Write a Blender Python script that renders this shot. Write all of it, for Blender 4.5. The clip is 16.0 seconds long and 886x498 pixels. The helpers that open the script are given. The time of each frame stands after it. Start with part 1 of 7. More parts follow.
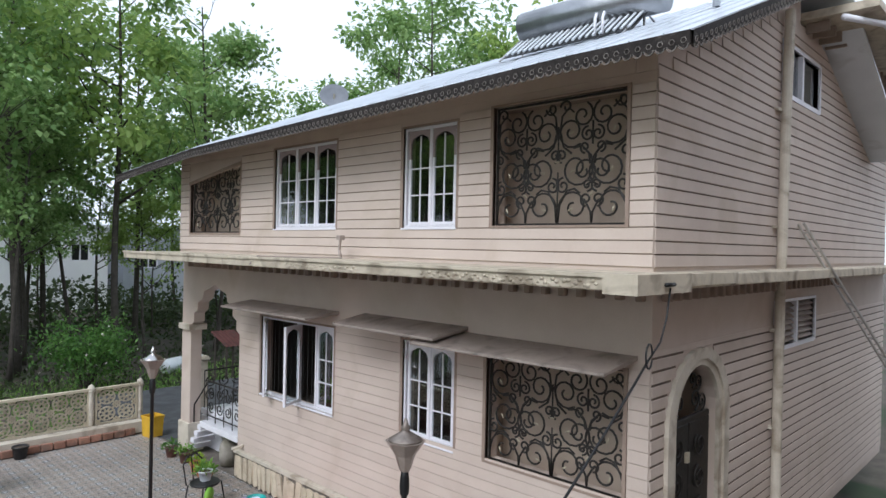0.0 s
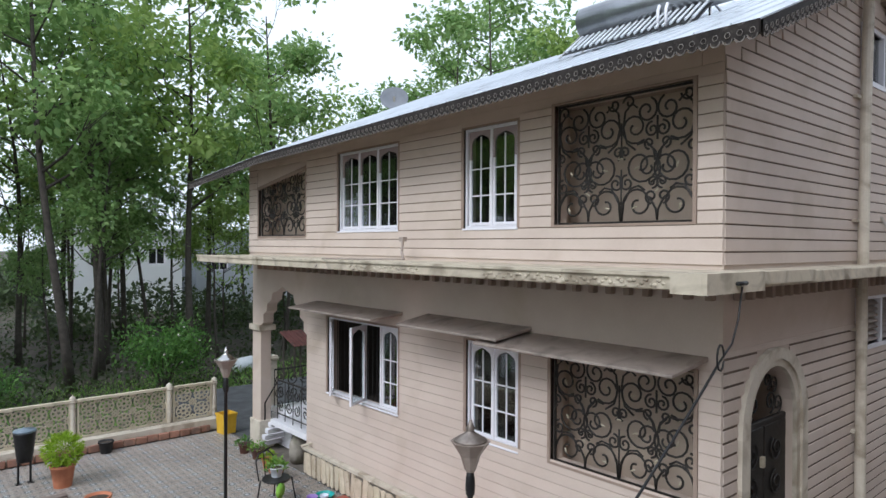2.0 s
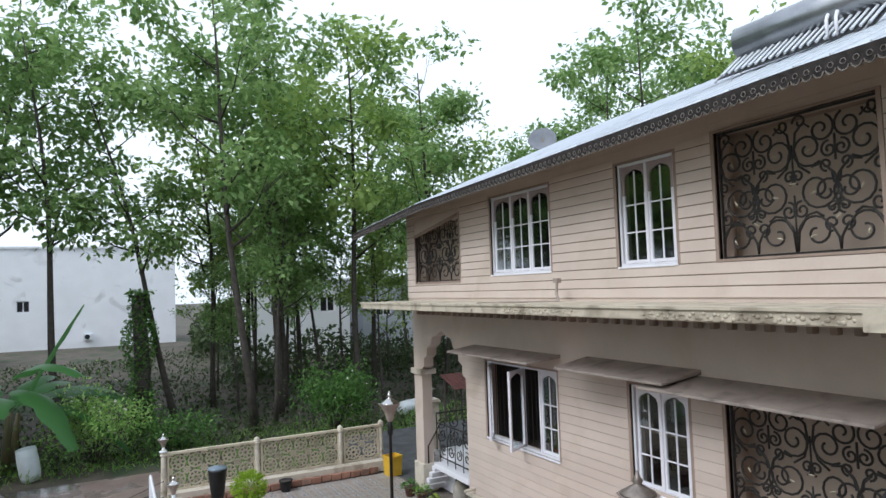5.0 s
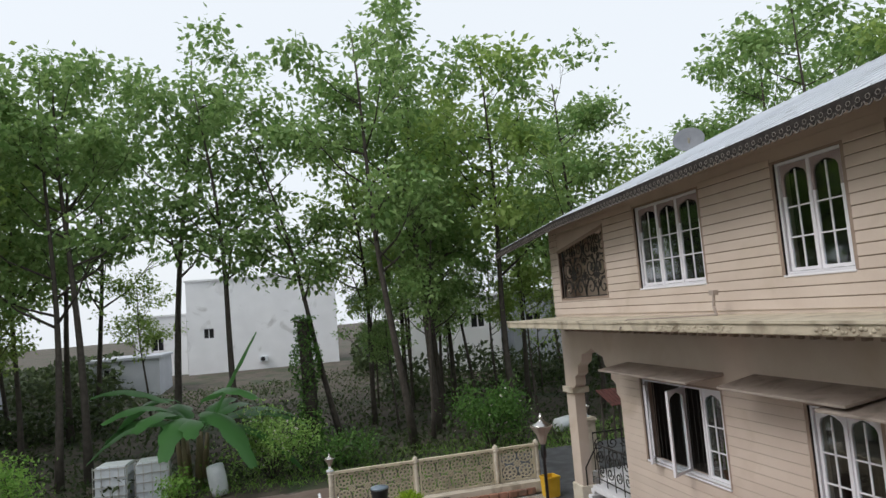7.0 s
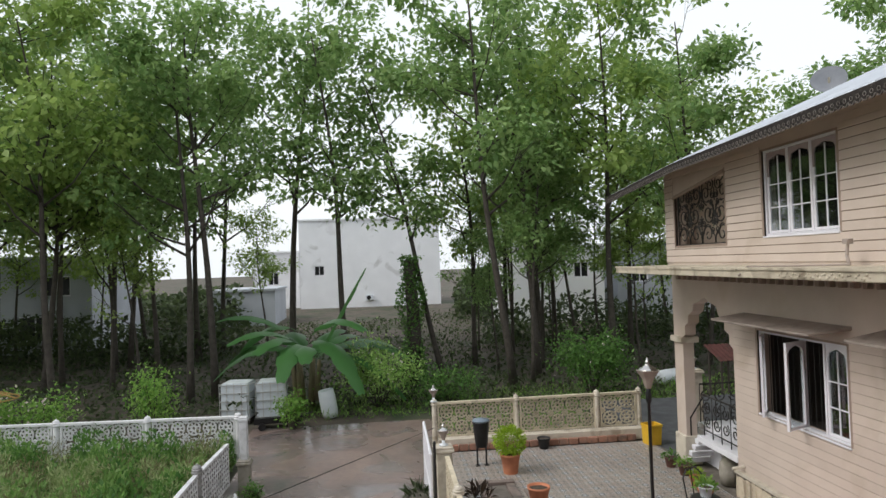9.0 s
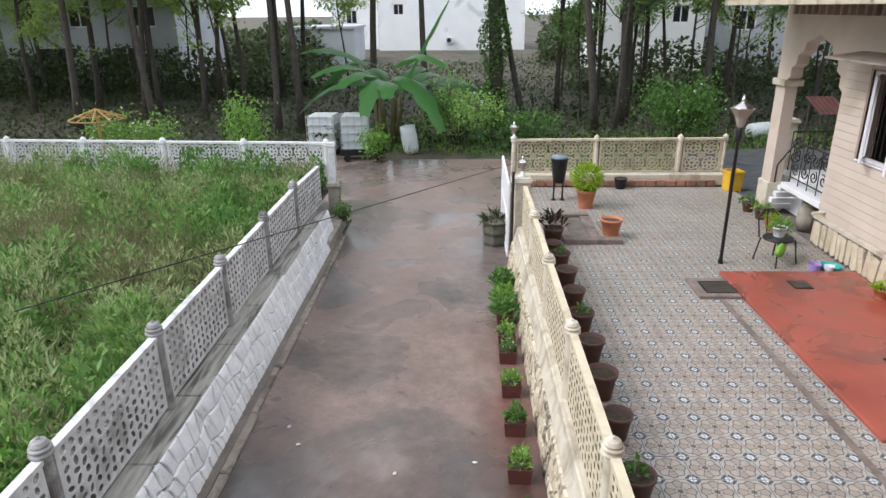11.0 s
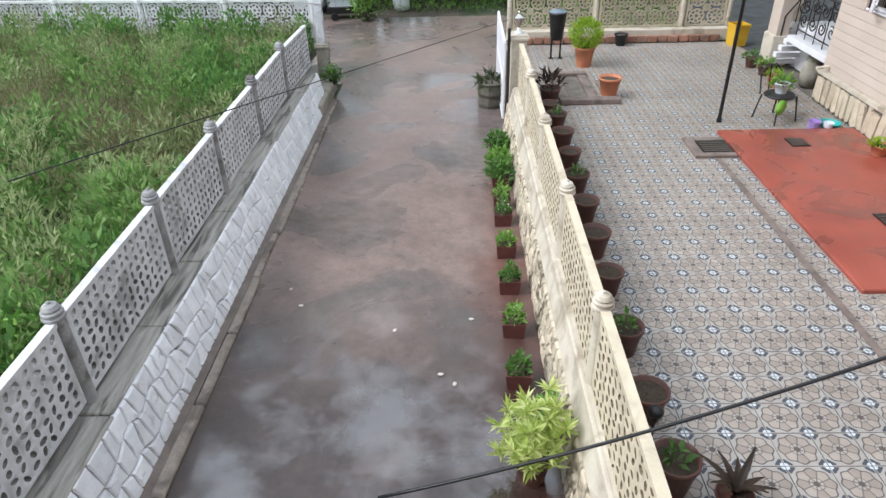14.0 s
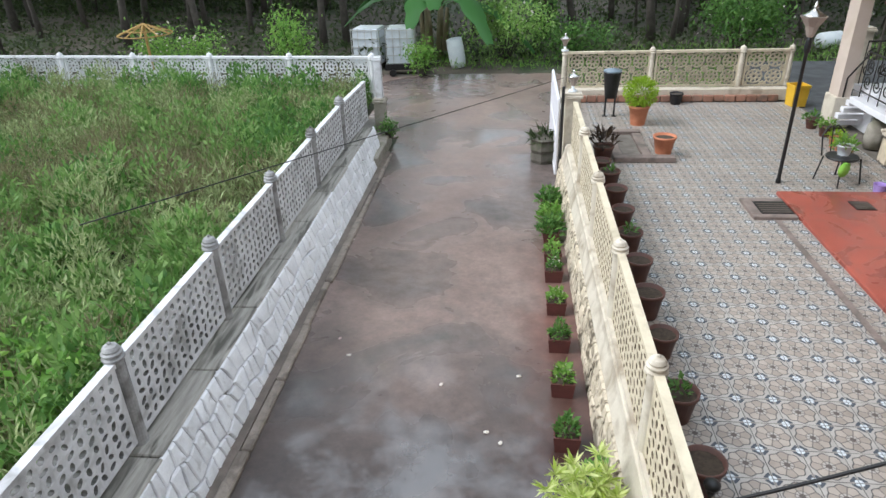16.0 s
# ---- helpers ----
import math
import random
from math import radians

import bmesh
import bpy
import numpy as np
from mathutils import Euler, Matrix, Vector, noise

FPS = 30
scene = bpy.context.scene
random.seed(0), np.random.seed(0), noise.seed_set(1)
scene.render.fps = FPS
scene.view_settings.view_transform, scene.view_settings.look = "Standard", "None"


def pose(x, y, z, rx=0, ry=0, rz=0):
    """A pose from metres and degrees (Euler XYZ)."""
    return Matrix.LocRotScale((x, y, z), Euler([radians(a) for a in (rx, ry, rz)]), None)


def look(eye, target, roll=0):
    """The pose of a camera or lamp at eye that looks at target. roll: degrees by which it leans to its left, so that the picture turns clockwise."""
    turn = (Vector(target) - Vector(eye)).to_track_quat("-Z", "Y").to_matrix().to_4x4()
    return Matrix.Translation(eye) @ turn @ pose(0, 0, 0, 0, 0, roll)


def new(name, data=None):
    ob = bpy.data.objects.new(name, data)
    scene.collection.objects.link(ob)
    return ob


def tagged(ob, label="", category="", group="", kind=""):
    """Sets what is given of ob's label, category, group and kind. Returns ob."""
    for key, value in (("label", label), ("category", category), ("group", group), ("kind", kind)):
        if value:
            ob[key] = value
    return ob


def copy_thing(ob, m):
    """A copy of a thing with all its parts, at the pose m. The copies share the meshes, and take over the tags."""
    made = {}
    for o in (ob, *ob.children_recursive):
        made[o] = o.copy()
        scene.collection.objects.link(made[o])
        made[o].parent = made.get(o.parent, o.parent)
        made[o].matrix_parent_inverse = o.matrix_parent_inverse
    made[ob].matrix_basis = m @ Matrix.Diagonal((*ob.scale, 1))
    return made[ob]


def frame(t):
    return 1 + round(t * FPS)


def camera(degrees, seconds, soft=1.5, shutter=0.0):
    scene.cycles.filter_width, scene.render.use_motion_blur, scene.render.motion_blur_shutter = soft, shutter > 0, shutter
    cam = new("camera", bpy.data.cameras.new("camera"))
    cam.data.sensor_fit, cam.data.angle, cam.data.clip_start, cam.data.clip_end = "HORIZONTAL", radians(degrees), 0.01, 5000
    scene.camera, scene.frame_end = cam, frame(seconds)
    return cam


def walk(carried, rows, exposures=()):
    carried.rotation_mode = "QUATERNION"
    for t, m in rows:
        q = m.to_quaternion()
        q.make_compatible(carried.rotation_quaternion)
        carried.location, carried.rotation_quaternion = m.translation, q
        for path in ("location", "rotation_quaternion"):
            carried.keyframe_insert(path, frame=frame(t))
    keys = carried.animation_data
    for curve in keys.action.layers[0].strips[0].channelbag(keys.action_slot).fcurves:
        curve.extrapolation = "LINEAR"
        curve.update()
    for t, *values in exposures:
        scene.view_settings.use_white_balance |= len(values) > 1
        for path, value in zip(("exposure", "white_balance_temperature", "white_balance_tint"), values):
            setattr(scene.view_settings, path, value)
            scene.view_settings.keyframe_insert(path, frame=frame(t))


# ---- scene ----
cam = camera(68.1, 16.0)
PATH = [
    (0, (-0.048, 0.255, 4.53), (1.395, 1.64, 4.523), 1.2),
    (0.5, (-0.048, 0.25, 4.546), (1.36, 1.67, 4.527), 1.1),
    (1, (-0.037, 0.26, 4.523), (1.331, 1.719, 4.51), 0.8),
    (1.5, (-0.072, 0.252, 4.54), (1.253, 1.75, 4.519), 0.4),
    (2, (-0.068, 0.249, 4.554), (1.24, 1.762, 4.541), 0.3),
    (2.5, (-0.101, 0.257, 4.544), (1.188, 1.786, 4.519), 0.6),
    (3, (-0.089, 0.27, 4.542), (1.172, 1.822, 4.514), 0.2),
    (3.5, (-0.074, 0.26, 4.555), (1.157, 1.836, 4.543), -0.3),
    (4, (-0.058, 0.262, 4.564), (1.05, 1.926, 4.604), 0.3),
    (4.5, (-0.003, 0.261, 4.58), (0.997, 1.992, 4.653), -0.8),
    (4.7, (-0.02, 0.242, 4.581), (0.95, 1.989, 4.678), -1.3),
    (7, (0.132, 0.276, 4.72), (0.632, 2.204, 4.9), -4.6),
    (7.5, (0.125, 0.261, 4.734), (0.569, 2.202, 4.918), -4.5),
    (8, (0.085, 0.261, 4.698), (0.489, 2.212, 4.871), -4.1),
    (10.3, (-0.126, 0.126, 4.24), (-0.165, 2.095, 3.888), -0.4),
    (10.5, (-0.145, 0.108, 4.201), (-0.169, 2.06, 3.765), -0.1),
    (10.7, (-0.192, 0.079, 4.2), (-0.209, 2.0, 3.645), 0.1),
    (10.8, (-0.185, 0.099, 4.193), (-0.235, 2.0, 3.575), -0.1),
    (11, (-0.146, 0.114, 4.184), (-0.205, 1.99, 3.493), -0.6),
    (11.5, (-0.146, 0.118, 4.16), (-0.212, 1.918, 3.292), -0.8),
    (12, (-0.148, 0.129, 4.138), (-0.182, 1.841, 3.104), -0.5),
    (12.5, (-0.144, 0.094, 4.154), (-0.172, 1.797, 3.105), -0.6),
    (13, (-0.143, 0.092, 4.151), (-0.175, 1.794, 3.101), -0.7),
    (13.5, (-0.145, 0.096, 4.151), (-0.172, 1.795, 3.097), -0.9),
    (14, (-0.141, 0.098, 4.153), (-0.189, 1.796, 3.097), -1.5),
    (14.5, (-0.141, 0.102, 4.152), (-0.194, 1.796, 3.09), -1.6),
    (15, (-0.144, 0.107, 4.151), (-0.203, 1.804, 3.096), -1.4),
    (15.5, (-0.152, 0.107, 4.161), (-0.255, 1.824, 3.141), -1.8),
    (16, (-0.167, 0.106, 4.192), (-0.361, 1.873, 3.274), -1.9),
]
walk(cam, [(t, look(eye, target, roll)) for t, eye, target, roll in PATH],
     exposures=[(0.0, 0.43, 5800, 10), (4.7, 0.43, 5800, 9), (6.8, 0.06, 6400, 10), (8.2, 0.06, 6400, 10), (10.3, 0.75, 6650, 10), (11.0, 0.82, 6200, 11), (12.0, 0.92, 6000, 11), (16.0, 0.90, 6000, 8)])

# ---- light ----
world = bpy.data.worlds.new("overcast_sky")
scene.world = world
world.use_nodes = True
wn, wl = world.node_tree.nodes, world.node_tree.links
wn.clear()
sky = wn.new("ShaderNodeTexSky")
sky.sky_type = "NISHITA"
sky.sun_disc = False
sky.sun_elevation, sky.sun_rotation = radians(43), radians(265)
sky.dust_density, sky.air_density = 4.0, 1.5
cloud = wn.new("ShaderNodeMix")
cloud.data_type = "RGBA"
cloud.inputs[0].default_value = 0.86
cloud.inputs[7].default_value = (8.6, 9.0, 9.4, 1)
wl.new(sky.outputs[0], cloud.inputs[6])
sky_out = wn.new("ShaderNodeBackground")
sky_out.inputs[1].default_value = 0.108
wl.new(cloud.outputs[2], sky_out.inputs[0])
wl.new(sky_out.outputs[0], wn.new("ShaderNodeOutputWorld").inputs[0])

sun = new("sun", bpy.data.lights.new("sun", "SUN"))
sun.data.energy, sun.data.angle, sun.data.color = 1.45, radians(25), (1.0, 0.97, 0.93)
sun.matrix_world = look((-18, -5, 19), (0, 0, 0))


# ---- materials ----
def links_of(m):
    return m.node_tree.nodes, m.node_tree.links


def surf(name, a, b, scale=3.0, rough=0.7, metal=0.0, bump=0.15, fine=40.0, stain=None, stain_scale=0.6, stain_at=(0.5, 0.72), rough2=None, vary=0.0, spec=0.5, stretch=None):
    """A worn surface: two tones by coarse and fine noise, an optional stain colour, relief."""
    m = bpy.data.materials.new(name)
    m.use_nodes = True
    n, l = links_of(m)
    p = n["Principled BSDF"]
    geo = n.new("ShaderNodeNewGeometry")
    where = geo.outputs["Position"]
    if stretch:
        vm = n.new("ShaderNodeVectorMath")
        vm.operation = "MULTIPLY"
        vm.inputs[1].default_value = stretch
        l.new(where, vm.inputs[0])
        where = vm.outputs[0]

    def noisy(s, detail=6.0):
        t = n.new("ShaderNodeTexNoise")
        t.inputs["Scale"].default_value, t.inputs["Detail"].default_value = s, detail
        l.new(where, t.inputs["Vector"])
        return t

    def mixed(fac, c0, c1):
        k = n.new("ShaderNodeMix")
        k.data_type = "RGBA"
        l.new(fac, k.inputs[0])
        for i, c in ((6, c0), (7, c1)):
            if isinstance(c, tuple):
                k.inputs[i].default_value = (*c, 1)
            else:
                l.new(c, k.inputs[i])
        return k.outputs[2]

    coarse, grain = noisy(scale), noisy(fine, 3.0)
    add = n.new("ShaderNodeMath")
    add.operation = "MULTIPLY_ADD"
    l.new(grain.outputs[0], add.inputs[0])
    add.inputs[1].default_value = 0.35
    l.new(coarse.outputs[0], add.inputs[2])
    ramp = n.new("ShaderNodeMapRange")
    ramp.inputs[1].default_value, ramp.inputs[2].default_value = 0.45, 0.9
    l.new(add.outputs[0], ramp.inputs[0])
    col = mixed(ramp.outputs[0], a, b)
    if stain:
        big = noisy(stain_scale, 8.0)
        big.inputs["Distortion"].default_value = 0.8
        sr = n.new("ShaderNodeMapRange")
        sr.inputs[1].default_value, sr.inputs[2].default_value = stain_at
        l.new(big.outputs[0], sr.inputs[0])
        col = mixed(sr.outputs[0], col, stain)
        if rough2 is not None:
            rr = n.new("ShaderNodeMapRange")
            rr.inputs[3].default_value, rr.inputs[4].default_value = rough, rough2
            l.new(sr.outputs[0], rr.inputs[0])
            l.new(rr.outputs[0], p.inputs["Roughness"])
    if vary:
        info = n.new("ShaderNodeObjectInfo")
        hsv = n.new("ShaderNodeHueSaturation")
        vr = n.new("ShaderNodeMapRange")
        vr.inputs[3].default_value, vr.inputs[4].default_value = 1 - vary, 1 + vary
        l.new(info.outputs["Random"], vr.inputs[0])
        l.new(vr.outputs[0], hsv.inputs["Value"])
        l.new(col, hsv.inputs["Color"])
        col = hsv.outputs[0]
    l.new(col, p.inputs["Base Color"])
    if not (stain and rough2 is not None):
        p.inputs["Roughness"].default_value = rough
    p.inputs["Metallic"].default_value = metal
    p.inputs["Specular IOR Level"].default_value = spec
    if bump:
        b = n.new("ShaderNodeBump")
        b.inputs["Strength"].default_value, b.inputs["Distance"].default_value = bump, 0.01
        l.new(add.outputs[0], b.inputs["Height"])
        l.new(b.outputs[0], p.inputs["Normal"])
    return m


def leafy(name, a, b, through_col=None, rough=0.5):
    """Foliage: each leaf its own tone, some light passes through."""
    m = bpy.data.materials.new(name)
    m.use_nodes = True
    n, l = links_of(m)
    p = n["Principled BSDF"]
    geo = n.new("ShaderNodeNewGeometry")
    k = n.new("ShaderNodeMix")
    k.data_type = "RGBA"
    k.inputs[6].default_value, k.inputs[7].default_value = (*a, 1), (*b, 1)
    l.new(geo.outputs["Random Per Island"], k.inputs[0])
    l.new(k.outputs[2], p.inputs["Base Color"])
    p.inputs["Roughness"].default_value = rough
    p.inputs["Specular IOR Level"].default_value = 0.3
    tr = n.new("ShaderNodeBsdfTranslucent")
    l.new(k.outputs[2], tr.inputs["Color"])
    mix = n.new("ShaderNodeMixShader")
    mix.inputs[0].default_value = 0.48
    l.new(p.outputs[0], mix.inputs[1])
    l.new(tr.outputs[0], mix.inputs[2])
    l.new(mix.outputs[0], n["Material Output"].inputs[0])
    return m


def glassy(name):
    m = bpy.data.materials.new(name)
    m.use_nodes = True
    n, l = links_of(m)
    p = n["Principled BSDF"]
    p.inputs["Base Color"].default_value = (0.62, 0.68, 0.70, 1)
    p.inputs["Roughness"].default_value = 0.03
    p.inputs["IOR"].default_value = 2.2
    p.inputs["Transmission Weight"].default_value = 1.0
    return m


WALL = surf("cream_plaster", (0.52, 0.428, 0.365), (0.58, 0.487, 0.42), 2.2, 0.75, bump=0.12, stain=(0.46, 0.37, 0.28), stain_scale=0.9, stain_at=(0.55, 0.85))
BOARD = surf("cream_siding_plaster", (0.54, 0.447, 0.385), (0.60, 0.507, 0.44), 1.6, 0.68, bump=0.1, stain=(0.42, 0.34, 0.26), stain_scale=1.1, stain_at=(0.56, 0.9), vary=0.03)
# groove tones: grime together with the shade inside the grooves, as colour
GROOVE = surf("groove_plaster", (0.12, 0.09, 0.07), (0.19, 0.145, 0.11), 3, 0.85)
GROOVEM = surf("mid_groove_plaster", (0.20, 0.155, 0.12), (0.28, 0.225, 0.18), 3, 0.85)
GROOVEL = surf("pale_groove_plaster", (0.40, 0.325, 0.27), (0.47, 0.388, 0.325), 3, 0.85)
CREAM = surf("cream_paint_trim", (0.53, 0.47, 0.385), (0.65, 0.595, 0.50), 3.5, 0.65, bump=0.25, stain=(0.27, 0.215, 0.15), stain_scale=2.6, stain_at=(0.48, 0.74))
LEDGE = surf("weathered_cream_concrete", (0.50, 0.435, 0.335), (0.61, 0.54, 0.425), 3, 0.75, bump=0.3, stain=(0.24, 0.195, 0.14), stain_scale=2.6, stain_at=(0.48, 0.72))
GREYCON = surf("weathered_grey_concrete", (0.24, 0.215, 0.18), (0.38, 0.345, 0.30), 4, 0.85, bump=0.35, stain=(0.16, 0.15, 0.10), stain_scale=2.5)
AWNING = surf("brown_grey_awning", (0.30, 0.25, 0.22), (0.38, 0.32, 0.28), 4, 0.7, stain=(0.2, 0.17, 0.15), stain_scale=3)
ROOF = surf("pale_metal_roof", (0.55, 0.58, 0.62), (0.64, 0.67, 0.71), 1.5, 0.32, metal=0.35, bump=0.06, stain=(0.36, 0.37, 0.38), stain_scale=1.4, stain_at=(0.55, 0.8))
FASCIA = surf("dark_lace_fascia", (0.018, 0.015, 0.014), (0.045, 0.038, 0.034), 12, 0.75, spec=0.2, stain=(0.10, 0.085, 0.075), stain_scale=14, stain_at=(0.62, 0.76))
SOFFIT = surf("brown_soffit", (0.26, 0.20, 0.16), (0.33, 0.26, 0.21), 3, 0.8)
UPVC = surf("white_window_paint", (0.74, 0.73, 0.78), (0.80, 0.79, 0.83), 4, 0.35, bump=0.03)
REVEAL = surf("brown_reveal_plaster", (0.27, 0.20, 0.16), (0.33, 0.25, 0.20), 4, 0.75)
IRON = surf("wrought_iron_black", (0.02, 0.018, 0.017), (0.045, 0.04, 0.036), 20, 0.5, metal=0.5, bump=0.1)
GOLD = surf("tarnished_gilt", (0.46, 0.40, 0.29), (0.60, 0.54, 0.42), 20, 0.45, metal=0.2)
GLASS = glassy("window_glass")
# near-black walls: the rooms' lack of light is put into this colour
DARK = surf("unlit_room_tone", (0.05, 0.04, 0.035), (0.08, 0.065, 0.055), 1.5, 0.9, bump=0)
ROOMTAN = surf("room_tan_wall", (0.50, 0.41, 0.33), (0.58, 0.48, 0.39), 1.5, 0.85, bump=0.05)
DRIVE = surf("wet_driveway_concrete", (0.150, 0.106, 0.093), (0.262, 0.188, 0.163), 0.9, 0.34, bump=0.12, fine=25, stain=(0.135, 0.115, 0.11), stain_scale=0.6, stain_at=(0.44, 0.66), rough2=0.15)
WETDARK = surf("wet_dark_gutter", (0.11, 0.085, 0.07), (0.20, 0.16, 0.135), 4, 0.4, bump=0.4, stain=(0.07, 0.06, 0.045), stain_scale=2)
COPING = surf("lichen_streaked_coping", (0.27, 0.252, 0.225), (0.46, 0.432, 0.39), 9, 0.8, bump=0.5, stain=(0.12, 0.113, 0.097), stain_scale=5.0, stain_at=(0.48, 0.64), stretch=(2.2, 0.22, 1))
KERB = surf("mossy_kerb_concrete", (0.17, 0.138, 0.113), (0.31, 0.262, 0.222), 7, 0.7, bump=0.5, stain=(0.10, 0.08, 0.065), stain_scale=3.0, stain_at=(0.47, 0.66))
SOIL = surf("leaf_litter_soil", (0.06, 0.049, 0.039), (0.115, 0.094, 0.072), 2.0, 0.95, bump=0.6, fine=30, stain=(0.03, 0.05, 0.018), stain_scale=0.35, stain_at=(0.5, 0.68))
REDSLAB = surf("red_oxide_floor", (0.27, 0.060, 0.041), (0.38, 0.092, 0.062), 1.6, 0.34, bump=0.06, stain=(0.20, 0.065, 0.05), stain_scale=1.3, stain_at=(0.48, 0.68), rough2=0.18)
STONEW = surf("whitewashed_stone", (0.70, 0.70, 0.73), (0.85, 0.85, 0.88), 5, 0.8, bump=0.5, stain=(0.36, 0.35, 0.345), stain_scale=7.0, stain_at=(0.6, 0.82), vary=0.10)
STONET = surf("tan_plinth_stone", (0.50, 0.42, 0.31), (0.63, 0.54, 0.42), 6, 0.8, bump=0.5, stain=(0.27, 0.2, 0.13), stain_scale=4.0, stain_at=(0.55, 0.8), vary=0.12)
LIMEJOINT = surf("limewashed_joint", (0.34, 0.335, 0.34), (0.52, 0.515, 0.53), 9, 0.85, bump=0.5, stain=(0.10, 0.09, 0.08), stain_scale=6, stain_at=(0.5, 0.62))
MORTAR = surf("dark_mortar", (0.11, 0.095, 0.08), (0.19, 0.165, 0.14), 6, 0.9, bump=0.4)
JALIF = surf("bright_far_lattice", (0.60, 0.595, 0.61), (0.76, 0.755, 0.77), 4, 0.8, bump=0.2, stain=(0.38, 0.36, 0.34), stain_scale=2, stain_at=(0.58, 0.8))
JALI = surf("precast_lattice_white", (0.52, 0.518, 0.54), (0.70, 0.698, 0.72), 4, 0.8, bump=0.25, stain=(0.30, 0.295, 0.29), stain_scale=3, stain_at=(0.5, 0.74))
JALIP = surf("grey_stained_post", (0.20, 0.195, 0.195), (0.38, 0.375, 0.375), 5, 0.8, bump=0.35, stain=(0.10, 0.092, 0.085), stain_scale=4, stain_at=(0.48, 0.7))
JALIC = surf("precast_lattice_cream", (0.52, 0.45, 0.33), (0.64, 0.56, 0.42), 4, 0.75, bump=0.25, stain=(0.33, 0.28, 0.2), stain_scale=3, stain_at=(0.52, 0.8))
TERRA = surf("terracotta_clay", (0.45, 0.16, 0.08), (0.55, 0.22, 0.12), 7, 0.75)
POTBR = surf("brown_plastic_pot", (0.085, 0.035, 0.026), (0.13, 0.055, 0.04), 6, 0.5)
EARTH = surf("damp_earth", (0.045, 0.032, 0.022), (0.08, 0.058, 0.04), 20, 0.95, bump=0.6)
BARK = surf("grey_brown_bark", (0.045, 0.037, 0.03), (0.085, 0.072, 0.06), 6, 0.9, bump=0.6, fine=60)
BLACKM = surf("black_painted_metal", (0.012, 0.012, 0.013), (0.025, 0.025, 0.026), 15, 0.4, metal=0.3)
LEAFT = leafy("teak_leaf", (0.15, 0.27, 0.08), (0.33, 0.46, 0.17))
LEAFY = leafy("young_teak_leaf", (0.22, 0.34, 0.08), (0.40, 0.52, 0.16))
LEAFD = leafy("shrub_leaf", (0.065, 0.16, 0.04), (0.18, 0.33, 0.08))
LEAFB = leafy("bright_shrub_leaf", (0.13, 0.30, 0.05), (0.32, 0.50, 0.12))
# brighter copy of the shrub leaf, sunlight put into its tone
LEAFS = leafy("sunlit_shrub_leaf", (0.20, 0.38, 0.08), (0.44, 0.62, 0.20))
WEEDB = leafy("bright_weed_leaf", (0.125, 0.255, 0.06), (0.30, 0.44, 0.15))
LIME = leafy("lime_leaf", (0.25, 0.40, 0.03), (0.38, 0.52, 0.05))
CROTON = leafy("variegated_yellow_leaf", (0.42, 0.55, 0.09), (0.80, 0.84, 0.42))
# leaf tone for under the trees, with the canopy's shade painted in
SHADE = leafy("shade_toned_leaf", (0.038, 0.055, 0.024), (0.090, 0.125, 0.050))
OLIVE = leafy("olive_weed_leaf", (0.16, 0.155, 0.075), (0.31, 0.29, 0.16))
GRASS = leafy("tall_weed_blade", (0.235, 0.30, 0.12), (0.45, 0.515, 0.26))
DRYG = leafy("dry_weed_stalk", (0.20, 0.17, 0.10), (0.32, 0.27, 0.17))
BANANA = leafy("banana_leaf", (0.055, 0.16, 0.045), (0.11, 0.26, 0.08), rough=0.35)
PURPLE = leafy("dark_bronze_leaf", (0.04, 0.03, 0.025), (0.09, 0.06, 0.04))
WHITEP = surf("white_plastic", (0.62, 0.66, 0.70), (0.74, 0.77, 0.80), 5, 0.4)
LAMPG = surf("frosted_lamp_glass", (0.26, 0.21, 0.18), (0.34, 0.28, 0.24), 8, 0.3)
LAMPCAP = surf("dull_bronze_cap", (0.17, 0.14, 0.12), (0.27, 0.23, 0.20), 14, 0.42, metal=0.5, bump=0.1)
CHROME = surf("polished_steel_cap", (0.52, 0.50, 0.48), (0.62, 0.60, 0.58), 10, 0.22, metal=1.0, bump=0)
FARWALL = surf("stained_white_wall", (0.80, 0.80, 0.82), (0.88, 0.88, 0.90), 0.5, 0.85, stain=(0.46, 0.45, 0.44), stain_scale=0.5, stain_at=(0.6, 0.8))
GREYHOUSE = surf("grey_house_wall", (0.40, 0.42, 0.46), (0.50, 0.52, 0.56), 0.6, 0.85)


# worn red paint along one side of the driveway, fading out with a ragged edge
n_, l_ = links_of(DRIVE)
bs = n_["Principled BSDF"]
was = bs.inputs["Base Color"].links[0].from_socket
gp, sp, nz = n_.new("ShaderNodeNewGeometry"), n_.new("ShaderNodeSeparateXYZ"), n_.new("ShaderNodeTexNoise")
nz.inputs["Scale"].default_value, nz.inputs["Detail"].default_value = 1.4, 7
l_.new(gp.outputs["Position"], sp.inputs[0])
l_.new(gp.outputs["Position"], nz.inputs["Vector"])
ad = n_.new("ShaderNodeMath")
ad.operation = "MULTIPLY_ADD"
l_.new(nz.outputs[0], ad.inputs[0])
ad.inputs[1].default_value = 1.3
l_.new(sp.outputs[0], ad.inputs[2])
rx, ry, mm, mk = n_.new("ShaderNodeMapRange"), n_.new("ShaderNodeMapRange"), n_.new("ShaderNodeMath"), n_.new("ShaderNodeMix")
rx.inputs[1].default_value, rx.inputs[2].default_value, rx.inputs[4].default_value = 0.55, 1.15, 0.85
ry.inputs[1].default_value, ry.inputs[2].default_value = 10.5, 8.0
l_.new(ad.outputs[0], rx.inputs[0])
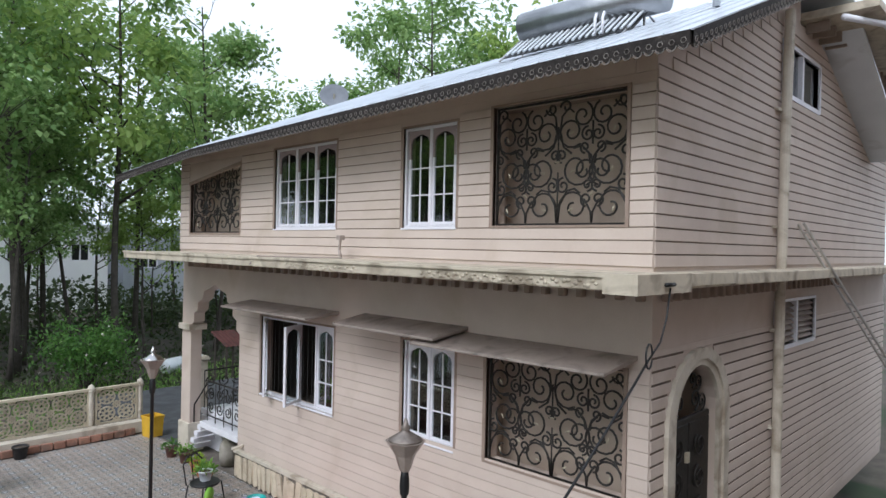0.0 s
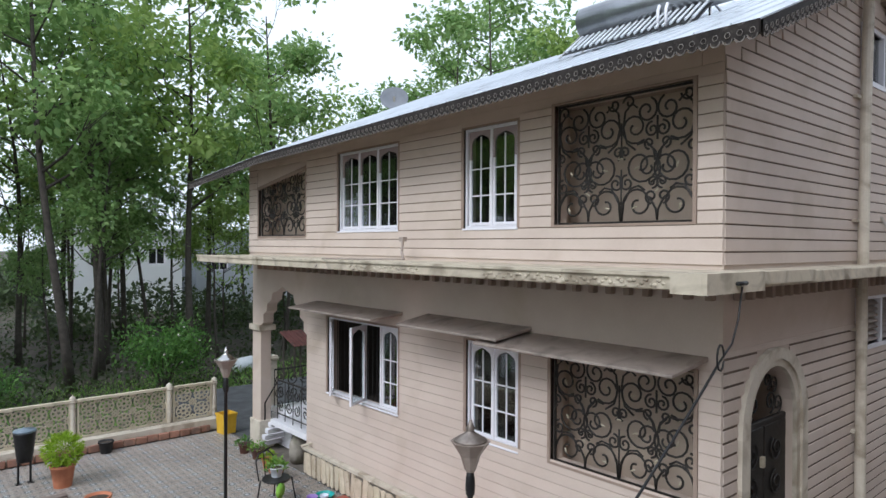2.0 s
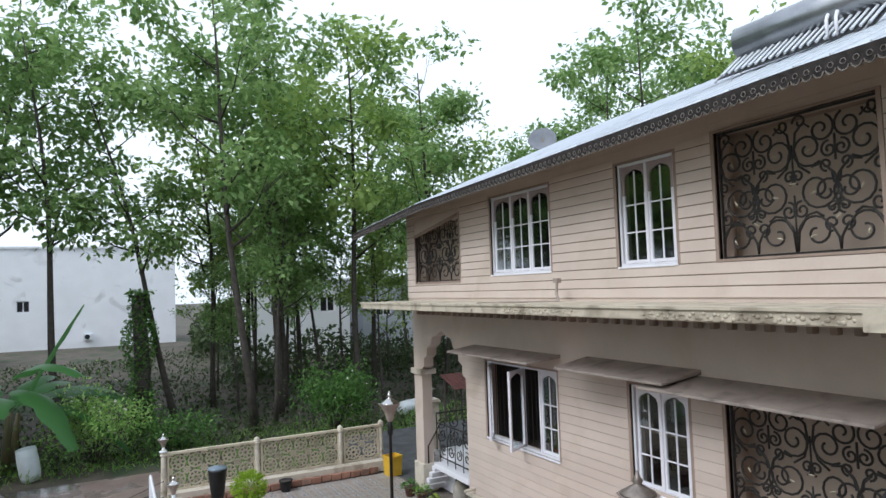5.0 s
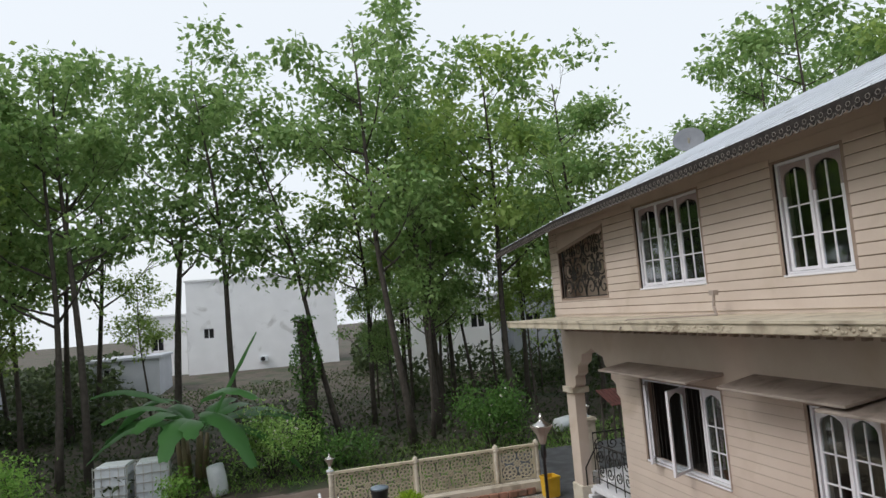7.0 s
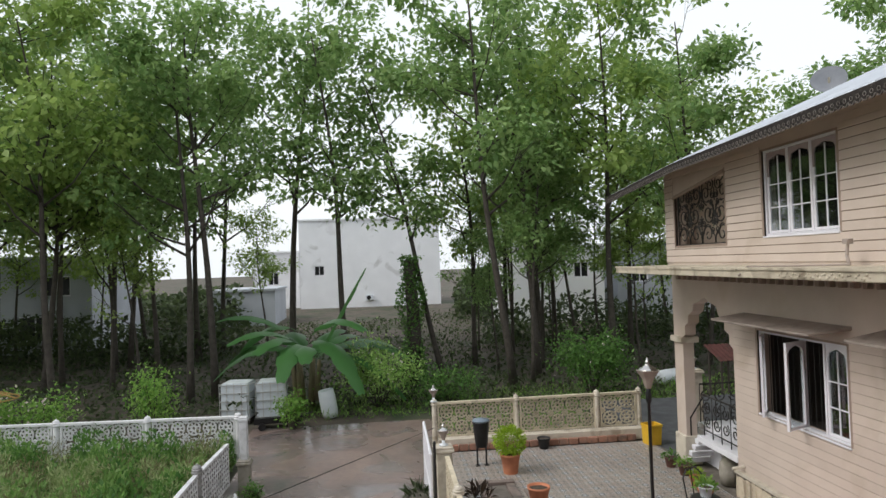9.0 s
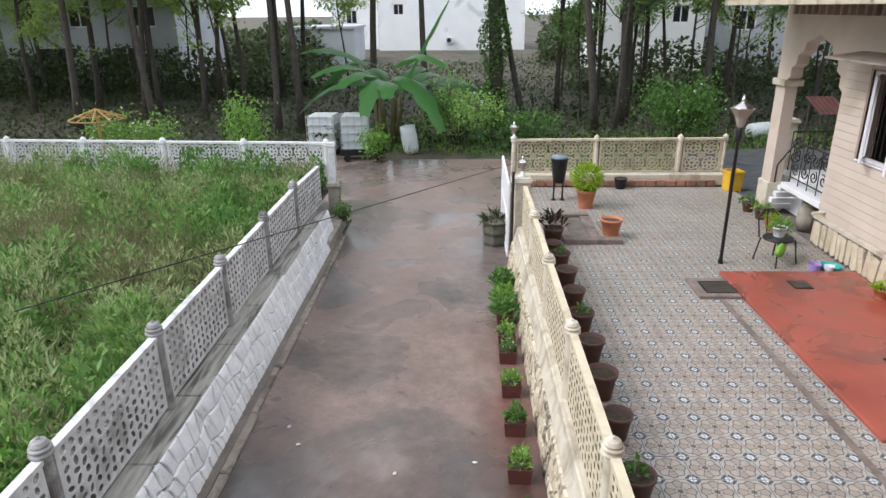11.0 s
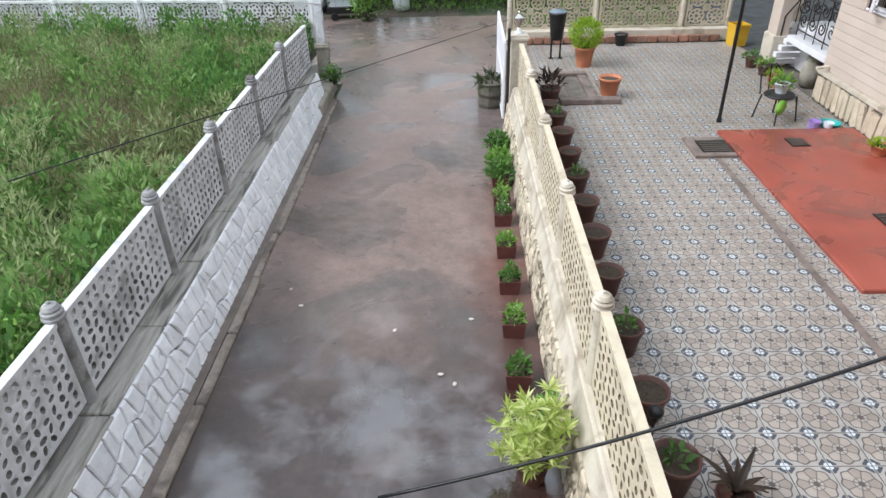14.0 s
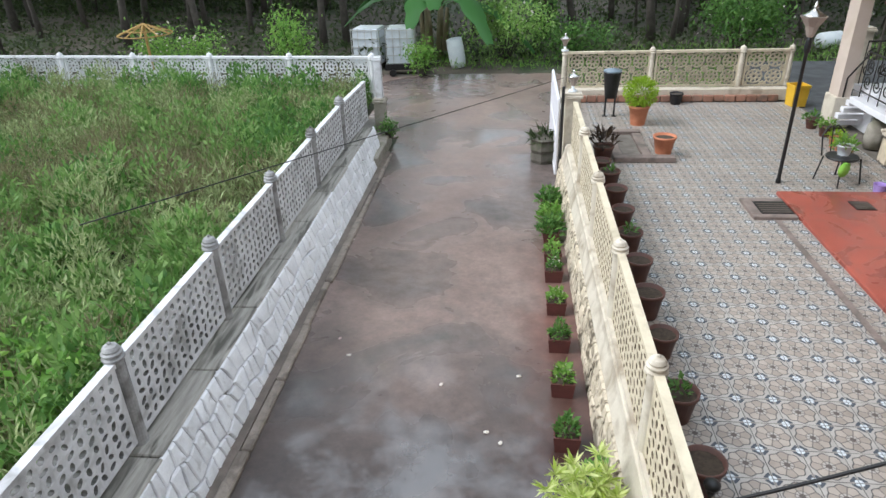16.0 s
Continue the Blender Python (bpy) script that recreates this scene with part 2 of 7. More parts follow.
l_.new(sp.outputs[1], ry.inputs[0])
mm.operation = "MULTIPLY"
l_.new(rx.outputs[0], mm.inputs[0])
l_.new(ry.outputs[0], mm.inputs[1])
mk.data_type = "RGBA"
l_.new(mm.outputs[0], mk.inputs[0])
l_.new(was, mk.inputs[6])
mk.inputs[7].default_value = (0.155, 0.072, 0.058, 1)
l_.new(mk.outputs[2], bs.inputs["Base Color"])


# ---- small builders ----
def box(bm, x0, x1, y0, y1, z0, z1):
    v = [bm.verts.new((x, y, z)) for z in (z0, z1) for y in (y0, y1) for x in (x0, x1)]
    for q in ((0, 2, 3, 1), (4, 5, 7, 6), (0, 1, 5, 4), (2, 6, 7, 3), (0, 4, 6, 2), (1, 3, 7, 5)):
        bm.faces.new([v[i] for i in q])


def bevel(bm, w, seg=1):
    bmesh.ops.bevel(bm, geom=bm.edges[:], offset=w, segments=seg, affect="EDGES", clamp_overlap=True)


def lathe(bm, prof, n=14, cx=0, cy=0, cap=True):
    """Turns (radius, height) pairs round a vertical axis."""
    rings = [[bm.verts.new((cx + r * math.cos(2 * math.pi * i / n), cy + r * math.sin(2 * math.pi * i / n), z)) for i in range(n)] for r, z in prof]
    for a, b in zip(rings, rings[1:]):
        for i in range(n):
            bm.faces.new((a[i], a[(i + 1) % n], b[(i + 1) % n], b[i]))
    if cap:
        bm.faces.new(rings[0][::-1])
        bm.faces.new(rings[-1])


def tube(bm, pts, r, n=6):
    """A tube along points; r is one radius or one for each point."""
    pts = [Vector(p) for p in pts]
    rr = r if isinstance(r, (list, tuple)) else [r] * len(pts)
    rings, side = [], None
    for i, p in enumerate(pts):
        d = (pts[min(i + 1, len(pts) - 1)] - pts[max(i - 1, 0)]).normalized()
        if side is None:
            side = d.orthogonal().normalized()
        side = (side - d * side.dot(d)).normalized()
        up = d.cross(side)
        rings.append([bm.verts.new(p + rr[i] * (side * math.cos(2 * math.pi * k / n) + up * math.sin(2 * math.pi * k / n))) for k in range(n)])
    for a, b in zip(rings, rings[1:]):
        for k in range(n):
            bm.faces.new((a[k], a[(k + 1) % n], b[(k + 1) % n], b[k]))
    bm.faces.new(rings[0][::-1])
    bm.faces.new(rings[-1])


def plate(bm, outer, holes, d, put):
    """A flat plate with holes: outlines in (u, v), thickness d, put(u, v, w) gives the place."""
    edges = []
    for loop in (outer, *holes):
        vs = [bm.verts.new((u, v, 0)) for u, v in loop]
        edges += [bm.edges.new((vs[i], vs[(i + 1) % len(vs)])) for i in range(len(vs))]
    made = bmesh.ops.triangle_fill(bm, use_beauty=True, use_dissolve=False, edges=edges, normal=(0, 0, 1))
    faces = [g for g in made["geom"] if isinstance(g, bmesh.types.BMFace)]
    ext = bmesh.ops.extrude_face_region(bm, geom=faces)
    for g in ext["geom"]:
        if isinstance(g, bmesh.types.BMVert):
            g.co.z += d
    for v in bm.verts:
        v.co = put(*v.co)


def wall_cells(bm, us, zs, is_open, d, put):
    """A wall of thickness d from a grid of cells, with openings that go through."""
    us, zs = sorted(set(us)), sorted(set(zs))
    full = [[not is_open((a + b) / 2, (c + e) / 2) for c, e in zip(zs, zs[1:])] for a, b in zip(us, us[1:])]
    seen = {}

    def at(i, j, w):
        if (i, j, w) not in seen:
            seen[i, j, w] = bm.verts.new(put(us[i], zs[j], w))
        return seen[i, j, w]

    def is_full(i, j):
        return 0 <= i < len(us) - 1 and 0 <= j < len(zs) - 1 and full[i][j]
    for i in range(len(us) - 1):
        for j in range(len(zs) - 1):
            if not full[i][j]:
                continue
            for w in (0, d):
                bm.faces.new((at(i, j, w), at(i + 1, j, w), at(i + 1, j + 1, w), at(i, j + 1, w)))
            for di, dj, e in ((-1, 0, ((i, j), (i, j + 1))), (1, 0, ((i + 1, j), (i + 1, j + 1))), (0, -1, ((i, j), (i + 1, j))), (0, 1, ((i, j + 1), (i + 1, j + 1)))):
                if not is_full(i + di, j + dj):
                    bm.faces.new((at(*e[0], 0), at(*e[1], 0), at(*e[1], d), at(*e[0], d)))


def between(bm, low, high, d, put):
    """A slab between two outlines with as many points, (u, z) each."""
    rows = [[[bm.verts.new(put(*q, w)) for q in line] for line in (low, high)] for w in (0, d)]
    (l0, h0), (l1, h1) = rows
    for i in range(len(low) - 1):
        bm.faces.new((l0[i], l0[i + 1], h0[i + 1], h0[i]))
        bm.faces.new((l1[i], h1[i], h1[i + 1], l1[i + 1]))
        bm.faces.new((l0[i], l1[i], l1[i + 1], l0[i + 1]))
        bm.faces.new((h0[i], h0[i + 1], h1[i + 1], h1[i]))
    for k in (0, -1):
        if (Vector(low[k]) - Vector(high[k])).length > 1e-6:
            bm.faces.new((l0[k], h0[k], h1[k], l1[k]))
    bmesh.ops.remove_doubles(bm, verts=bm.verts[:], dist=1e-5)


def mesh_of(name, bm, material, smooth=False):
    bmesh.ops.recalc_face_normals(bm, faces=bm.faces[:])
    me = bpy.data.meshes.new(name)
    bm.to_mesh(me)
    bm.free()
    me.materials.append(material)
    if smooth:
        me.polygons.foreach_set("use_smooth", [True] * len(me.polygons))
    return me


def part(name, bm, material, parent, label="", smooth=False):
    ob = new(name, mesh_of(name, bm, material, smooth))
    ob.parent = parent
    if label:
        ob["label"] = label
    return ob


def thing(name, at, label, category, group="", rz=0):
    ob = new(name)
    ob.empty_display_size = 0.1
    ob.matrix_basis = pose(*at, 0, 0, rz)
    return tagged(ob, label, category, group)


def solid(name, bm, material, label, category="", kind="", group="", smooth=False):
    return tagged(new(name, mesh_of(name, bm, material, smooth)), label, category, group, kind)


def flat_mesh(name, verts, faces, material):
    me = bpy.data.meshes.new(name)
    me.from_pydata(verts, [], faces)
    me.materials.append(material)
    return me

# fine mottling over the whole drive, and a film of rain water on its low near end
mot, mr, hs = n_.new("ShaderNodeTexNoise"), n_.new("ShaderNodeMapRange"), n_.new("ShaderNodeHueSaturation")
mot.inputs["Scale"].default_value, mot.inputs["Detail"].default_value, mot.inputs["Roughness"].default_value = 4.5, 12, 0.75
mr.inputs[1].default_value, mr.inputs[2].default_value, mr.inputs[3].default_value, mr.inputs[4].default_value = 0.34, 0.66, 0.74, 1.24
l_.new(gp.outputs["Position"], mot.inputs["Vector"])
l_.new(mot.outputs[0], mr.inputs[0])
l_.new(mr.outputs[0], hs.inputs["Value"])
l_.new(mk.outputs[2], hs.inputs["Color"])
l_.new(hs.outputs[0], bs.inputs["Base Color"])
pool, pr, py, pm = n_.new("ShaderNodeTexNoise"), n_.new("ShaderNodeMapRange"), n_.new("ShaderNodeMapRange"), n_.new("ShaderNodeMath")
pool.inputs["Scale"].default_value, pool.inputs["Detail"].default_value, pool.inputs["Roughness"].default_value = 0.8, 9, 0.66
pr.inputs[1].default_value, pr.inputs[2].default_value = 0.45, 0.60
py.inputs[1].default_value, py.inputs[2].default_value, py.inputs[3].default_value, py.inputs[4].default_value = 4.8, 7.6, 1.0, 0.04
l_.new(gp.outputs["Position"], pool.inputs["Vector"])
l_.new(pool.outputs[0], pr.inputs[0])
l_.new(sp.outputs[1], py.inputs[0])
pm.operation = "MULTIPLY"
l_.new(pr.outputs[0], pm.inputs[0])
l_.new(py.outputs[0], pm.inputs[1])
l_.new(pm.outputs[0], bs.inputs["Coat Weight"])
bs.inputs["Coat Roughness"].default_value = 0.09
bs.inputs["Coat IOR"].default_value = 1.9
wet, wv = n_.new("ShaderNodeMath"), n_.new("ShaderNodeMath")
wet.operation, wv.operation = "MULTIPLY_ADD", "MULTIPLY"
l_.new(py.outputs[0], wet.inputs[0])
wet.inputs[1].default_value, wet.inputs[2].default_value = -0.70, 1.0
l_.new(wet.outputs[0], wv.inputs[0])
l_.new(mr.outputs[0], wv.inputs[1])
l_.new(wv.outputs[0], hs.inputs["Value"])

# ---- the large structure: ground, driveway, yard, boundary walls ----
bm = bmesh.new()
bmesh.ops.create_grid(bm, x_segments=60, y_segments=60, size=400)
for v in bm.verts:
    far = max(0, v.co.y - 24)
    v.co.z = -0.74 + 0.012 * min(far, 60) + (noise.noise(v.co * 0.05) * 0.3 if far > 6 else 0)
solid("ground", bm, SOIL, "dark leaf-littered soil under the trees", "ground", "structure")

# field held up behind the white stone wall
bm = bmesh.new()
nx, ny = 26, 40
grid = [[bm.verts.new((-3.5 - 36 * (i / nx) ** 1.4, -8 + 24.9 * j / ny, -0.12 + 0.10 * noise.noise(Vector((i * 0.7, j * 0.5, 3))))) for j in range(ny + 1)] for i in range(nx + 1)]
for i in range(nx):
    for j in range(ny):
        bm.faces.new((grid[i][j], grid[i][j + 1], grid[i + 1][j + 1], grid[i + 1][j]))
solid("field_ground", bm, SOIL, "overgrown field of damp dark soil", "field", "structure")

bm = bmesh.new()
box(bm, -2.86, 0.95, -6, 15.4, -0.9, -0.70)
box(bm, -4.4, 1.6, 15.4, 22.3, -0.9, -0.703)
solid("driveway", bm, DRIVE, "wet brown-grey concrete driveway with dark stains", "driveway", "structure")
bm = bmesh.new()
for k in range(14):
    y = -2 + k * 1.15
    box(bm, -2.87 + random.uniform(-0.015, 0.015), -2.76 + random.uniform(-0.02, 0.02), y, y + 1.14, -0.9, -0.655 + random.uniform(-0.008, 0.008))
bevel(bm, 0.02)
solid("kerb", bm, KERB, "low mossy concrete kerb beside the driveway", "kerb", "structure")
bm = bmesh.new()
box(bm, -3.4, -2.868, -3, 14.3, -0.9, -0.675)
solid("gutter_channel", bm, WETDARK, "dark drain channel at the foot of the wall", "gutter", "structure")

bm = bmesh.new()
box(bm, 0.95, 14.0, -3, 17.5, -0.9, -0.03)
yard = solid("yard_pavement", bm, MORTAR, "bedding under the patterned yard tiles", "pavement", "structure")

bm = bmesh.new()
box(bm, 6.45, 12.5, 14.52, 20.5, -0.9, -0.022)
bevel(bm, 0.01)
solid("side_path", bm, surf("wet_slate_path", (0.055, 0.057, 0.062), (0.095, 0.098, 0.105), 3, 0.7, spec=0.2, bump=0.2, stain=(0.05, 0.05, 0.055), stain_scale=1.5), "wet dark grey paved path beside the porch", "path", "structure")

# ---- the two-storey house ----
XF, YG = 6.4, 3.4          # planes of the long facade and of the gable wall
YE, XE = 14.5, 18.0        # far ends
house = thing("house", (XF, YG, 0), "two-storey cream house with grooved walls and pale metal roof", "house")
HB = Vector((XF, YG, 0))


def hpart(name, bm, material, parent=None, label="", smooth=False):
    for v in bm.verts:
        v.co -= HB
    return part(name, bm, material, parent or house, label, smooth)


def front(u, z, w):
    return Vector((XF + w, u, z))


def side(u, z, w):
    return Vector((u, YG + w, z))


def rect(u0, u1, z0, z1):
    return [(u0, z0), (u1, z0), (u1, z1), (u0, z1)]


def arc(u0, u1, spring, top, n=14):
    c, r, h = (u0 + u1) / 2, (u1 - u0) / 2, top - spring
    return [(c - r * math.cos(math.pi * i / n), spring + h * math.sin(math.pi * i / n)) for i in range(n + 1)]


OPEN_UP = [(3.73, 5.58, 4.81, 6.30), (6.22, 7.27, 4.79, 6.22), (8.86, 10.69, 4.79, 6.22), (11.92, 14.02, 4.72, 6.10)]
OPEN_DN = [(3.70, 5.62, 1.82, 3.24), (6.18, 7.2, 1.80, 3.18), (8.84, 11.05, 1.76, 3.18)]
cusp = [(11.85, 0.0), (11.85, 2.75), (11.98, 2.82), (11.98, 3.0), (12.14, 3.08), (12.14, 3.24), (12.36, 3.34), (12.42, 3.5), (12.66, 3.56),
        (12.88, 3.66), (13.1, 3.56), (13.34, 3.5), (13.4, 3.34), (13.6, 3.24), (13.62, 3.08), (13.78, 3.0), (13.78, 2.82), (13.9, 2.75), (13.9, 0.0)]
bm = bmesh.new()
holes = OPEN_UP + OPEN_DN
wall_cells(bm, [YG, 11.85, *[u for o in holes for u in o[:2] if u < 11.8]], [0, 4.2, *[z for o in OPEN_DN for z in o[2:]], *[z for o in OPEN_UP[:3] for z in o[2:]], 6.42],
           lambda u, z: any(o[0] < u < o[1] and o[2] < z < o[3] for o in holes), 0.24, front)
wall_cells(bm, [11.85, 11.92, 14.02, YE], [4.2, 4.72, 6.0, 6.12], lambda u, z: 11.92 < u < 14.02 and 4.72 < z < 6.0, 0.24, front)
between(bm, [(YG + 0.245, 6.423), (4.0, 6.423), (11.85, 6.423)], [(YG + 0.245, 6.725), (4.0, 6.725), (11.85, 6.537)], 0.24, front)
between(bm, [(11.85, 6.12), (12.4, 6.12), (YE, 6.12)], [(11.85, 6.537), (12.4, 6.523), (YE, 6.37)], 0.24, front)
between(bm, [(13.9, 0.0), (14.32, 0.0)], [(13.9, 4.2), (14.32, 4.2)], 0.24, front)
between(bm, cusp[1:-1], [(u, 4.2) for u, z in cusp[1:-1]], 0.24, front)
wall_front = hpart("wall", bm, WALL, label="long cream facade with grilles, windows and porch arch")

door_arch = arc(6.96, 8.22, 2.58, 3.22)
bm = bmesh.new()
G_OPEN = [(6.96, 8.22, 0.0, 3.3), (10.32, 12.3, 3.14, 3.80)]
wall_cells(bm, [XF + 0.241, XE, *[u for o in G_OPEN for u in o[:2]]], [0, 3.14, 3.3, 3.8, 6.425], lambda u, z: any(o[0] < u < o[1] and o[2] < z < o[3] for o in G_OPEN), 0.24, side)
between(bm, door_arch, [(u, 3.3) for u, z in door_arch], 0.24, side)
between(bm, [(XF, 6.425), (XF + 0.241, 6.425), (10.40, 6.425)], [(XF, 6.70), (XF + 0.241, 6.80), (10.40, 8.37)], 0.24, side)
wall_cells(bm, [10.40, 12.3, XE], [6.425, 6.95, 7.66, 8.15], lambda u, z: 10.40 < u < 12.3 and 6.95 < z < 7.66, 0.24, side)
between(bm, [(10.40, 8.152), (11.24, 8.152)], [(10.40, 8.37), (11.24, 8.62)], 0.24, side)
wall_gable = hpart("wall", bm, WALL, label="cream gable wall with an arched doorway")
bm = bmesh.new()
box(bm, XF + 0.25, XE, YE - 0.24, YE, 4.2, 6.2)
box(bm, 9.0, XE, YE - 0.24, YE, 0, 4.2)
hpart("wall", bm, WALL)
bm = bmesh.new()
box(bm, XE - 0.25, XE, YG + 0.25, YE - 0.25, 0, 8.0)
hpart("wall", bm, WALL)
bm = bmesh.new()
box(bm, 6.66, 9.0, 11.56, 11.8, 0, 4.15)
box(bm, 9.0, 9.24, 11.56, 14.24, 0, 4.15)
hpart("wall", bm, WALL, label="shaded cream wall inside the porch")


def boards(parent, put, u0, u1, z0, z1, blocked, pitch=0.142, start=None, gap=0.018, groove_tone=None):
    """Courses of grooved plaster siding, cut round openings; each length is a piece."""
    z = z0
    # dark strips behind the gaps: grime, with groove shade put into the colour
    dirt_shade = bmesh.new()
    while z < z1 - 0.05:
        top = min(z + pitch - gap, z1)
        mid = (z + top) / 2
        a = start(top) if start else u0
        cuts = sorted(c for c in (b(mid) for b in blocked) if c)
        runs, at = [], a
        for c0, c1 in cuts:
            if c0 > at:
                runs.append((at, c0))
            at = max(at, c1)
        if at < u1:
            runs.append((at, u1))
        for r0, r1 in runs:
            if r1 - r0 < 0.06:
                continue
            if z + pitch < z1 - 0.05:
                dirt_shade.faces.new([dirt_shade.verts.new(put(u, w, -0.006)) for u, w in rect(r0, r1, top - 0.004, z + pitch + 0.003)])
            bm = bmesh.new()
            quad = [(r0, z), (r1, z), (r1, top), (r0, top)]
            va = [bm.verts.new(put(u, w, -0.004)) for u, w in quad]
            vb = [bm.verts.new(put(u, w, -0.012 if i < 2 else -0.007)) for i, (u, w) in enumerate(quad)]
            vc = [bm.verts.new(put(u + (0.004 if i in (0, 3) else -0.004), w + (0.004 if i < 2 else -0.004), -0.018 if i < 2 else -0.012)) for i, (u, w) in enumerate(quad)]
            for lo, hi in ((va, vb), (vb, vc)):
                for i in range(4):
                    bm.faces.new((lo[i], lo[(i + 1) % 4], hi[(i + 1) % 4], hi[i]))
            bm.faces.new(vc)
            hpart("siding_board", bm, BOARD, parent)
        z += pitch
    hpart("groove_line", dirt_shade, groove_tone or GROOVE, parent, "grooves between the courses, darkened with grime and painted shade")


def hole(u0, u1, z0, z1, m=0.05):
    return lambda z: (u0 - m, u1 + m) if z0 - 0.02 < z < z1 + m else None


def arch_hole(u0, u1, spring, top):
    c, r = (u0 + u1) / 2, (u1 - u0) / 2

    def cut(z):
        if z < spring:
            return (u0, u1)
        if z < top:
            h = r * math.sqrt(max(0, 1 - ((z - spring) / (top - spring)) ** 2))
            return (c - h, c + h)
        return None
    return cut




boards(wall_front, front, YG + 0.003, YE, 4.36, 6.30, [hole(*o) for o in OPEN_UP], gap=0.013, groove_tone=GROOVEM)
boards(wall_front, front, YG + 0.003, 11.82, 0.57, 3.30, [hole(*o) for o in OPEN_DN], gap=0.008, groove_tone=GROOVEL)
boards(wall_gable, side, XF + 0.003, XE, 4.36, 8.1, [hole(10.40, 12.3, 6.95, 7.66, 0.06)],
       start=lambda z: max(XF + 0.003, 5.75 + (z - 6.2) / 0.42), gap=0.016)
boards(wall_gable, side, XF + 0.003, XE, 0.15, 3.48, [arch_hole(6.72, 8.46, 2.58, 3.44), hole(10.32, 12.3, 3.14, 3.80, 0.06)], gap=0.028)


# ledge between the storeys, with worn embossed front
bm = bmesh.new()
box(bm, 5.1, XF + 0.02, 2.93, 14.25, 4.17, 4.31)
box(bm, XF + 0.02, XE, 2.93, YG + 0.02, 4.17, 4.31)
bevel(bm, 0.012)
ledge = hpart("ledge", bm, LEDGE, label="weathered cream concrete ledge between the storeys")
bm = bmesh.new()
box(bm, 5.065, 6.15, 2.885, 2.928, 4.145, 4.325)
box(bm, 5.065, 5.098, 2.93, 3.22, 4.145, 4.325)
box(bm, 6.152, 7.4, 2.90, 2.928, 4.20, 4.318)
box(bm, 5.075, 5.098, 3.222, 9.3, 4.29, 4.322)
box(bm, 5.08, 5.1, 9.3, 14.25, 4.28, 4.32)
hpart("ledge_cap", bm, LEDGE, ledge)
for y0, y1 in ((3.3, 5.55), (6.7, 8.3)):
    k = 0
    y = y0
    while y < y1:
        r = 0.024 + 0.012 * abs(math.sin(k * 2.1))
        bm = bmesh.new()
        bmesh.ops.create_icosphere(bm, subdivisions=1, radius=r, matrix=Matrix.Translation((5.098, y, 4.225 + 0.03 * math.sin(k * 1.9))) @ Matrix.Diagonal((0.16, 0.8, 0.65, 1)))
        hpart("embossed_boss", bm, LEDGE, ledge, smooth=True)
        y += 0.042
        k += 1
dentil = bmesh.new()
box(dentil, -0.10, 0, -0.04, 0.04, -0.17, 0)
bevel(dentil, 0.01)
dentil_me = mesh_of("dentil", dentil, REVEAL)
for k in range(44):
    o = new("dentil", dentil_me)
    o.parent, o.location = ledge, Vector((XF - 0.02, 3.5 + k * 0.24, 4.168)) - HB
for k in range(30):
    o = new("dentil", dentil_me)
    o.parent, o.location, o.rotation_euler = ledge, Vector((6.6 + k * 0.24, YG - 0.02, 4.168)) - HB, (0, 0, radians(90))


# roof
def roof_z(x, y):
    fall = 0.024 * max(0, y - 4) + 0.05 * max(0, y - 12.4)
    rise = 0.42 * (min(x, 11.0) - 5.65) - 0.42 * max(0, x - 11.0)
    return 6.46 + rise - fall


bm = bmesh.new()
xs = [5.65 + 5.35 * i / 40 for i in range(41)] + [11 + i * 0.75 for i in range(1, 8)]
ys = [2.75, 4, 5.5, 7, 8.5, 10, 11.5, 12.6, 13.5, 14.5, 15.4, 16.2]
top = [[bm.verts.new((x, y, roof_z(x, y) + 0.05)) for y in ys] for x in xs]
low = [[bm.verts.new((x, y, roof_z(x, y))) for y in ys] for x in xs]
for i in range(len(xs) - 1):
    for j in range(len(ys) - 1):
        bm.faces.new((top[i][j], top[i + 1][j], top[i + 1][j + 1], top[i][j + 1]))
        bm.faces.new((low[i][j], low[i][j + 1], low[i + 1][j + 1], low[i + 1][j]))
for rows in (0, -1):
    for j in range(len(ys) - 1):
        bm.faces.new((top[rows][j], top[rows][j + 1], low[rows][j + 1], low[rows][j]))
for i in range(len(xs) - 1):
    for j in (0, -1):
        bm.faces.new((top[i][j], low[i][j], low[i + 1][j], top[i + 1][j]))
roof = hpart("roof", bm, ROOF, label="pale grey wet metal sheet roof")
bm = bmesh.new()
for k in range(38):
    y = 3.0 + k * 0.35
    tube(bm, [(x, y, roof_z(x, y) + 0.055) for x in (5.68, 7.5, 9.3, 10.95)], 0.012, 5)
hpart("sheet_seam", bm, ROOF, roof)
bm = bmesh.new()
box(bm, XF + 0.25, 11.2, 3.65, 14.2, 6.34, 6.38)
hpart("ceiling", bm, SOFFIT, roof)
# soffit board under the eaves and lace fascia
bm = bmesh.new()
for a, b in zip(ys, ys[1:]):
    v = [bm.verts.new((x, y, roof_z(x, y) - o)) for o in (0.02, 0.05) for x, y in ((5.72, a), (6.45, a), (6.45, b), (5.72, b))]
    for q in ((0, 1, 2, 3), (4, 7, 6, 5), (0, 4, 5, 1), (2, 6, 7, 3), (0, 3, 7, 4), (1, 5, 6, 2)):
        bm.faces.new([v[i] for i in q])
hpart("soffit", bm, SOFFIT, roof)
LACE = surf("pale_lace_edge", (0.12, 0.105, 0.092), (0.22, 0.195, 0.175), 9, 0.65, stain=(0.10, 0.085, 0.075), stain_scale=6, stain_at=(0.5, 0.66))


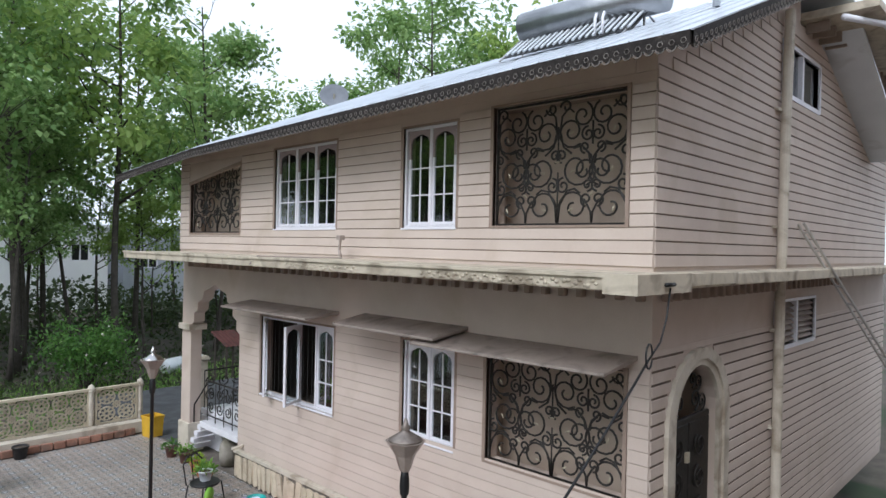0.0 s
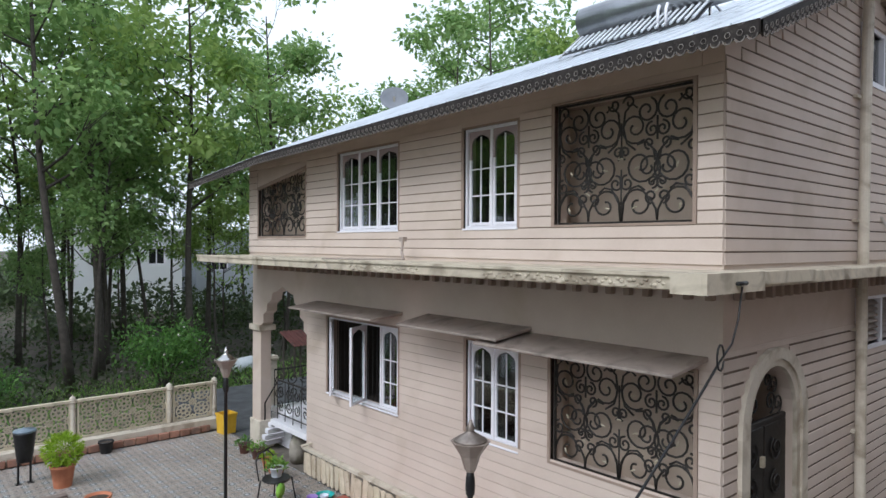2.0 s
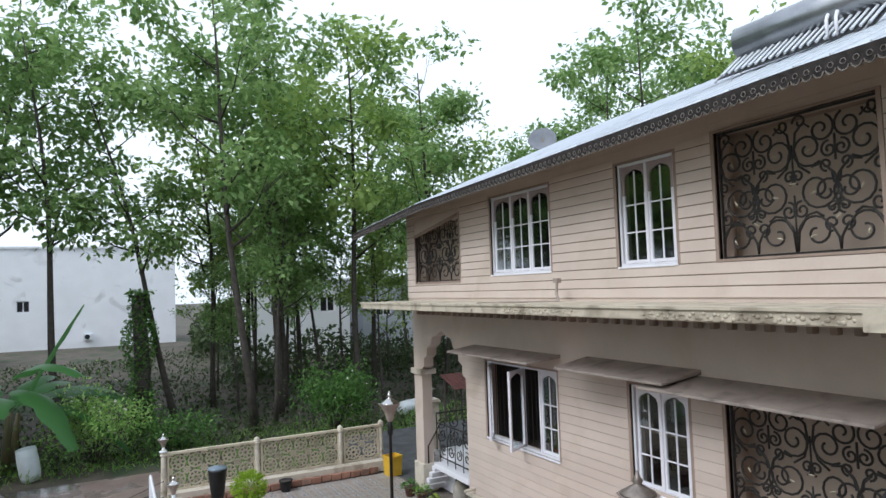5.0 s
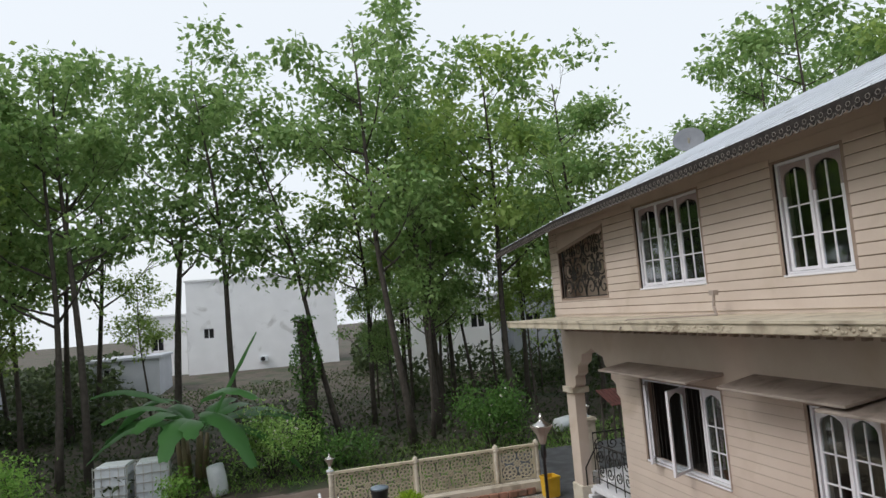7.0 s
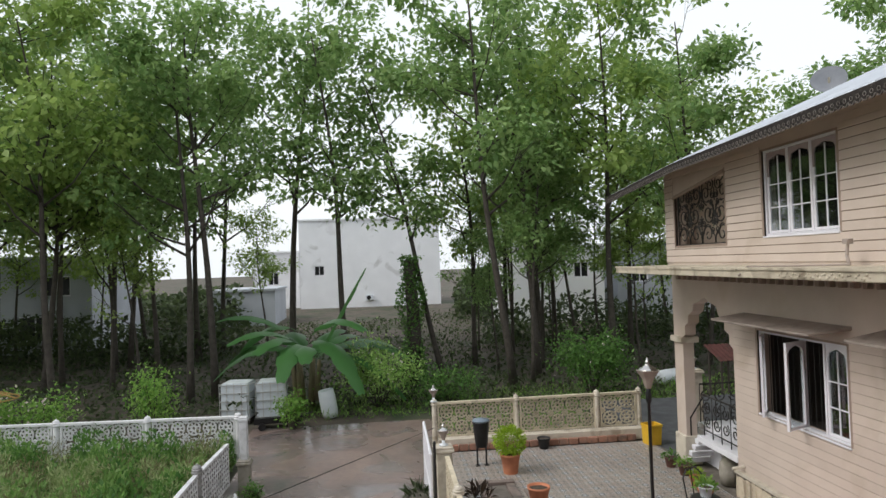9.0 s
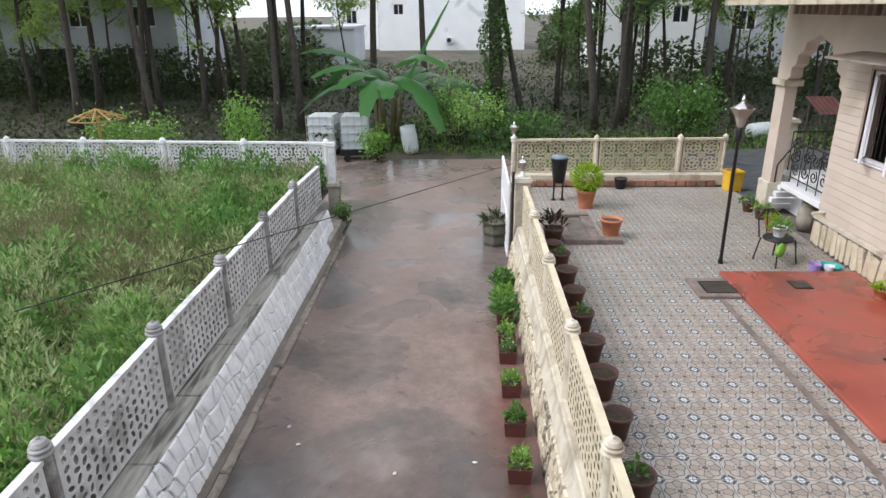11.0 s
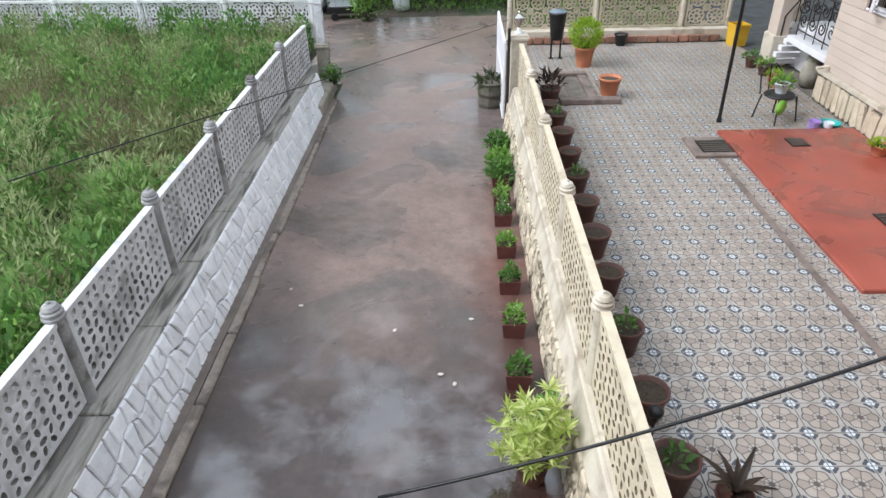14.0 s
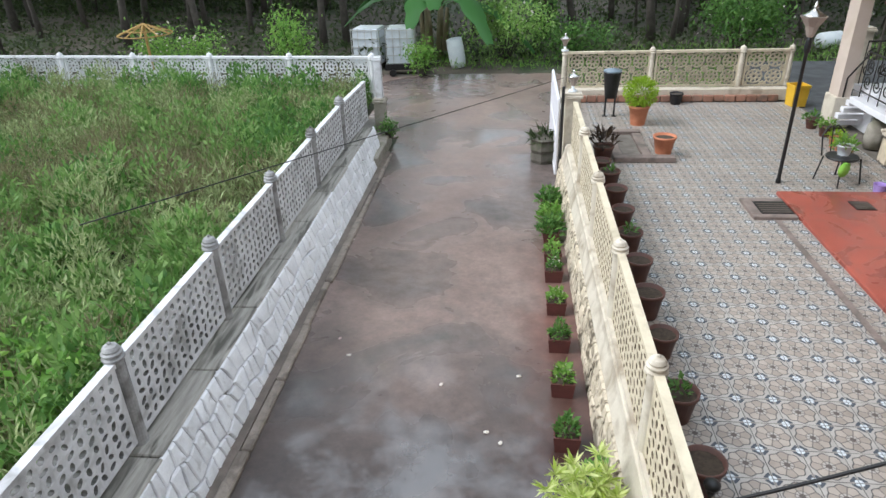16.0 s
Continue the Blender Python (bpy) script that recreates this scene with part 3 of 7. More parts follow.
def lace(u0, u1, step, put, label):
    """A dark board under the roof edge with pale pierced scallops along its foot; put(u, v, d) gives along, up from the edge, out."""
    board, trim = bmesh.new(), bmesh.new()
    u = u0
    while u < u1:
        e = u + step
        v = [board.verts.new(put(p, h, d)) for d in (0, 0.03) for p, h in ((u, -0.085), (u + step * 0.5, -0.125), (e, -0.085), (e, 0.035), (u, 0.035))]
        for q in ((0, 1, 2, 3, 4), (9, 8, 7, 6, 5), (0, 5, 6, 1), (1, 6, 7, 2), (3, 8, 9, 4)):
            board.faces.new([v[i] for i in q])
        tube(trim, [put(u + step * (0.5 - 0.42 * math.cos(i * math.pi / 5)), -0.088 - 0.045 * math.sin(i * math.pi / 5), 0.034) for i in range(6)], 0.0065, 4)
        tube(trim, [put(u + step * (0.5 + 0.24 * math.cos(i * math.pi / 3)), -0.052 + 0.027 * math.sin(i * math.pi / 3), 0.034) for i in range(7)], 0.005, 4)
        u = e
    lace_board = hpart("lace_fascia", board, FASCIA, roof, label)
    hpart("lace_edge", trim, LACE, lace_board, "pale scalloped edge of the lace board")


lace(2.72, 16.1, 0.11, lambda u, v, d: Vector((5.635 - d, u, roof_z(5.65, u) + v)), "dark ornamental lace board under the roof edge")
lace(5.66, 11.0, 0.11, lambda u, v, d: Vector((u, 2.74 - d, roof_z(u, 2.75) + v)), "dark ornamental lace board under the gable edge")
bm = bmesh.new()
box(bm, 0, 0.33, 0, 0.07, -0.16, 0)
bevel(bm, 0.006)
rafter_me = mesh_of("rafter_end", bm, SOFFIT)
# flat-soffited wing beyond the downpipe
bm = bmesh.new()
box(bm, 11.25, 19.0, 2.35, 6.0, 8.20, 8.32)
hpart("roof", bm, LEDGE, label="flat concrete roof of the side wing")
for k in range(20):
    o = new("rafter_end", rafter_me)
    o.parent, o.location, o.rotation_euler = house, Vector((11.5 + k * 0.36, 3.04, 8.196)) - HB, (0, 0, radians(90))
bm = bmesh.new()
tube(bm, [(11.0, 2.75, 8.05), (12.0, 2.4, 8.12), (19.0, 2.3, 8.1)], 0.05, 10)
hpart("gutter_pipe", bm, UPVC, label="white plastic gutter pipe", smooth=True)

# downpipe on the gable wall
bm = bmesh.new()
tube(bm, [(10.36, 3.29, 8.1), (10.26, 3.29, 6.5), (10.22, 3.29, 4.7), (10.20, 3.29, 4.3), (10.17, 3.29, 4.1), (10.15, 3.29, 0.0)], 0.07, 12)
for z in (6.6, 4.9, 3.4, 2.0):
    box(bm, 10.06, 10.38, 3.33, 3.395, z, z + 0.04)
hpart("downpipe", bm, CREAM, label="cream rain downpipe strapped to the gable wall", smooth=False)


# window paint darkened: eave shade put into the colour of the upper heads
HEADP = surf("eave_shaded_white_paint", (0.30, 0.24, 0.24), (0.38, 0.31, 0.31), 5, 0.6)


# windows
def window(y0, y1, z0, z1, sashes):
    """White casement window; sashes: (y from, y to, angle it stands open), hinged at its far side."""
    bm = bmesh.new()
    f = 0.038
    bars = [b for a, b, ang in sashes[:-1]]
    wall_cells(bm, [y0, y0 + f, y1 - f, y1, *[b + e for b in bars for e in (-0.02, 0.02)]], [z0, z0 + f, z1 - f, z1],
               lambda u, z: y0 + f < u < y1 - f and z0 + f < z < z1 - f and not any(abs(u - b) < 0.02 for b in bars), 0.08, lambda u, z, w: front(u, z, w + 0.03))
    frame_ob = hpart("window", bm, UPVC, label="white casement window with arched glazing bars")
    bm = bmesh.new()
    box(bm, XF - 0.03, XF + 0.03, y0 - 0.015, y1 + 0.015, z0 - 0.03, z0)
    bevel(bm, 0.008)
    hpart("sill", bm, UPVC, frame_ob)
    bm = bmesh.new()
    box(bm, XF - 0.008, XF + 0.03, y0 - 0.05, y0, z0, z1 + 0.03)
    box(bm, XF - 0.008, XF + 0.03, y1, y1 + 0.05, z0, z1 + 0.03)
    box(bm, XF - 0.008, XF + 0.03, y0, y1, z1, z1 + 0.03)
    hpart("surround", bm, REVEAL, frame_ob)
    # box in place of a room, its darkness painted on
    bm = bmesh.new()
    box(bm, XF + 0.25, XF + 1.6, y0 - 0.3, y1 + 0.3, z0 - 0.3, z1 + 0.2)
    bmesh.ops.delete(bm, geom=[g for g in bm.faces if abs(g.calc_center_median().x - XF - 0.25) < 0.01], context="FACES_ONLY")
    hpart("room", bm, DARK, frame_ob, "plain box behind the window, room gloom in its colour")
    for a, b, ang in sashes:
        w, h = b - a - 0.02, z1 - z0 - 2 * f - 0.01
        turn = Matrix.Translation((XF + 0.05, b - 0.01, z0 + f + 0.005)) @ Matrix.Rotation(radians(ang), 4, "Z")

        def put(u, v, d, turn=turn):
            return turn @ Vector((d, -u, v))
        s = 0.042
        sh = [(s, s), (w - s, s), (w - s, h - 0.17), (w - s - 0.03, h - 0.11), (w / 2 + 0.06, h - 0.065), (w / 2, h - 0.05), (w / 2 - 0.06, h - 0.065), (s + 0.03, h - 0.11), (s, h - 0.17)]
        bm = bmesh.new()
        ring = [(0, 0), (w, 0), (w, h - 0.24), (w, h), (w / 2 + 0.06, h), (w / 2, h), (w / 2 - 0.06, h), (0, h), (0, h - 0.24)]
        cut = h - 0.40
        sl, rl = [(s, cut), sh[0], sh[1], (w - s, cut)], [(0, cut), ring[0], ring[1], (w, cut)]
        between(bm, sl, rl, 0.04, put)
        hpart("sash", bm, UPVC, frame_ob)
        bm = bmesh.new()
        between(bm, [(w - s, cut), *sh[2:], (s, cut)], [(w, cut), *ring[2:], (0, cut)], 0.04, put)
        hpart("arched_head", bm, HEADP if z0 > 4 else UPVC, frame_ob, "arched head of the sash, upper ones toned for eave shade")
        bm = bmesh.new()
        # the sashes that stand open have plain panes
        for u0, u1, v0, v1 in [] if ang else [(w / 2 - 0.01, w / 2 + 0.01, s, h - 0.08)] + [(s, w - s, s + (h - 0.2) * i / 3 - 0.009, s + (h - 0.2) * i / 3 + 0.009) for i in (1, 2)]:
            c = [put(u, v, d) for d in (0.008, 0.03) for u, v in rect(u0, u1, v0, v1)]
            vs = [bm.verts.new(p) for p in c]
            for q in ((0, 1, 2, 3), (4, 7, 6, 5), (0, 4, 5, 1), (1, 5, 6, 2), (2, 6, 7, 3), (3, 7, 4, 0)):
                bm.faces.new([vs[i] for i in q])
        if ang:
            bm.free()
        else:
            hpart("glazing_bar", bm, UPVC, frame_ob)
        bm = bmesh.new()
        vs = [bm.verts.new(put(u, v, d)) for d in (0.016, 0.021) for u, v in rect(s - 0.01, w - s + 0.01, s - 0.01, h - 0.05)]
        for q in ((0, 1, 2, 3), (4, 7, 6, 5), (0, 4, 5, 1), (1, 5, 6, 2), (2, 6, 7, 3), (3, 7, 4, 0)):
            bm.faces.new([vs[i] for i in q])
        pane = hpart("pane", bm, GLASS, frame_ob, "clear reflecting glass pane")
        pane.visible_shadow = False
    return frame_ob


window(6.22, 7.27, 4.79, 6.22, [(6.27, 6.745, 0), (6.745, 7.22, 0)])
window(8.86, 10.69, 4.79, 6.22, [(8.91, 9.49, 0), (9.49, 10.06, 0), (10.06, 10.64, 0)])
window(6.18, 7.20, 1.80, 3.18, [(6.23, 6.69, 0), (6.69, 7.15, 0)])
w_open = window(8.84, 11.05, 1.76, 3.18, [(8.89, 9.38, 0), (9.38, 9.92, -62), (10.44, 11.0, -36)])
for k in range(12):
    y = 9.5 + k * 0.13
    bm = bmesh.new()
    tube(bm, [(XF + 0.14, y, 1.81), (XF + 0.14, y, 3.13)], 0.008, 5)
    hpart("security_bar", bm, IRON, w_open, "dark steel bar inside the open window")


# wrought-iron scroll grilles
def spiral(cu, cv, r, a0, turns, n=20, shrink=0.2):
    return [(cu + r * (1 - (1 - shrink) * i / n) * math.cos(a0 + turns * 2 * math.pi * i / n), cv + r * (1 - (1 - shrink) * i / n) * math.sin(a0 + turns * 2 * math.pi * i / n)) for i in range(n + 1)]


def scroll_set(w, h):
    """Scrollwork for one half of a grille, mirrored later: lists of (u, v) lines in the half width w / 2."""
    half, out = w / 2, []
    q = half / 2
    for sgn in (-1, 1):
        # lyre: tall stem pair that curls in at the bottom and out at the top
        out.append(spiral(q + sgn * q * 0.52, h * 0.145, h * 0.135, math.pi / 2 - sgn * math.pi / 2, sgn * 1.25))
        out.append(spiral(q + sgn * q * 0.16, h * 0.20, h * 0.055, -math.pi / 2, sgn * 1.2))
        out.append(spiral(q + sgn * q * 0.46, h * 0.44, h * 0.165, math.pi / 2 + sgn * 0.5, sgn * 1.45))
        out.append(spiral(q + sgn * q * 0.24, h * 0.42, h * 0.115, -math.pi / 2 - sgn * 0.2, -sgn * 1.3))
        out.append(spiral(q + sgn * q * 0.22, h * 0.60, h * 0.045, -math.pi / 2, sgn * 1.3))
        out.append(spiral(q + sgn * q * 0.62, h * 0.73, h * 0.13, -math.pi / 2 - sgn * 0.7, sgn * 1.5))
        out.append(spiral(q + sgn * q * 0.30, h * 0.85, h * 0.10, math.pi / 2 + sgn * 0.4, sgn * 1.35))
        out.append([(q, 0.02 * h), (q + sgn * 0.012, h * 0.1), (q + sgn * q * 0.13, h * 0.16), (q + sgn * q * 0.22, h * 0.2)])
        out.append([(q + sgn * q * 0.98, h * 0.02), (q + sgn * q * 0.93, h * 0.16), (q + sgn * q * 0.72, h * 0.27), (q + sgn * q * 0.5, h * 0.285), (q + sgn * q * 0.34, h * 0.25)])
        out.append([(q + sgn * q * 0.60, h * 0.56), (q + sgn * q * 0.85, h * 0.62), (q + sgn * q * 0.95, h * 0.74), (q + sgn * q * 0.9, h * 0.86), (q + sgn * q * 0.7, h * 0.92), (q + sgn * q * 0.55, h * 0.88)])
        out.append(spiral(q + sgn * q * 0.78, h * 0.93, h * 0.055, 0, sgn * 1.1))
        out.append(spiral(q + sgn * q * 0.84, h * 0.31, h * 0.065, math.pi / 2, -sgn * 1.4))
        out.append(spiral(q + sgn * q * 0.90, h * 0.55, h * 0.055, -math.pi / 2, sgn * 1.4))
        out.append(spiral(q + sgn * q * 0.13, h * 0.31, h * 0.05, -math.pi / 2, -sgn * 1.4))
        out.append(spiral(q + sgn * q * 0.14, h * 0.70, h * 0.06, math.pi / 2, -sgn * 1.4))
        out.append([(q + sgn * q * 0.06, h * 0.47), (q + sgn * q * 0.10, h * 0.55), (q + sgn * q * 0.3, h * 0.615), (q + sgn * q * 0.55, h * 0.60)])
    out.append([(q, h * 0.62), (q, h * 0.72), (q, h * 0.8)])
    return out


def grille(y0, y1, z0, z1, deep, back):
    w, h = y1 - y0, z1 - z0
    bm = bmesh.new()
    x = XF + 0.07
    for a, b, c, d in ((y0, y0 + 0.025, z0, z1), (y1 - 0.025, y1, z0, z1), (y0 + 0.025, y1 - 0.025, z0, z0 + 0.025), (y0 + 0.025, y1 - 0.025, z1 - 0.025, z1)):
        box(bm, x - 0.012, x + 0.012, a, b, c, d)
    g = hpart("grille", bm, IRON, label="black wrought-iron scroll grille over a recess")
    for line in scroll_set(w, h):
        for off in (0, w / 2):
            bm = bmesh.new()
            tube(bm, [(x, y0 + off + min(max(u, 0.01), w / 2 - 0.01), z0 + min(max(v, 0.015), h - 0.015)) for u, v in line], 0.0135, 5)
            hpart("scroll", bm, IRON, g, smooth=True)
    bm = bmesh.new()
    tube(bm, [(x, (y0 + y1) / 2, z0), (x, (y0 + y1) / 2, z0 + 0.42 * h)], 0.011, 5)
    tube(bm, [(x, (y0 + y1) / 2, z0 + 0.52 * h), (x, (y0 + y1) / 2, z0 + 0.78 * h)], 0.011, 5)
    hpart("stem_bar", bm, IRON, g, smooth=True)
    for u, v in ((0.115, 0.42), (0.385, 0.42), (0.615, 0.42), (0.885, 0.42), (0.25, 0.24), (0.75, 0.24), (0.5, 0.5), (0.1, 0.72), (0.4, 0.72), (0.6, 0.72), (0.9, 0.72), (0.1, 0.12), (0.4, 0.12), (0.6, 0.12), (0.9, 0.12)):
        bm = bmesh.new()
        bmesh.ops.create_icosphere(bm, subdivisions=1, radius=0.029, matrix=Matrix.Translation((x - 0.012, y0 + u * w, z0 + v * h)) @ Matrix.Rotation(u * 3, 4, "X") @ Matrix.Diagonal((0.35, 0.45, 1.5, 1)))
        hpart("cast_leaf", bm, GOLD, g, "tarnished pale cast leaf", smooth=True)
    bm = bmesh.new()
    for a, b, c, d in ((y0 - 0.045, y0, z0 - 0.03, z1 + 0.03), (y1, y1 + 0.045, z0 - 0.03, z1 + 0.03), (y0, y1, z1, z1 + 0.03), (y0, y1, z0 - 0.03, z0)):
        box(bm, XF - 0.02, XF + 0.05, a, b, c, d)
    hpart("surround", bm, REVEAL, g)
    bm = bmesh.new()
    box(bm, XF + 0.25, XF + 0.25 + deep, y0 - 0.2, y1 + 0.2, z0 - 0.2, z1 + 0.1)
    bmesh.ops.delete(bm, geom=[f for f in bm.faces if abs(f.calc_center_median().x - XF - 0.25) < 0.01], context="FACES_ONLY")
    hpart("recess", bm, back, g, "plastered recess behind the grille")


grille(*OPEN_UP[0], 0.3, ROOMTAN)
grille(*OPEN_UP[3], 0.3, ROOMTAN)
grille(*OPEN_DN[0], 0.35, ROOMTAN)
# sloping infill that follows the roof over the last grille
bm = bmesh.new()
between(bm, [(11.90, 6.09), (14.04, 5.79)], [(11.90, 6.16), (14.04, 6.16)], 0.06, lambda u, z, w: front(u, z, w - 0.022))
hpart("sloping_infill", bm, WALL)
bm = bmesh.new()
between(bm, [(11.90, 6.035), (14.04, 5.735)], [(11.90, 6.10), (14.04, 5.80)], 0.045, lambda u, z, w: front(u, z, w - 0.045))
hpart("sloping_trim", bm, REVEAL)


# sun-shade slabs
def awning(y0, y1, zb, zf, xf=5.78):
    bm = bmesh.new()
    v = [bm.verts.new(p) for p in [(XF, y0, zb), (xf, y0 + 0.05, zf), (xf, y1, zf), (XF, y1, zb), (XF, y0, zb + 0.05), (xf, y0 + 0.05, zf + 0.035), (xf, y1, zf + 0.035), (XF, y1, zb + 0.05)]]
    for q in ((0, 1, 2, 3), (4, 7, 6, 5), (0, 4, 5, 1), (1, 5, 6, 2), (2, 6, 7, 3), (3, 7, 4, 0)):
        bm.faces.new([v[i] for i in q])
    bevel(bm, 0.006)
    hpart("awning", bm, AWNING, label="thin brown-grey concrete sun-shade")


awning(8.72, 11.45, 3.41, 3.34)
awning(5.95, 8.08, 3.44, 3.345)
awning(3.55, 6.42, 3.365, 3.26)

# arched doorway on the gable side
bm = bmesh.new()
between(bm, [(6.88, 0.02), *arc(6.88, 8.3, 2.58, 3.29), (8.3, 0.02)], [(6.72, 0.02), *arc(6.72, 8.46, 2.58, 3.42), (8.46, 0.02)], 0.06, lambda u, z, w: side(u, z, w - 0.06))
trim = hpart("door_surround", bm, CREAM, label="moulded cream arch round the doorway")
bm = bmesh.new()
between(bm, [(6.98, 0.02), *arc(6.98, 8.2, 2.58, 3.21), (8.2, 0.02)], [(6.88, 0.02), *arc(6.88, 8.3, 2.58, 3.29), (8.3, 0.02)], 0.05, lambda u, z, w: side(u, z, w - 0.03))
hpart("moulding", bm, CREAM, trim)
bm = bmesh.new()
box(bm, 6.97, 7.60, YG + 0.10, YG + 0.15, 0.3, 2.5)
box(bm, 7.62, 8.21, YG + 0.10, YG + 0.15, 0.3, 2.5)
box(bm, 6.97, 8.21, YG + 0.10, YG + 0.16, 2.5, 2.57)
bevel(bm, 0.008)
door = hpart("door", bm, IRON, label="dark double door below an iron fanlight")
for sgn in (-1, 1):
    for cu, cv, r in ((0.22, 2.75, 0.14), (0.42, 2.7, 0.12), (0.14, 3.0, 0.10), (0.3, 2.95, 0.1)):
        bm = bmesh.new()
        tube(bm, [(7.59 + sgn * u, YG + 0.12, v) for u, v in spiral(cu, cv, r, -1.5, 1.4)], 0.012, 5)
        hpart("scroll", bm, IRON, door, smooth=True)
    for cv in (0.6, 1.0, 1.4, 1.8, 2.2):
        bm = bmesh.new()
        tube(bm, [(7.59 + sgn * u, YG + 0.085, v) for u, v in spiral(0.32, cv, 0.16, cv, 1.5)], 0.012, 5)
        hpart("scroll", bm, IRON, door, smooth=True)
bm = bmesh.new()
for z in (1.35, 2.05):
    box(bm, 7.5, 7.56, YG + 0.06, YG + 0.10, z, z + 0.12)
hpart("handle", bm, GOLD, door)
bm = bmesh.new()
box(bm, 6.9, 8.3, YG + 0.25, YG + 1.2, 0.0, 3.3)
bmesh.ops.delete(bm, geom=[f for f in bm.faces if abs(f.calc_center_median().y - YG - 0.25) < 0.01], context="FACES_ONLY")
hpart("room", bm, ROOMTAN, door, "dim hall behind the door")

# small window and louvre on the gable wall
bm = bmesh.new()
for a, b, c, d in ((10.34, 10.40, 6.9, 7.7), (12.3, 12.38, 6.9, 7.7), (10.40, 12.3, 7.66, 7.72), (10.40, 12.3, 6.88, 6.95), (11.31, 11.39, 6.95, 7.66)):
    box(bm, a, b, YG - 0.03, YG + 0.08, c, d)
win = hpart("window", bm, UPVC, label="small two-pane window high in the gable wall")
bm = bmesh.new()
box(bm, 10.40, 12.3, YG + 0.04, YG + 0.05, 6.95, 7.66)
hpart("pane", bm, GLASS, win).visible_shadow = False
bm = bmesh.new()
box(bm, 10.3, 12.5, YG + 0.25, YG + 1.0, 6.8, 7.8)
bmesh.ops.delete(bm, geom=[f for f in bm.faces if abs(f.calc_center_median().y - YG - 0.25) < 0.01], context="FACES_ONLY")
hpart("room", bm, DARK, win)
bm = bmesh.new()
for a, b, c, d in ((10.26, 10.32, 3.1, 3.84), (12.3, 12.36, 3.1, 3.84), (10.32, 12.3, 3.8, 3.84), (10.32, 12.3, 3.08, 3.14), (11.27, 11.35, 3.14, 3.8)):
    box(bm, a, b, YG - 0.03, YG + 0.08, c, d)
louv = hpart("louvre_window", bm, UPVC, label="white louvred ventilator in the wall")
for k in range(7):
    for a, b in ((10.33, 11.26), (11.36, 12.29)):
        bm = bmesh.new()
        z = 3.18 + k * 0.088
        vs = [bm.verts.new(p) for p in [(a, YG + 0.0, z), (b, YG + 0.0, z), (b, YG + 0.06, z + 0.05), (a, YG + 0.06, z + 0.05), (a, YG + 0.0, z + 0.012), (b, YG + 0.0, z + 0.012), (b, YG + 0.06, z + 0.062), (a, YG + 0.06, z + 0.062)]]
        for q in ((0, 1, 2, 3), (4, 7, 6, 5), (0, 4, 5, 1), (1, 5, 6, 2), (2, 6, 7, 3), (3, 7, 4, 0)):
            bm.faces.new([vs[i] for i in q])
        hpart("slat", bm, AWNING, louv)

# porch: floor, steps, pier base, railing
bm = bmesh.new()
box(bm, XF - 0.04, 9.0, 11.81, 13.35, 0.66, 0.78)
box(bm, 6.9, 9.0, 13.35, 14.4, 0.66, 0.78)
for k in range(4):
    box(bm, XF - 0.02, 6.9, 13.35 + k * 0.15, 13.5 + k * 0.15, 0.58 - k * 0.17, 0.66 - k * 0.17 + 0.02)
box(bm, 6.86, 6.9, 13.35, 14.3, 0.0, 0.66)
bevel(bm, 0.006)
hpart("porch_floor", bm, UPVC, label="white marble porch floor and steps")
bm = bmesh.new()
box(bm, XF - 0.05, 6.72, 13.87, 14.35, 0.0, 0.62)
bevel(bm, 0.012)
hpart("pier_base", bm, CREAM)
bm = bmesh.new()
box(bm, XF - 0.07, 6.74, 13.85, 14.37, 2.62, 2.75)
bevel(bm, 0.012)
hpart("pier_capital", bm, CREAM)
bm = bmesh.new()
for y0, y1, x in ((11.9, 13.3, 6.5),):
    tube(bm, [(x, y0, 1.62), (x, y1, 1.62)], 0.02, 6)
    tube(bm, [(x, y0, 0.9), (x, y1, 0.9)], 0.014, 6)
    for k in range(4):
        c = y0 + 0.18 + k * 0.35
        for cv, r in ((1.4, 0.13), (1.1, 0.13)):
            tube(bm, [(x, c + u, v) for u, v in spiral(0, cv, r, k + cv, 1.4)], 0.013, 5)
        tube(bm, [(x, c + 0.17, 0.78), (x, c + 0.17, 1.62)], 0.011, 5)
for x0, x1, y in ((6.95, 8.9, 14.35),):
    tube(bm, [(x0, y, 1.62), (x1, y, 1.62)], 0.02, 6)
    for k in range(6):
        for cv in (1.35, 1.05):
            tube(bm, [(x0 + 0.15 + k * 0.33 + u, y, v) for u, v in spiral(0, cv, 0.14, k + cv, 1.4)], 0.013, 5)
        tube(bm, [(x0 + k * 0.36, y, 0.78), (x0 + k * 0.36, y, 1.62)], 0.012, 5)
tube(bm, [(6.55, 13.35, 1.6), (6.5, 13.9, 1.0), (6.5, 13.9, 0.2)], 0.018, 6)
hpart("railing", bm, IRON, label="black wrought-iron porch railing", smooth=True)

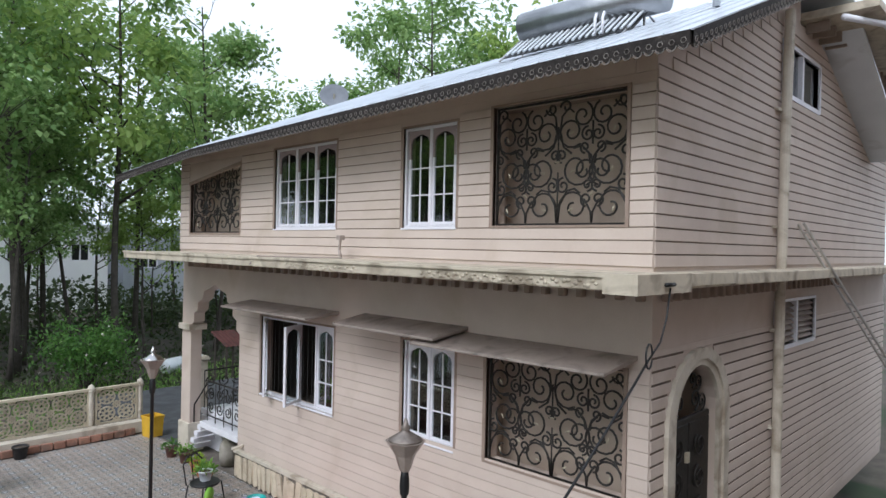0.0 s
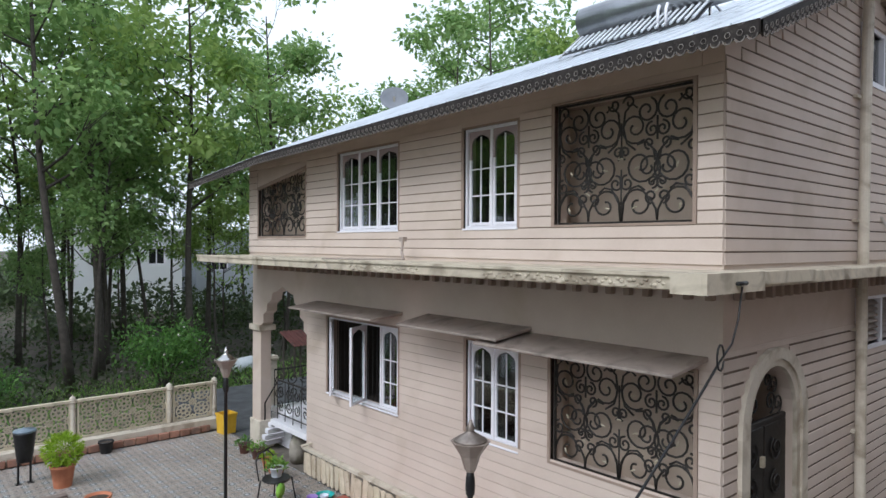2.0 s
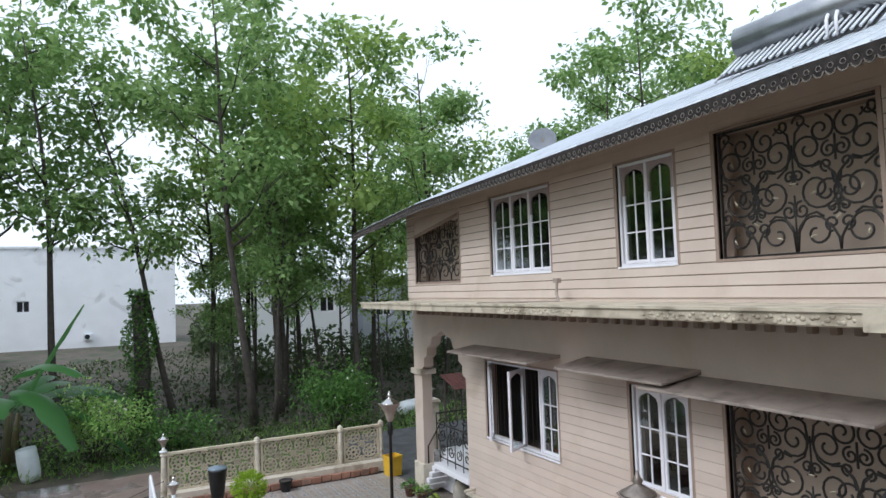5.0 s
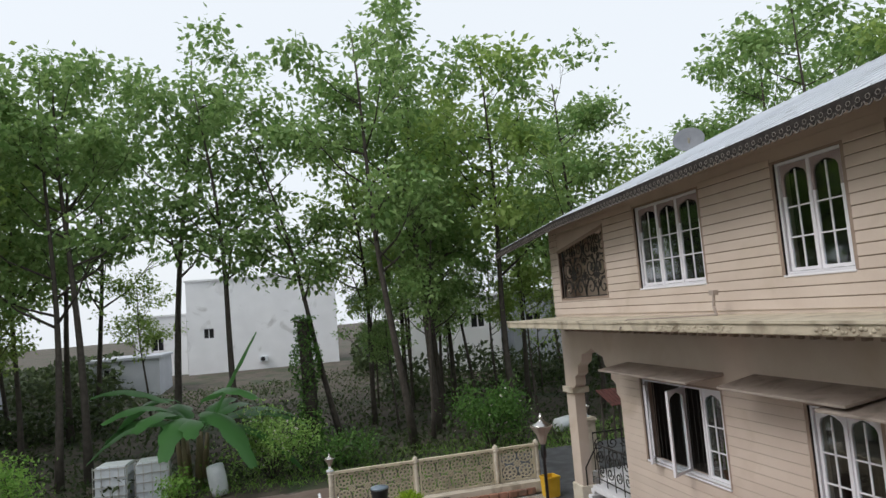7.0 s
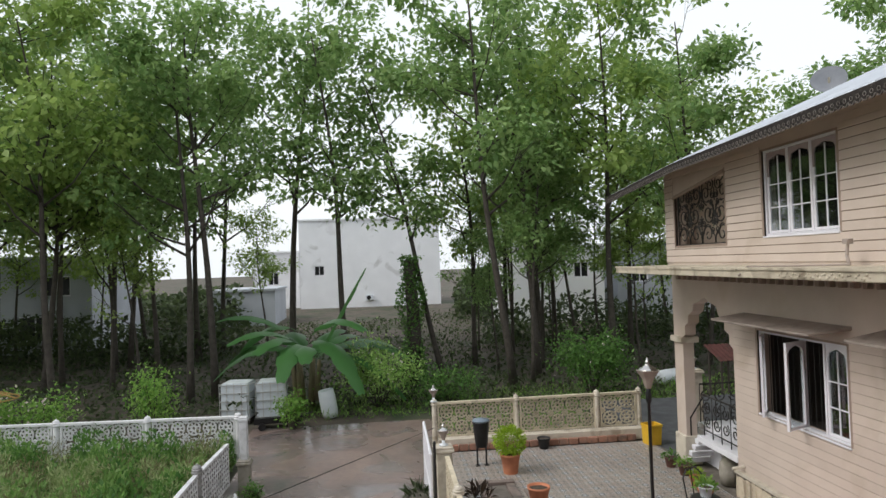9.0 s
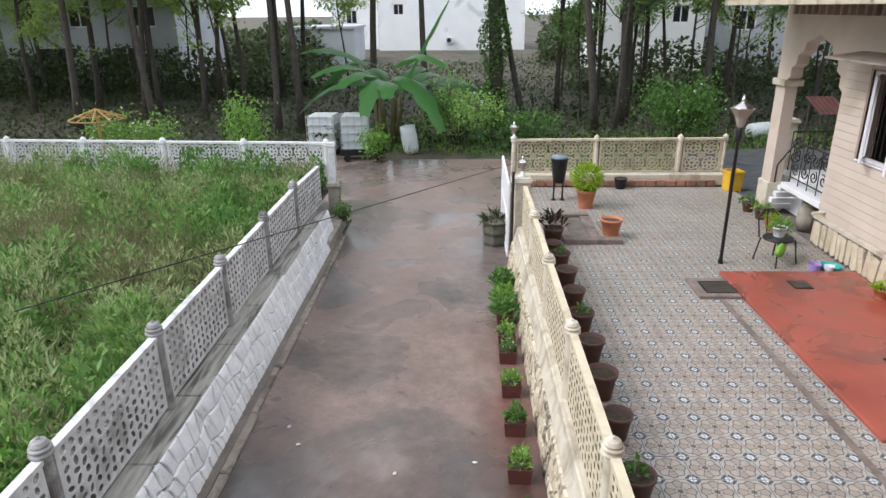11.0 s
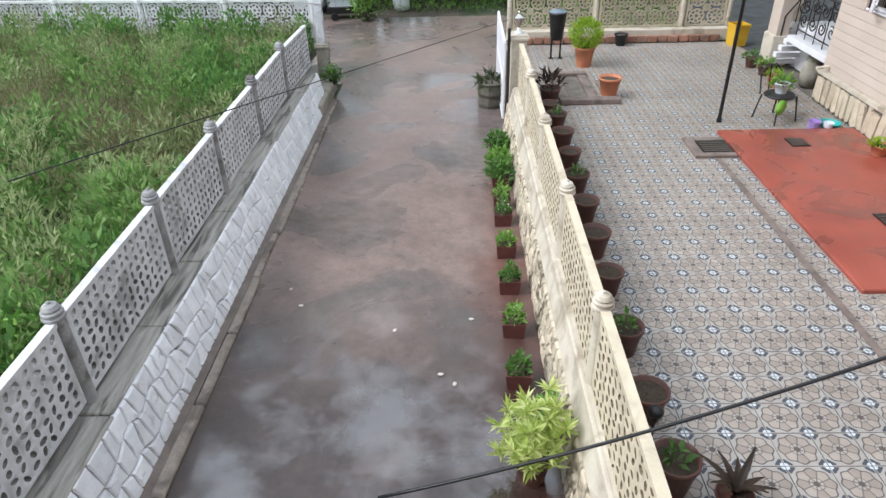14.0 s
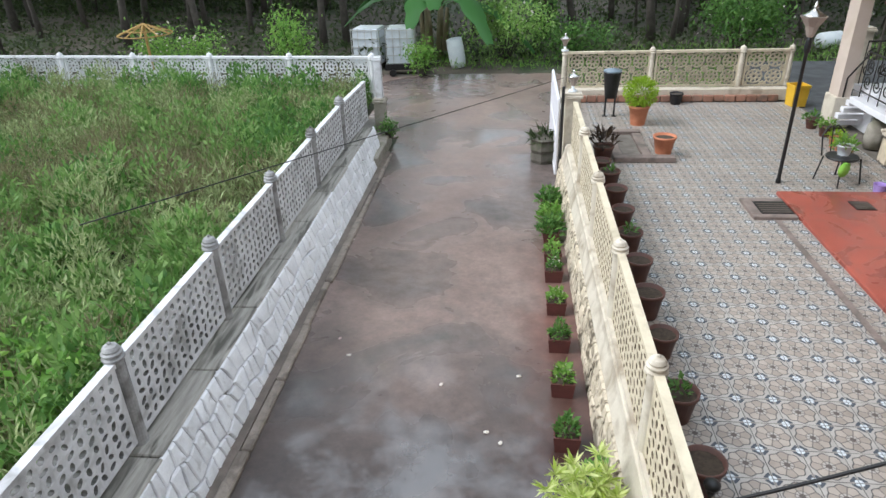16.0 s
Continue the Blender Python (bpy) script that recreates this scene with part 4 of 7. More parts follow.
# plinth of upright tan stones under the facade
bm = bmesh.new()
box(bm, XF - 0.06, XF + 0.0, YG - 0.02, 11.8, 0.0, 0.50)
plinth = hpart("plinth", bm, MORTAR, label="plinth faced with tan irregular stones")
bm = bmesh.new()
box(bm, XF - 0.10, XF, YG - 0.02, 11.83, 0.50, 0.56)
hpart("plinth_cap", bm, CREAM, plinth)
rnd = random.Random(5)
y = YG
while y < 11.75:
    w = rnd.uniform(0.13, 0.24)
    bm = bmesh.new()
    lean = rnd.uniform(-0.05, 0.05)
    z0, z1 = 0.01 + rnd.uniform(0, 0.04), rnd.uniform(0.40, 0.49)
    ring = [(y + 0.012, z0 + 0.03), (y + w * 0.4, z0), (y + w - 0.012, z0 + 0.02), (y + w - 0.02 + lean * 0.4, z1 * 0.6), (y + w - 0.015 + lean, z1), (y + w * 0.5 + lean, z1 + 0.008), (y + 0.015 + lean, z1 - 0.02), (y + 0.01 + lean * 0.5, z1 * 0.5)]
    between(bm, [ring[0], ring[1], ring[2], ring[3]], [ring[6], ring[5], ring[4], ring[3]], 0.05, lambda u, v, d: Vector((XF - 0.05 - d * (0.8 + 0.3 * math.sin(u * 40 + v * 9)), min(u, 11.8), v)))
    hpart("stone", bm, STONET, plinth)
    y += w
bm = bmesh.new()
tube(bm, [(XF - 0.03, 11.6, 0.66), (XF - 0.25, 11.6, 0.64)], 0.03, 8)
hpart("drain_spout", bm, CREAM)
# small spigot pipe on the ledge
bm = bmesh.new()
tube(bm, [(6.05, 8.25, 4.32), (6.05, 8.28, 4.40), (6.1, 8.36, 4.44), (6.12, 8.36, 4.62)], 0.022, 8)
box(bm, 6.08, 6.16, 8.31, 8.41, 4.60, 4.67)
tube(bm, [(6.05, 8.25, 4.33), (5.6, 8.8, 4.325), (5.2, 9.2, 4.33), (5.07, 9.22, 4.2)], 0.012, 6)
hpart("vent_pipe", bm, AWNING, label="dark bent pipe with a small fitting on the ledge")

# ---- boundary walls and precast lattice fences ----
def lattice_mesh(w, h, material, dirt_shade):
    """A precast panel in a frame, pierced by rows of small uneven holes seen right through."""
    bm = bmesh.new()
    rl = random.Random(int(w * 100))
    f, d = 0.035, 0.030
    box(bm, 0, w, -0.03, 0.03, 0, f)
    box(bm, -0.01, w + 0.01, -0.042, 0.042, h - f, h + 0.012)
    box(bm, 0, f, -0.03, 0.03, f, h - f)
    box(bm, w - f, w, -0.03, 0.03, f, h - f)
    nx, nz = round((w - 2 * f) / 0.125), round((h - 2 * f) / 0.105)
    cw, ch = (w - 2 * f) / nx, (h - 2 * f) / nz
    for i in range(nx):
        for j in range(nz):
            cx, cz = f + (i + 0.5) * cw, f + (j + 0.5) * ch
            phase = (i * 3 + j * 5) % 8
            a0, ra, rb = phase * math.pi / 8 + rl.uniform(-0.2, 0.2), rl.uniform(0.036, 0.052), rl.uniform(0.022, 0.034)
            ox, oz = (0.008 if j % 2 else -0.008) + rl.uniform(-0.006, 0.006), rl.uniform(-0.008, 0.008)
            hole_v, cell_v = [], []
            for k in range(8):
                t = k * math.pi / 4
                u, v = ra * math.cos(t - a0), rb * math.sin(t - a0)
                hole_v.append((cx + ox + u * math.cos(a0) - v * math.sin(a0), cz + oz + u * math.sin(a0) + v * math.cos(a0)))
                m = max(abs(math.cos(t)), abs(math.sin(t)))
                cell_v.append((cx + cw / 2 * math.cos(t) / m, cz + ch / 2 * math.sin(t) / m))
            hf, hb = [[bm.verts.new((p, y, q)) for p, q in hole_v] for y in (-d * 0.85, d * 0.85)]
            cf, cb = [[bm.verts.new((p, y, q)) for p, q in cell_v] for y in (-d, d)]
            for k in range(8):
                n = (k + 1) % 8
                bm.faces.new((cf[k], cf[n], hf[n], hf[k]))
                bm.faces.new((cb[k], hb[k], hb[n], cb[n]))
                # second material: hole walls painted darker than the panel
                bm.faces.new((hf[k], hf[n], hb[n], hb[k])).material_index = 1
    me = bpy.data.meshes.new("lattice_panel")
    bm.to_mesh(me)
    bm.free()
    me.materials.append(material)
    me.materials.append(dirt_shade)
    return me


def rosette_mesh(w, h, material):
    """A precast panel of pierced rosettes: rings, spokes and petals as bars inside a frame."""
    bm = bmesh.new()
    d = 0.018

    def bar(a, b, t):
        a, b = Vector((a[0], 0, a[1])), Vector((b[0], 0, b[1]))
        n = Vector((-(b - a).z, 0, (b - a).x)).normalized() * t
        e = (b - a).normalized() * t * 0.6
        vs = [bm.verts.new(p + Vector((0, y, 0))) for y in (-d, d) for p in (a - n - e, b - n + e, b + n + e, a + n - e)]
        for q in ((0, 3, 2, 1), (4, 5, 6, 7), (0, 1, 5, 4), (2, 3, 7, 6), (1, 2, 6, 5), (3, 0, 4, 7)):
            bm.faces.new([vs[i] for i in q])
    f = 0.04
    box(bm, 0, w, -0.03, 0.03, 0, f)
    box(bm, -0.01, w + 0.01, -0.05, 0.05, h - f, h + 0.015)
    box(bm, 0, f, -0.03, 0.03, f, h - f)
    box(bm, w - f, w, -0.03, 0.03, f, h - f)
    nx, nz = max(1, round((w - 2 * f) / 0.37)), max(1, round((h - 2 * f) / 0.37))
    cw, ch = (w - 2 * f) / nx, (h - 2 * f) / nz
    for i in range(nx):
        for j in range(nz):
            cx, cz = f + (i + 0.5) * cw, f + (j + 0.5) * ch

            def at(r, k, m=16):
                return (cx + r * cw * math.cos(2 * math.pi * k / m), cz + r * ch * math.sin(2 * math.pi * k / m))
            for k in range(16):
                bar(at(0.40, k), at(0.40, k + 1), 0.015)
            for k in range(8):
                bar(at(0.13, 2 * k), at(0.13, 2 * k + 2), 0.013)
                bar(at(0.13, 2 * k), at(0.27, 2 * k + 1), 0.013)
                bar(at(0.13, 2 * k + 2), at(0.27, 2 * k + 1), 0.013)
                bar(at(0.27, 2 * k + 1), at(0.40, 2 * k + 1), 0.014)
            for sx, sz in ((1, 1), (1, -1), (-1, 1), (-1, -1)):
                c = (cx + sx * cw / 2, cz + sz * ch / 2)
                bar((cx + sx * 0.29 * cw, cz + sz * 0.29 * ch), c, 0.016)
                bar((c[0], c[1] - sz * 0.2 * ch), (c[0] - sx * 0.2 * cw, c[1]), 0.015)
    return mesh_of("lattice_panel", bm, material)


def post_mesh(h, material, r=0.075):
    bm = bmesh.new()
    lathe(bm, [(r * 1.05, 0), (r, 0.05), (r * 0.9, h - 0.19), (r * 1.0, h - 0.185), (r * 1.28, h - 0.165), (r * 1.28, h - 0.145), (r * 1.0, h - 0.135), (r * 1.0, h - 0.125), (r * 1.2, h - 0.115), (r * 1.2, h - 0.10), (r * 0.95, h - 0.09),
                   (r * 1.0, h - 0.07), (r * 0.75, h - 0.04), (r * 0.35, h - 0.028), (r * 0.2, h - 0.022), (r * 0.24, h - 0.012), (0.004, h)], 18)
    return mesh_of("post", bm, material)


PANEL_H = 0.86
# tones of the hole walls, the shade inside the holes put into colour
HOLEG = surf("grey_hole_shade", (0.17, 0.168, 0.165), (0.30, 0.297, 0.295), 14, 0.9)
HOLEC = surf("brown_hole_shade", (0.13, 0.10, 0.07), (0.24, 0.19, 0.135), 14, 0.9)
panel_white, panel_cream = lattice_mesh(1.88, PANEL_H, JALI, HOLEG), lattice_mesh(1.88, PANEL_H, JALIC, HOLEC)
panel_back = rosette_mesh(1.93, 0.84, JALIC)
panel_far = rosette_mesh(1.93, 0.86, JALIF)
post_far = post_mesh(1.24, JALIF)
post_white, post_cream = post_mesh(1.095, JALIP), post_mesh(1.085, CREAM)
post_back = post_mesh(1.2, CREAM, 0.065)


def fence(label, p0, p1, n, z, post_me, panel_me, lift, group, last=True):
    """Posts and lattice panels from p0 to p1."""
    p0, p1 = Vector((*p0, z)), Vector((*p1, z))
    step = (p1 - p0) / n
    ang = math.atan2(step.y, step.x)
    f = thing("lattice_fence", p0, label, "fence", group)
    for i in range(n + 1 if last else n):
        o = new("post", post_me)
        o.parent, o.location = f, step * i
        o.rotation_euler = (random.uniform(-0.01, 0.01), random.uniform(-0.01, 0.01), i)
    for i in range(n):
        o = new("lattice_panel", panel_me)
        o.parent, o.location, o.rotation_euler = f, step * i + step.normalized() * 0.08 + Vector((0, 0, lift + random.uniform(-0.008, 0.008))), (random.uniform(-0.012, 0.012), 0, ang)
    return f


fence("weathered white precast lattice fence on the stone wall", (-3.46, 0.25), (-3.46, 12.47), 6, -0.02, post_white, panel_white, 0.045, "driveway fences")
fence("short white lattice fence end by the gate", (-3.46, 12.47), (-3.38, 14.35), 1, -0.02, post_white, panel_white, 0.045, "driveway fences", False)
fence("cream precast lattice fence between driveway and yard", (1.01, 0.32), (1.06, 12.56), 6, -0.02, post_cream, panel_cream, 0.065, "driveway fences", False)
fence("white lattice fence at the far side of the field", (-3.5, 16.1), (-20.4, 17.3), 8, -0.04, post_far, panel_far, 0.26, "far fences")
fence("cream lattice fence along the back of the yard", (1.13, 16.35), (5.25, 16.4), 2, 0.02, post_back, panel_back, 0.24, "far fences")
fence("short cream lattice fence bay at the yard corner", (5.25, 16.4), (6.35, 16.42), 1, 0.02, post_back, rosette_mesh(0.95, 0.84, JALIC), 0.24, "far fences")


def jig(a, k):
    return a + 0.35 * noise.noise(Vector((k * 1.7, a * 3.1, 2.2)))


# left retaining wall: slanting face of whitewashed stones, mossy coping
bm = bmesh.new()
v = [bm.verts.new(p) for p in [(-3.62, -2, -0.9), (-2.95, -2, -0.9), (-3.185, -2, -0.07), (-3.62, -2, -0.07), (-3.62, 14.0, -0.9), (-2.95, 14.0, -0.9), (-3.185, 14.0, -0.07), (-3.62, 14.0, -0.07)]]
for q in ((0, 1, 2, 3), (4, 7, 6, 5), (0, 4, 5, 1), (1, 5, 6, 2), (2, 6, 7, 3), (3, 7, 4, 0)):
    bm.faces.new([v[i] for i in q])
stone_wall = solid("retaining_wall", bm, LIMEJOINT, "retaining wall of whitewashed rough stones beside the driveway", "wall", "structure")
bm = bmesh.new()
for k in range(13):
    y = -2 + k * 1.23
    box(bm, -3.64, -3.165 + random.uniform(-0.02, 0.015), y, y + 1.215, -0.085, -0.02 + random.uniform(-0.008, 0.006))
bevel(bm, 0.012)
o = part("coping", bm, COPING, stone_wall, "mossy grey concrete coping")
rnd = random.Random(11)


def face_l(u, v, d):
    """A place on the slanting face: along, up, out."""
    return Vector((-2.985 - 0.20 * v + d, u, -0.72 + v * 0.69))


def stones(parent, material, put, u0, u1, rows, wmin, wmax, depth):
    """Rough squared stones in rows, each a piece of its own."""
    for r in range(rows):
        u = u0 + rnd.uniform(-0.2, 0)
        while u < u1:
            w = rnd.uniform(wmin, wmax)
            a, b = r / rows, (r + 1) / rows
            g = 0.005

            def seam(p, k):
                """Height of the wavy bed joint k at p along the wall."""
                return min(1, max(0, k / rows + (0.17 * noise.noise(Vector((p * 2.9, k * 5.1, 0.4))) if 0 < k < rows else 0)))
            lean = 0.20 * noise.noise(Vector((u * 3, r * 4.0, 7)))
            lean2 = 0.20 * noise.noise(Vector(((u + w) * 3, r * 4.0, 7)))
            cs = [(u + g, seam(u, r) + 0.012), (u + w * 0.5, seam(u + w / 2, r) + 0.012), (u + w - g, seam(u + w, r) + 0.012), (u + w - g + lean2 * 0.5 - rnd.uniform(0, 0.012), (a + b) / 2), (u + w - g + lean2, seam(u + w, r + 1) - 0.012), (u + w * 0.5, seam(u + w / 2, r + 1) - 0.012),
                  (u + g + lean, seam(u, r + 1) - 0.012), (u + g + lean * 0.5 + rnd.uniform(0, 0.012), (a + b) / 2)]
            bm = bmesh.new()
            cu, cv = u + w / 2, (a + b) / 2
            base = [bm.verts.new(put(p, q, -0.01)) for p, q in cs]
            mid = [bm.verts.new(put(p, q, depth * 0.6)) for p, q in cs]
            top_v = [bm.verts.new(put(cu + (p - cu) * 0.86, cv + (q - cv) * 0.86, depth * rnd.uniform(0.9, 1.25))) for p, q in cs]
            for lo, hi in ((base, mid), (mid, top_v)):
                for i in range(8):
                    bm.faces.new((lo[i], lo[(i + 1) % 8], hi[(i + 1) % 8], hi[i]))
            c = bm.verts.new(put(cu, cv, depth * rnd.uniform(1.05, 1.4)))
            for i in range(8):
                bm.faces.new((top_v[i], top_v[(i + 1) % 8], c))
            part("stone", bm, material, parent)
            u += w


stones(stone_wall, STONEW, face_l, 0.8, 13.9, 3, 0.11, 0.25, 0.03)

# right wall: cream plaster slope above a stone face
bm = bmesh.new()
v = [bm.verts.new(p) for p in [(0.81, -2, -0.9), (1.12, -2, -0.9), (1.12, -2, 0.06), (0.93, -2, 0.06), (0.81, 12.5, -0.9), (1.12, 12.5, -0.9), (1.12, 12.5, 0.06), (0.93, 12.5, 0.06)]]
for q in ((0, 1, 2, 3), (4, 7, 6, 5), (0, 4, 5, 1), (1, 5, 6, 2), (2, 6, 7, 3), (3, 7, 4, 0)):
    bm.faces.new([v[i] for i in q])
yard_wall = solid("yard_wall", bm, CREAM, "cream plastered wall with rough stone face to the driveway", "wall", "structure")
bm = bmesh.new()
v = [bm.verts.new(p) for p in [(0.862, -2, -0.20), (0.93, -2, -0.19), (0.96, -2, 0.10), (0.862, 12.5, -0.20), (0.93, 12.5, -0.19), (0.96, 12.5, 0.10)]]
for q in ((0, 1, 2), (3, 5, 4), (0, 2, 5, 3), (0, 3, 4, 1), (1, 4, 5, 2)):
    bm.faces.new([v[i] for i in q])
box(bm, 0.962, 1.118, -1.99, 12.49, 0.05, 0.097)
part("sloped_coping", bm, CREAM, yard_wall, "stained cream sloping coping")


def face_r(u, v, d):
    return Vector((0.79 + 0.085 * v - d, u, -0.71 + v * 0.51))


CREAMSTONE = surf("limewashed_cream_stone", (0.47, 0.40, 0.30), (0.62, 0.54, 0.42), 6, 0.8, bump=0.5, stain=(0.12, 0.095, 0.065), stain_scale=7.0, stain_at=(0.50, 0.66), vary=0.15)
stones(yard_wall, CREAMSTONE, face_r, 0.8, 12.4, 3, 0.12, 0.28, 0.035)

# gate pillars
def pillar(x, y, w, z0, z1, material, label):
    t = thing("gate_pillar", (x, y, z0), label, "pillar", "gate pillars")
    h = z1 - z0
    bm = bmesh.new()
    box(bm, -w / 2, w / 2, -w / 2, w / 2, 0, h - 0.1)
    bevel(bm, 0.012)
    part("shaft", bm, material, t)
    bm = bmesh.new()
    box(bm, -w * 0.62, w * 0.62, -w * 0.62, w * 0.62, h - 0.1, h - 0.04)
    box(bm, -w * 0.55, w * 0.55, -w * 0.55, w * 0.55, h - 0.04, h)
    bevel(bm, 0.01)
    part("cap", bm, material, t)
    return t


pillar(1.03, 12.72, 0.30, -0.9, 1.06, CREAM, "square cream gate pillar with moulded cap")
pillar(-3.22, 15.3, 0.26, -0.9, 0.30, GREYCON, "square grey gate pillar base by the drive")
pillar(-3.22, 15.32, 0.16, 0.30, 1.25, JALI, "slim white gate post on its grey base")
bm = bmesh.new()
box(bm, -3.40, -2.95, 13.2, 15.1, -0.9, -0.45)
bevel(bm, 0.03)
solid("gate_step", bm, GREYCON, "broken grey masonry step at the wall's end", "masonry", "structure")

# open gate leaf, folded back along the drive
gate = thing("metal_gate", (0.78, 12.75, -0.66), "white tubular metal gate leaf, swung open", "gate")
bm = bmesh.new()
for a, b in (((0, 0, 0.05), (0, 0, 1.55)), ((0.03, 2.6, 0.05), (0.03, 2.6, 1.55)), ((0, 0, 0.05), (0.03, 2.6, 0.05)), ((0, 0, 1.55), (0.03, 2.6, 1.55)), ((0, 0, 0.8), (0.03, 2.6, 0.8))):
    tube(bm, [a, b], 0.028, 8)
part("gate_frame", bm, UPVC, gate)
for k in range(12):
    bm = bmesh.new()
    tube(bm, [(0.002 * k, 0.2 + k * 0.2, 0.05), (0.002 * k, 0.2 + k * 0.2, 1.55)], 0.012, 6)
    part("bar", bm, UPVC, gate)

# brick edging bed along the back fence
bm = bmesh.new()
box(bm, 1.2, 6.3, 16.05, 16.32, 0, 0.26)
bed = solid("back_kerb", bm, CREAM, "cream plastered kerb under the back fence", "kerb", "structure")
EDGEB = surf("old_red_brick", (0.26, 0.12, 0.08), (0.36, 0.19, 0.13), 6, 0.85, bump=0.5, stain=(0.14, 0.10, 0.08), stain_scale=4, vary=0.2)
bm = bmesh.new()
box(bm, -0.11, 0.11, -0.05, 0.05, 0, 0.15)
bevel(bm, 0.012)
brick_me = mesh_of("brick", bm, EDGEB)
for k in range(20):
    o = new("brick", brick_me)
    o.parent, o.location, o.rotation_euler = bed, (1.3 + k * 0.245, 15.97, 0.0), (rnd.uniform(-0.2, 0.05), 0, rnd.uniform(-0.12, 0.12))

SUMPC = surf("damp_brown_concrete", (0.15, 0.115, 0.10), (0.26, 0.205, 0.18), 5, 0.6, bump=0.3, stain=(0.09, 0.075, 0.065), stain_scale=2.5)
# raised brick frame with a sump in the yard
bm = bmesh.new()
for a, b, c, d, h in ((1.75, 2.85, 11.72, 11.9, 0.10), (1.75, 1.93, 11.9, 13.35, 0.09), (2.3, 2.48, 11.9, 13.3, 0.07), (2.6, 2.85, 11.9, 13.0, 0.05), (1.75, 2.5, 13.35, 13.5, 0.09)):
    box(bm, a, b, c, d, 0, h)
bevel(bm, 0.012)
solid("sump_frame", bm, SUMPC, "low brown-grey concrete frame round a sump", "kerb", "structure")
bm = bmesh.new()
box(bm, 1.93, 2.3, 11.9, 13.35, 0, 0.015)
solid("sump_cover", bm, MORTAR, "dark sunken sump cover", "cover", "structure")

# red platform, drains, joint strip
bm = bmesh.new()
box(bm, 4.10, 6.30, 5.78, 10.28, -0.02, 0.055)
bevel(bm, 0.012)
solid("red_platform", bm, REDSLAB, "wet red oxide concrete platform by the house", "platform", "structure")
for x0, x1, y0, y1, z in ((5.0, 5.28, 9.55, 9.86, 0.06), (5.06, 5.5, 7.0, 7.4, 0.06), (3.6, 4.06, 9.4, 9.85, 0.05)):
    t = thing("drain_cover", ((x0 + x1) / 2, (y0 + y1) / 2, z - 0.005), "dark metal drain cover set in the floor", "drain cover", "drain covers")
    bm = bmesh.new()
    a, b = (x1 - x0) / 2, (y1 - y0) / 2
    box(bm, -a, a, -b, b, 0, 0.012)
    part("plate", bm, BLACKM, t)
    for k in range(5):
        bm = bmesh.new()
        box(bm, -a + 0.02, a - 0.02, -b + 0.03 + k * (2 * b - 0.06) / 5, -b + 0.05 + k * (2 * b - 0.06) / 5, 0.012, 0.018)
        part("slat", bm, WETDARK, t)
bm = bmesh.new()
box(bm, 3.45, 4.08, 9.28, 9.4, -0.02, 0.05)
box(bm, 3.45, 3.6, 9.4, 10.0, -0.02, 0.05)
box(bm, 3.6, 4.08, 9.85, 10.0, -0.02, 0.05)
bevel(bm, 0.008)
solid("drain_kerb", bm, SUMPC, "low grey kerb round a drain", "kerb", "structure")
bm = bmesh.new()
box(bm, 3.745, 3.825, 0.5, 9.28, -0.02, 0.008)
solid("joint_strip", bm, SUMPC, "worn grey cement strip between the tiles", "joint", "structure")

# unseen plain house blocks behind the camera, added to keep sky off the gable
bm = bmesh.new()
wall_cells(bm, [-3.4, 18.0], [-0.7, 9.0], lambda u, z: False, 6.0, lambda u, z, w: Vector((u, -1.6 - w, z)))
wall_cells(bm, [2.6, 18.0], [-0.7, 7.8], lambda u, z: False, 0.9, lambda u, z, w: Vector((u, -0.65 - w, z)))
solid("wall_behind", bm, WALL, "unseen cream block behind the camera, added to shade the gable", "wall", "structure")

# ---- things in the yard and on the driveway ----
def pot_mesh(r, h, material, name="pot"):
    bm = bmesh.new()
    lathe(bm, [(r * 0.72, 0), (r * 0.97, h * 0.86), (r * 1.05, h * 0.87), (r * 1.07, h), (r * 0.97, h), (r * 0.92, h * 0.86), (0.005, h * 0.85)], 18, cap=False)
    return mesh_of(name, bm, material, True)


def soil_mesh(r, h):
    bm = bmesh.new()
    lathe(bm, [(r * 0.92, h * 0.86), (r * 0.6, h * 0.885), (r * 0.3, h * 0.87), (0.004, h * 0.9)], 14, cap=False)
    return mesh_of("soil", bm, EARTH, True)


def leaf_arrays(rg, at, size, out_dir=None, droop=0.3, narrow=0.45):
    """Verts and faces of folded leaves, one at each row of at."""
    n = len(at)
    d = rg.normal(size=(n, 3)) if out_dir is None else out_dir + rg.normal(size=(n, 3)) * 0.45
    d[:, 2] -= droop
    d /= np.linalg.norm(d, axis=1)[:, None] + 1e-9
    up = rg.normal(size=(n, 3)) * 0.5 + np.array([0, 0, 1.0])
    s = np.cross(d, up)
    s /= np.linalg.norm(s, axis=1)[:, None] + 1e-9
    u = np.cross(s, d)
    L = (size * rg.uniform(0.65, 1.25, n))[:, None]
    base, tip = at, at + d * L
    mid = at + d * L * 0.45
    left, right = mid + s * L * narrow * 0.5 + u * L * 0.08, mid - s * L * narrow * 0.5 + u * L * 0.08
    v = np.stack([base, left, tip, right], 1).reshape(-1, 3)
    k = np.arange(n)[:, None] * 4
    f = np.concatenate([k + [0, 1, 2], k + [0, 2, 3]], 1).reshape(-1, 3)
    return v, f


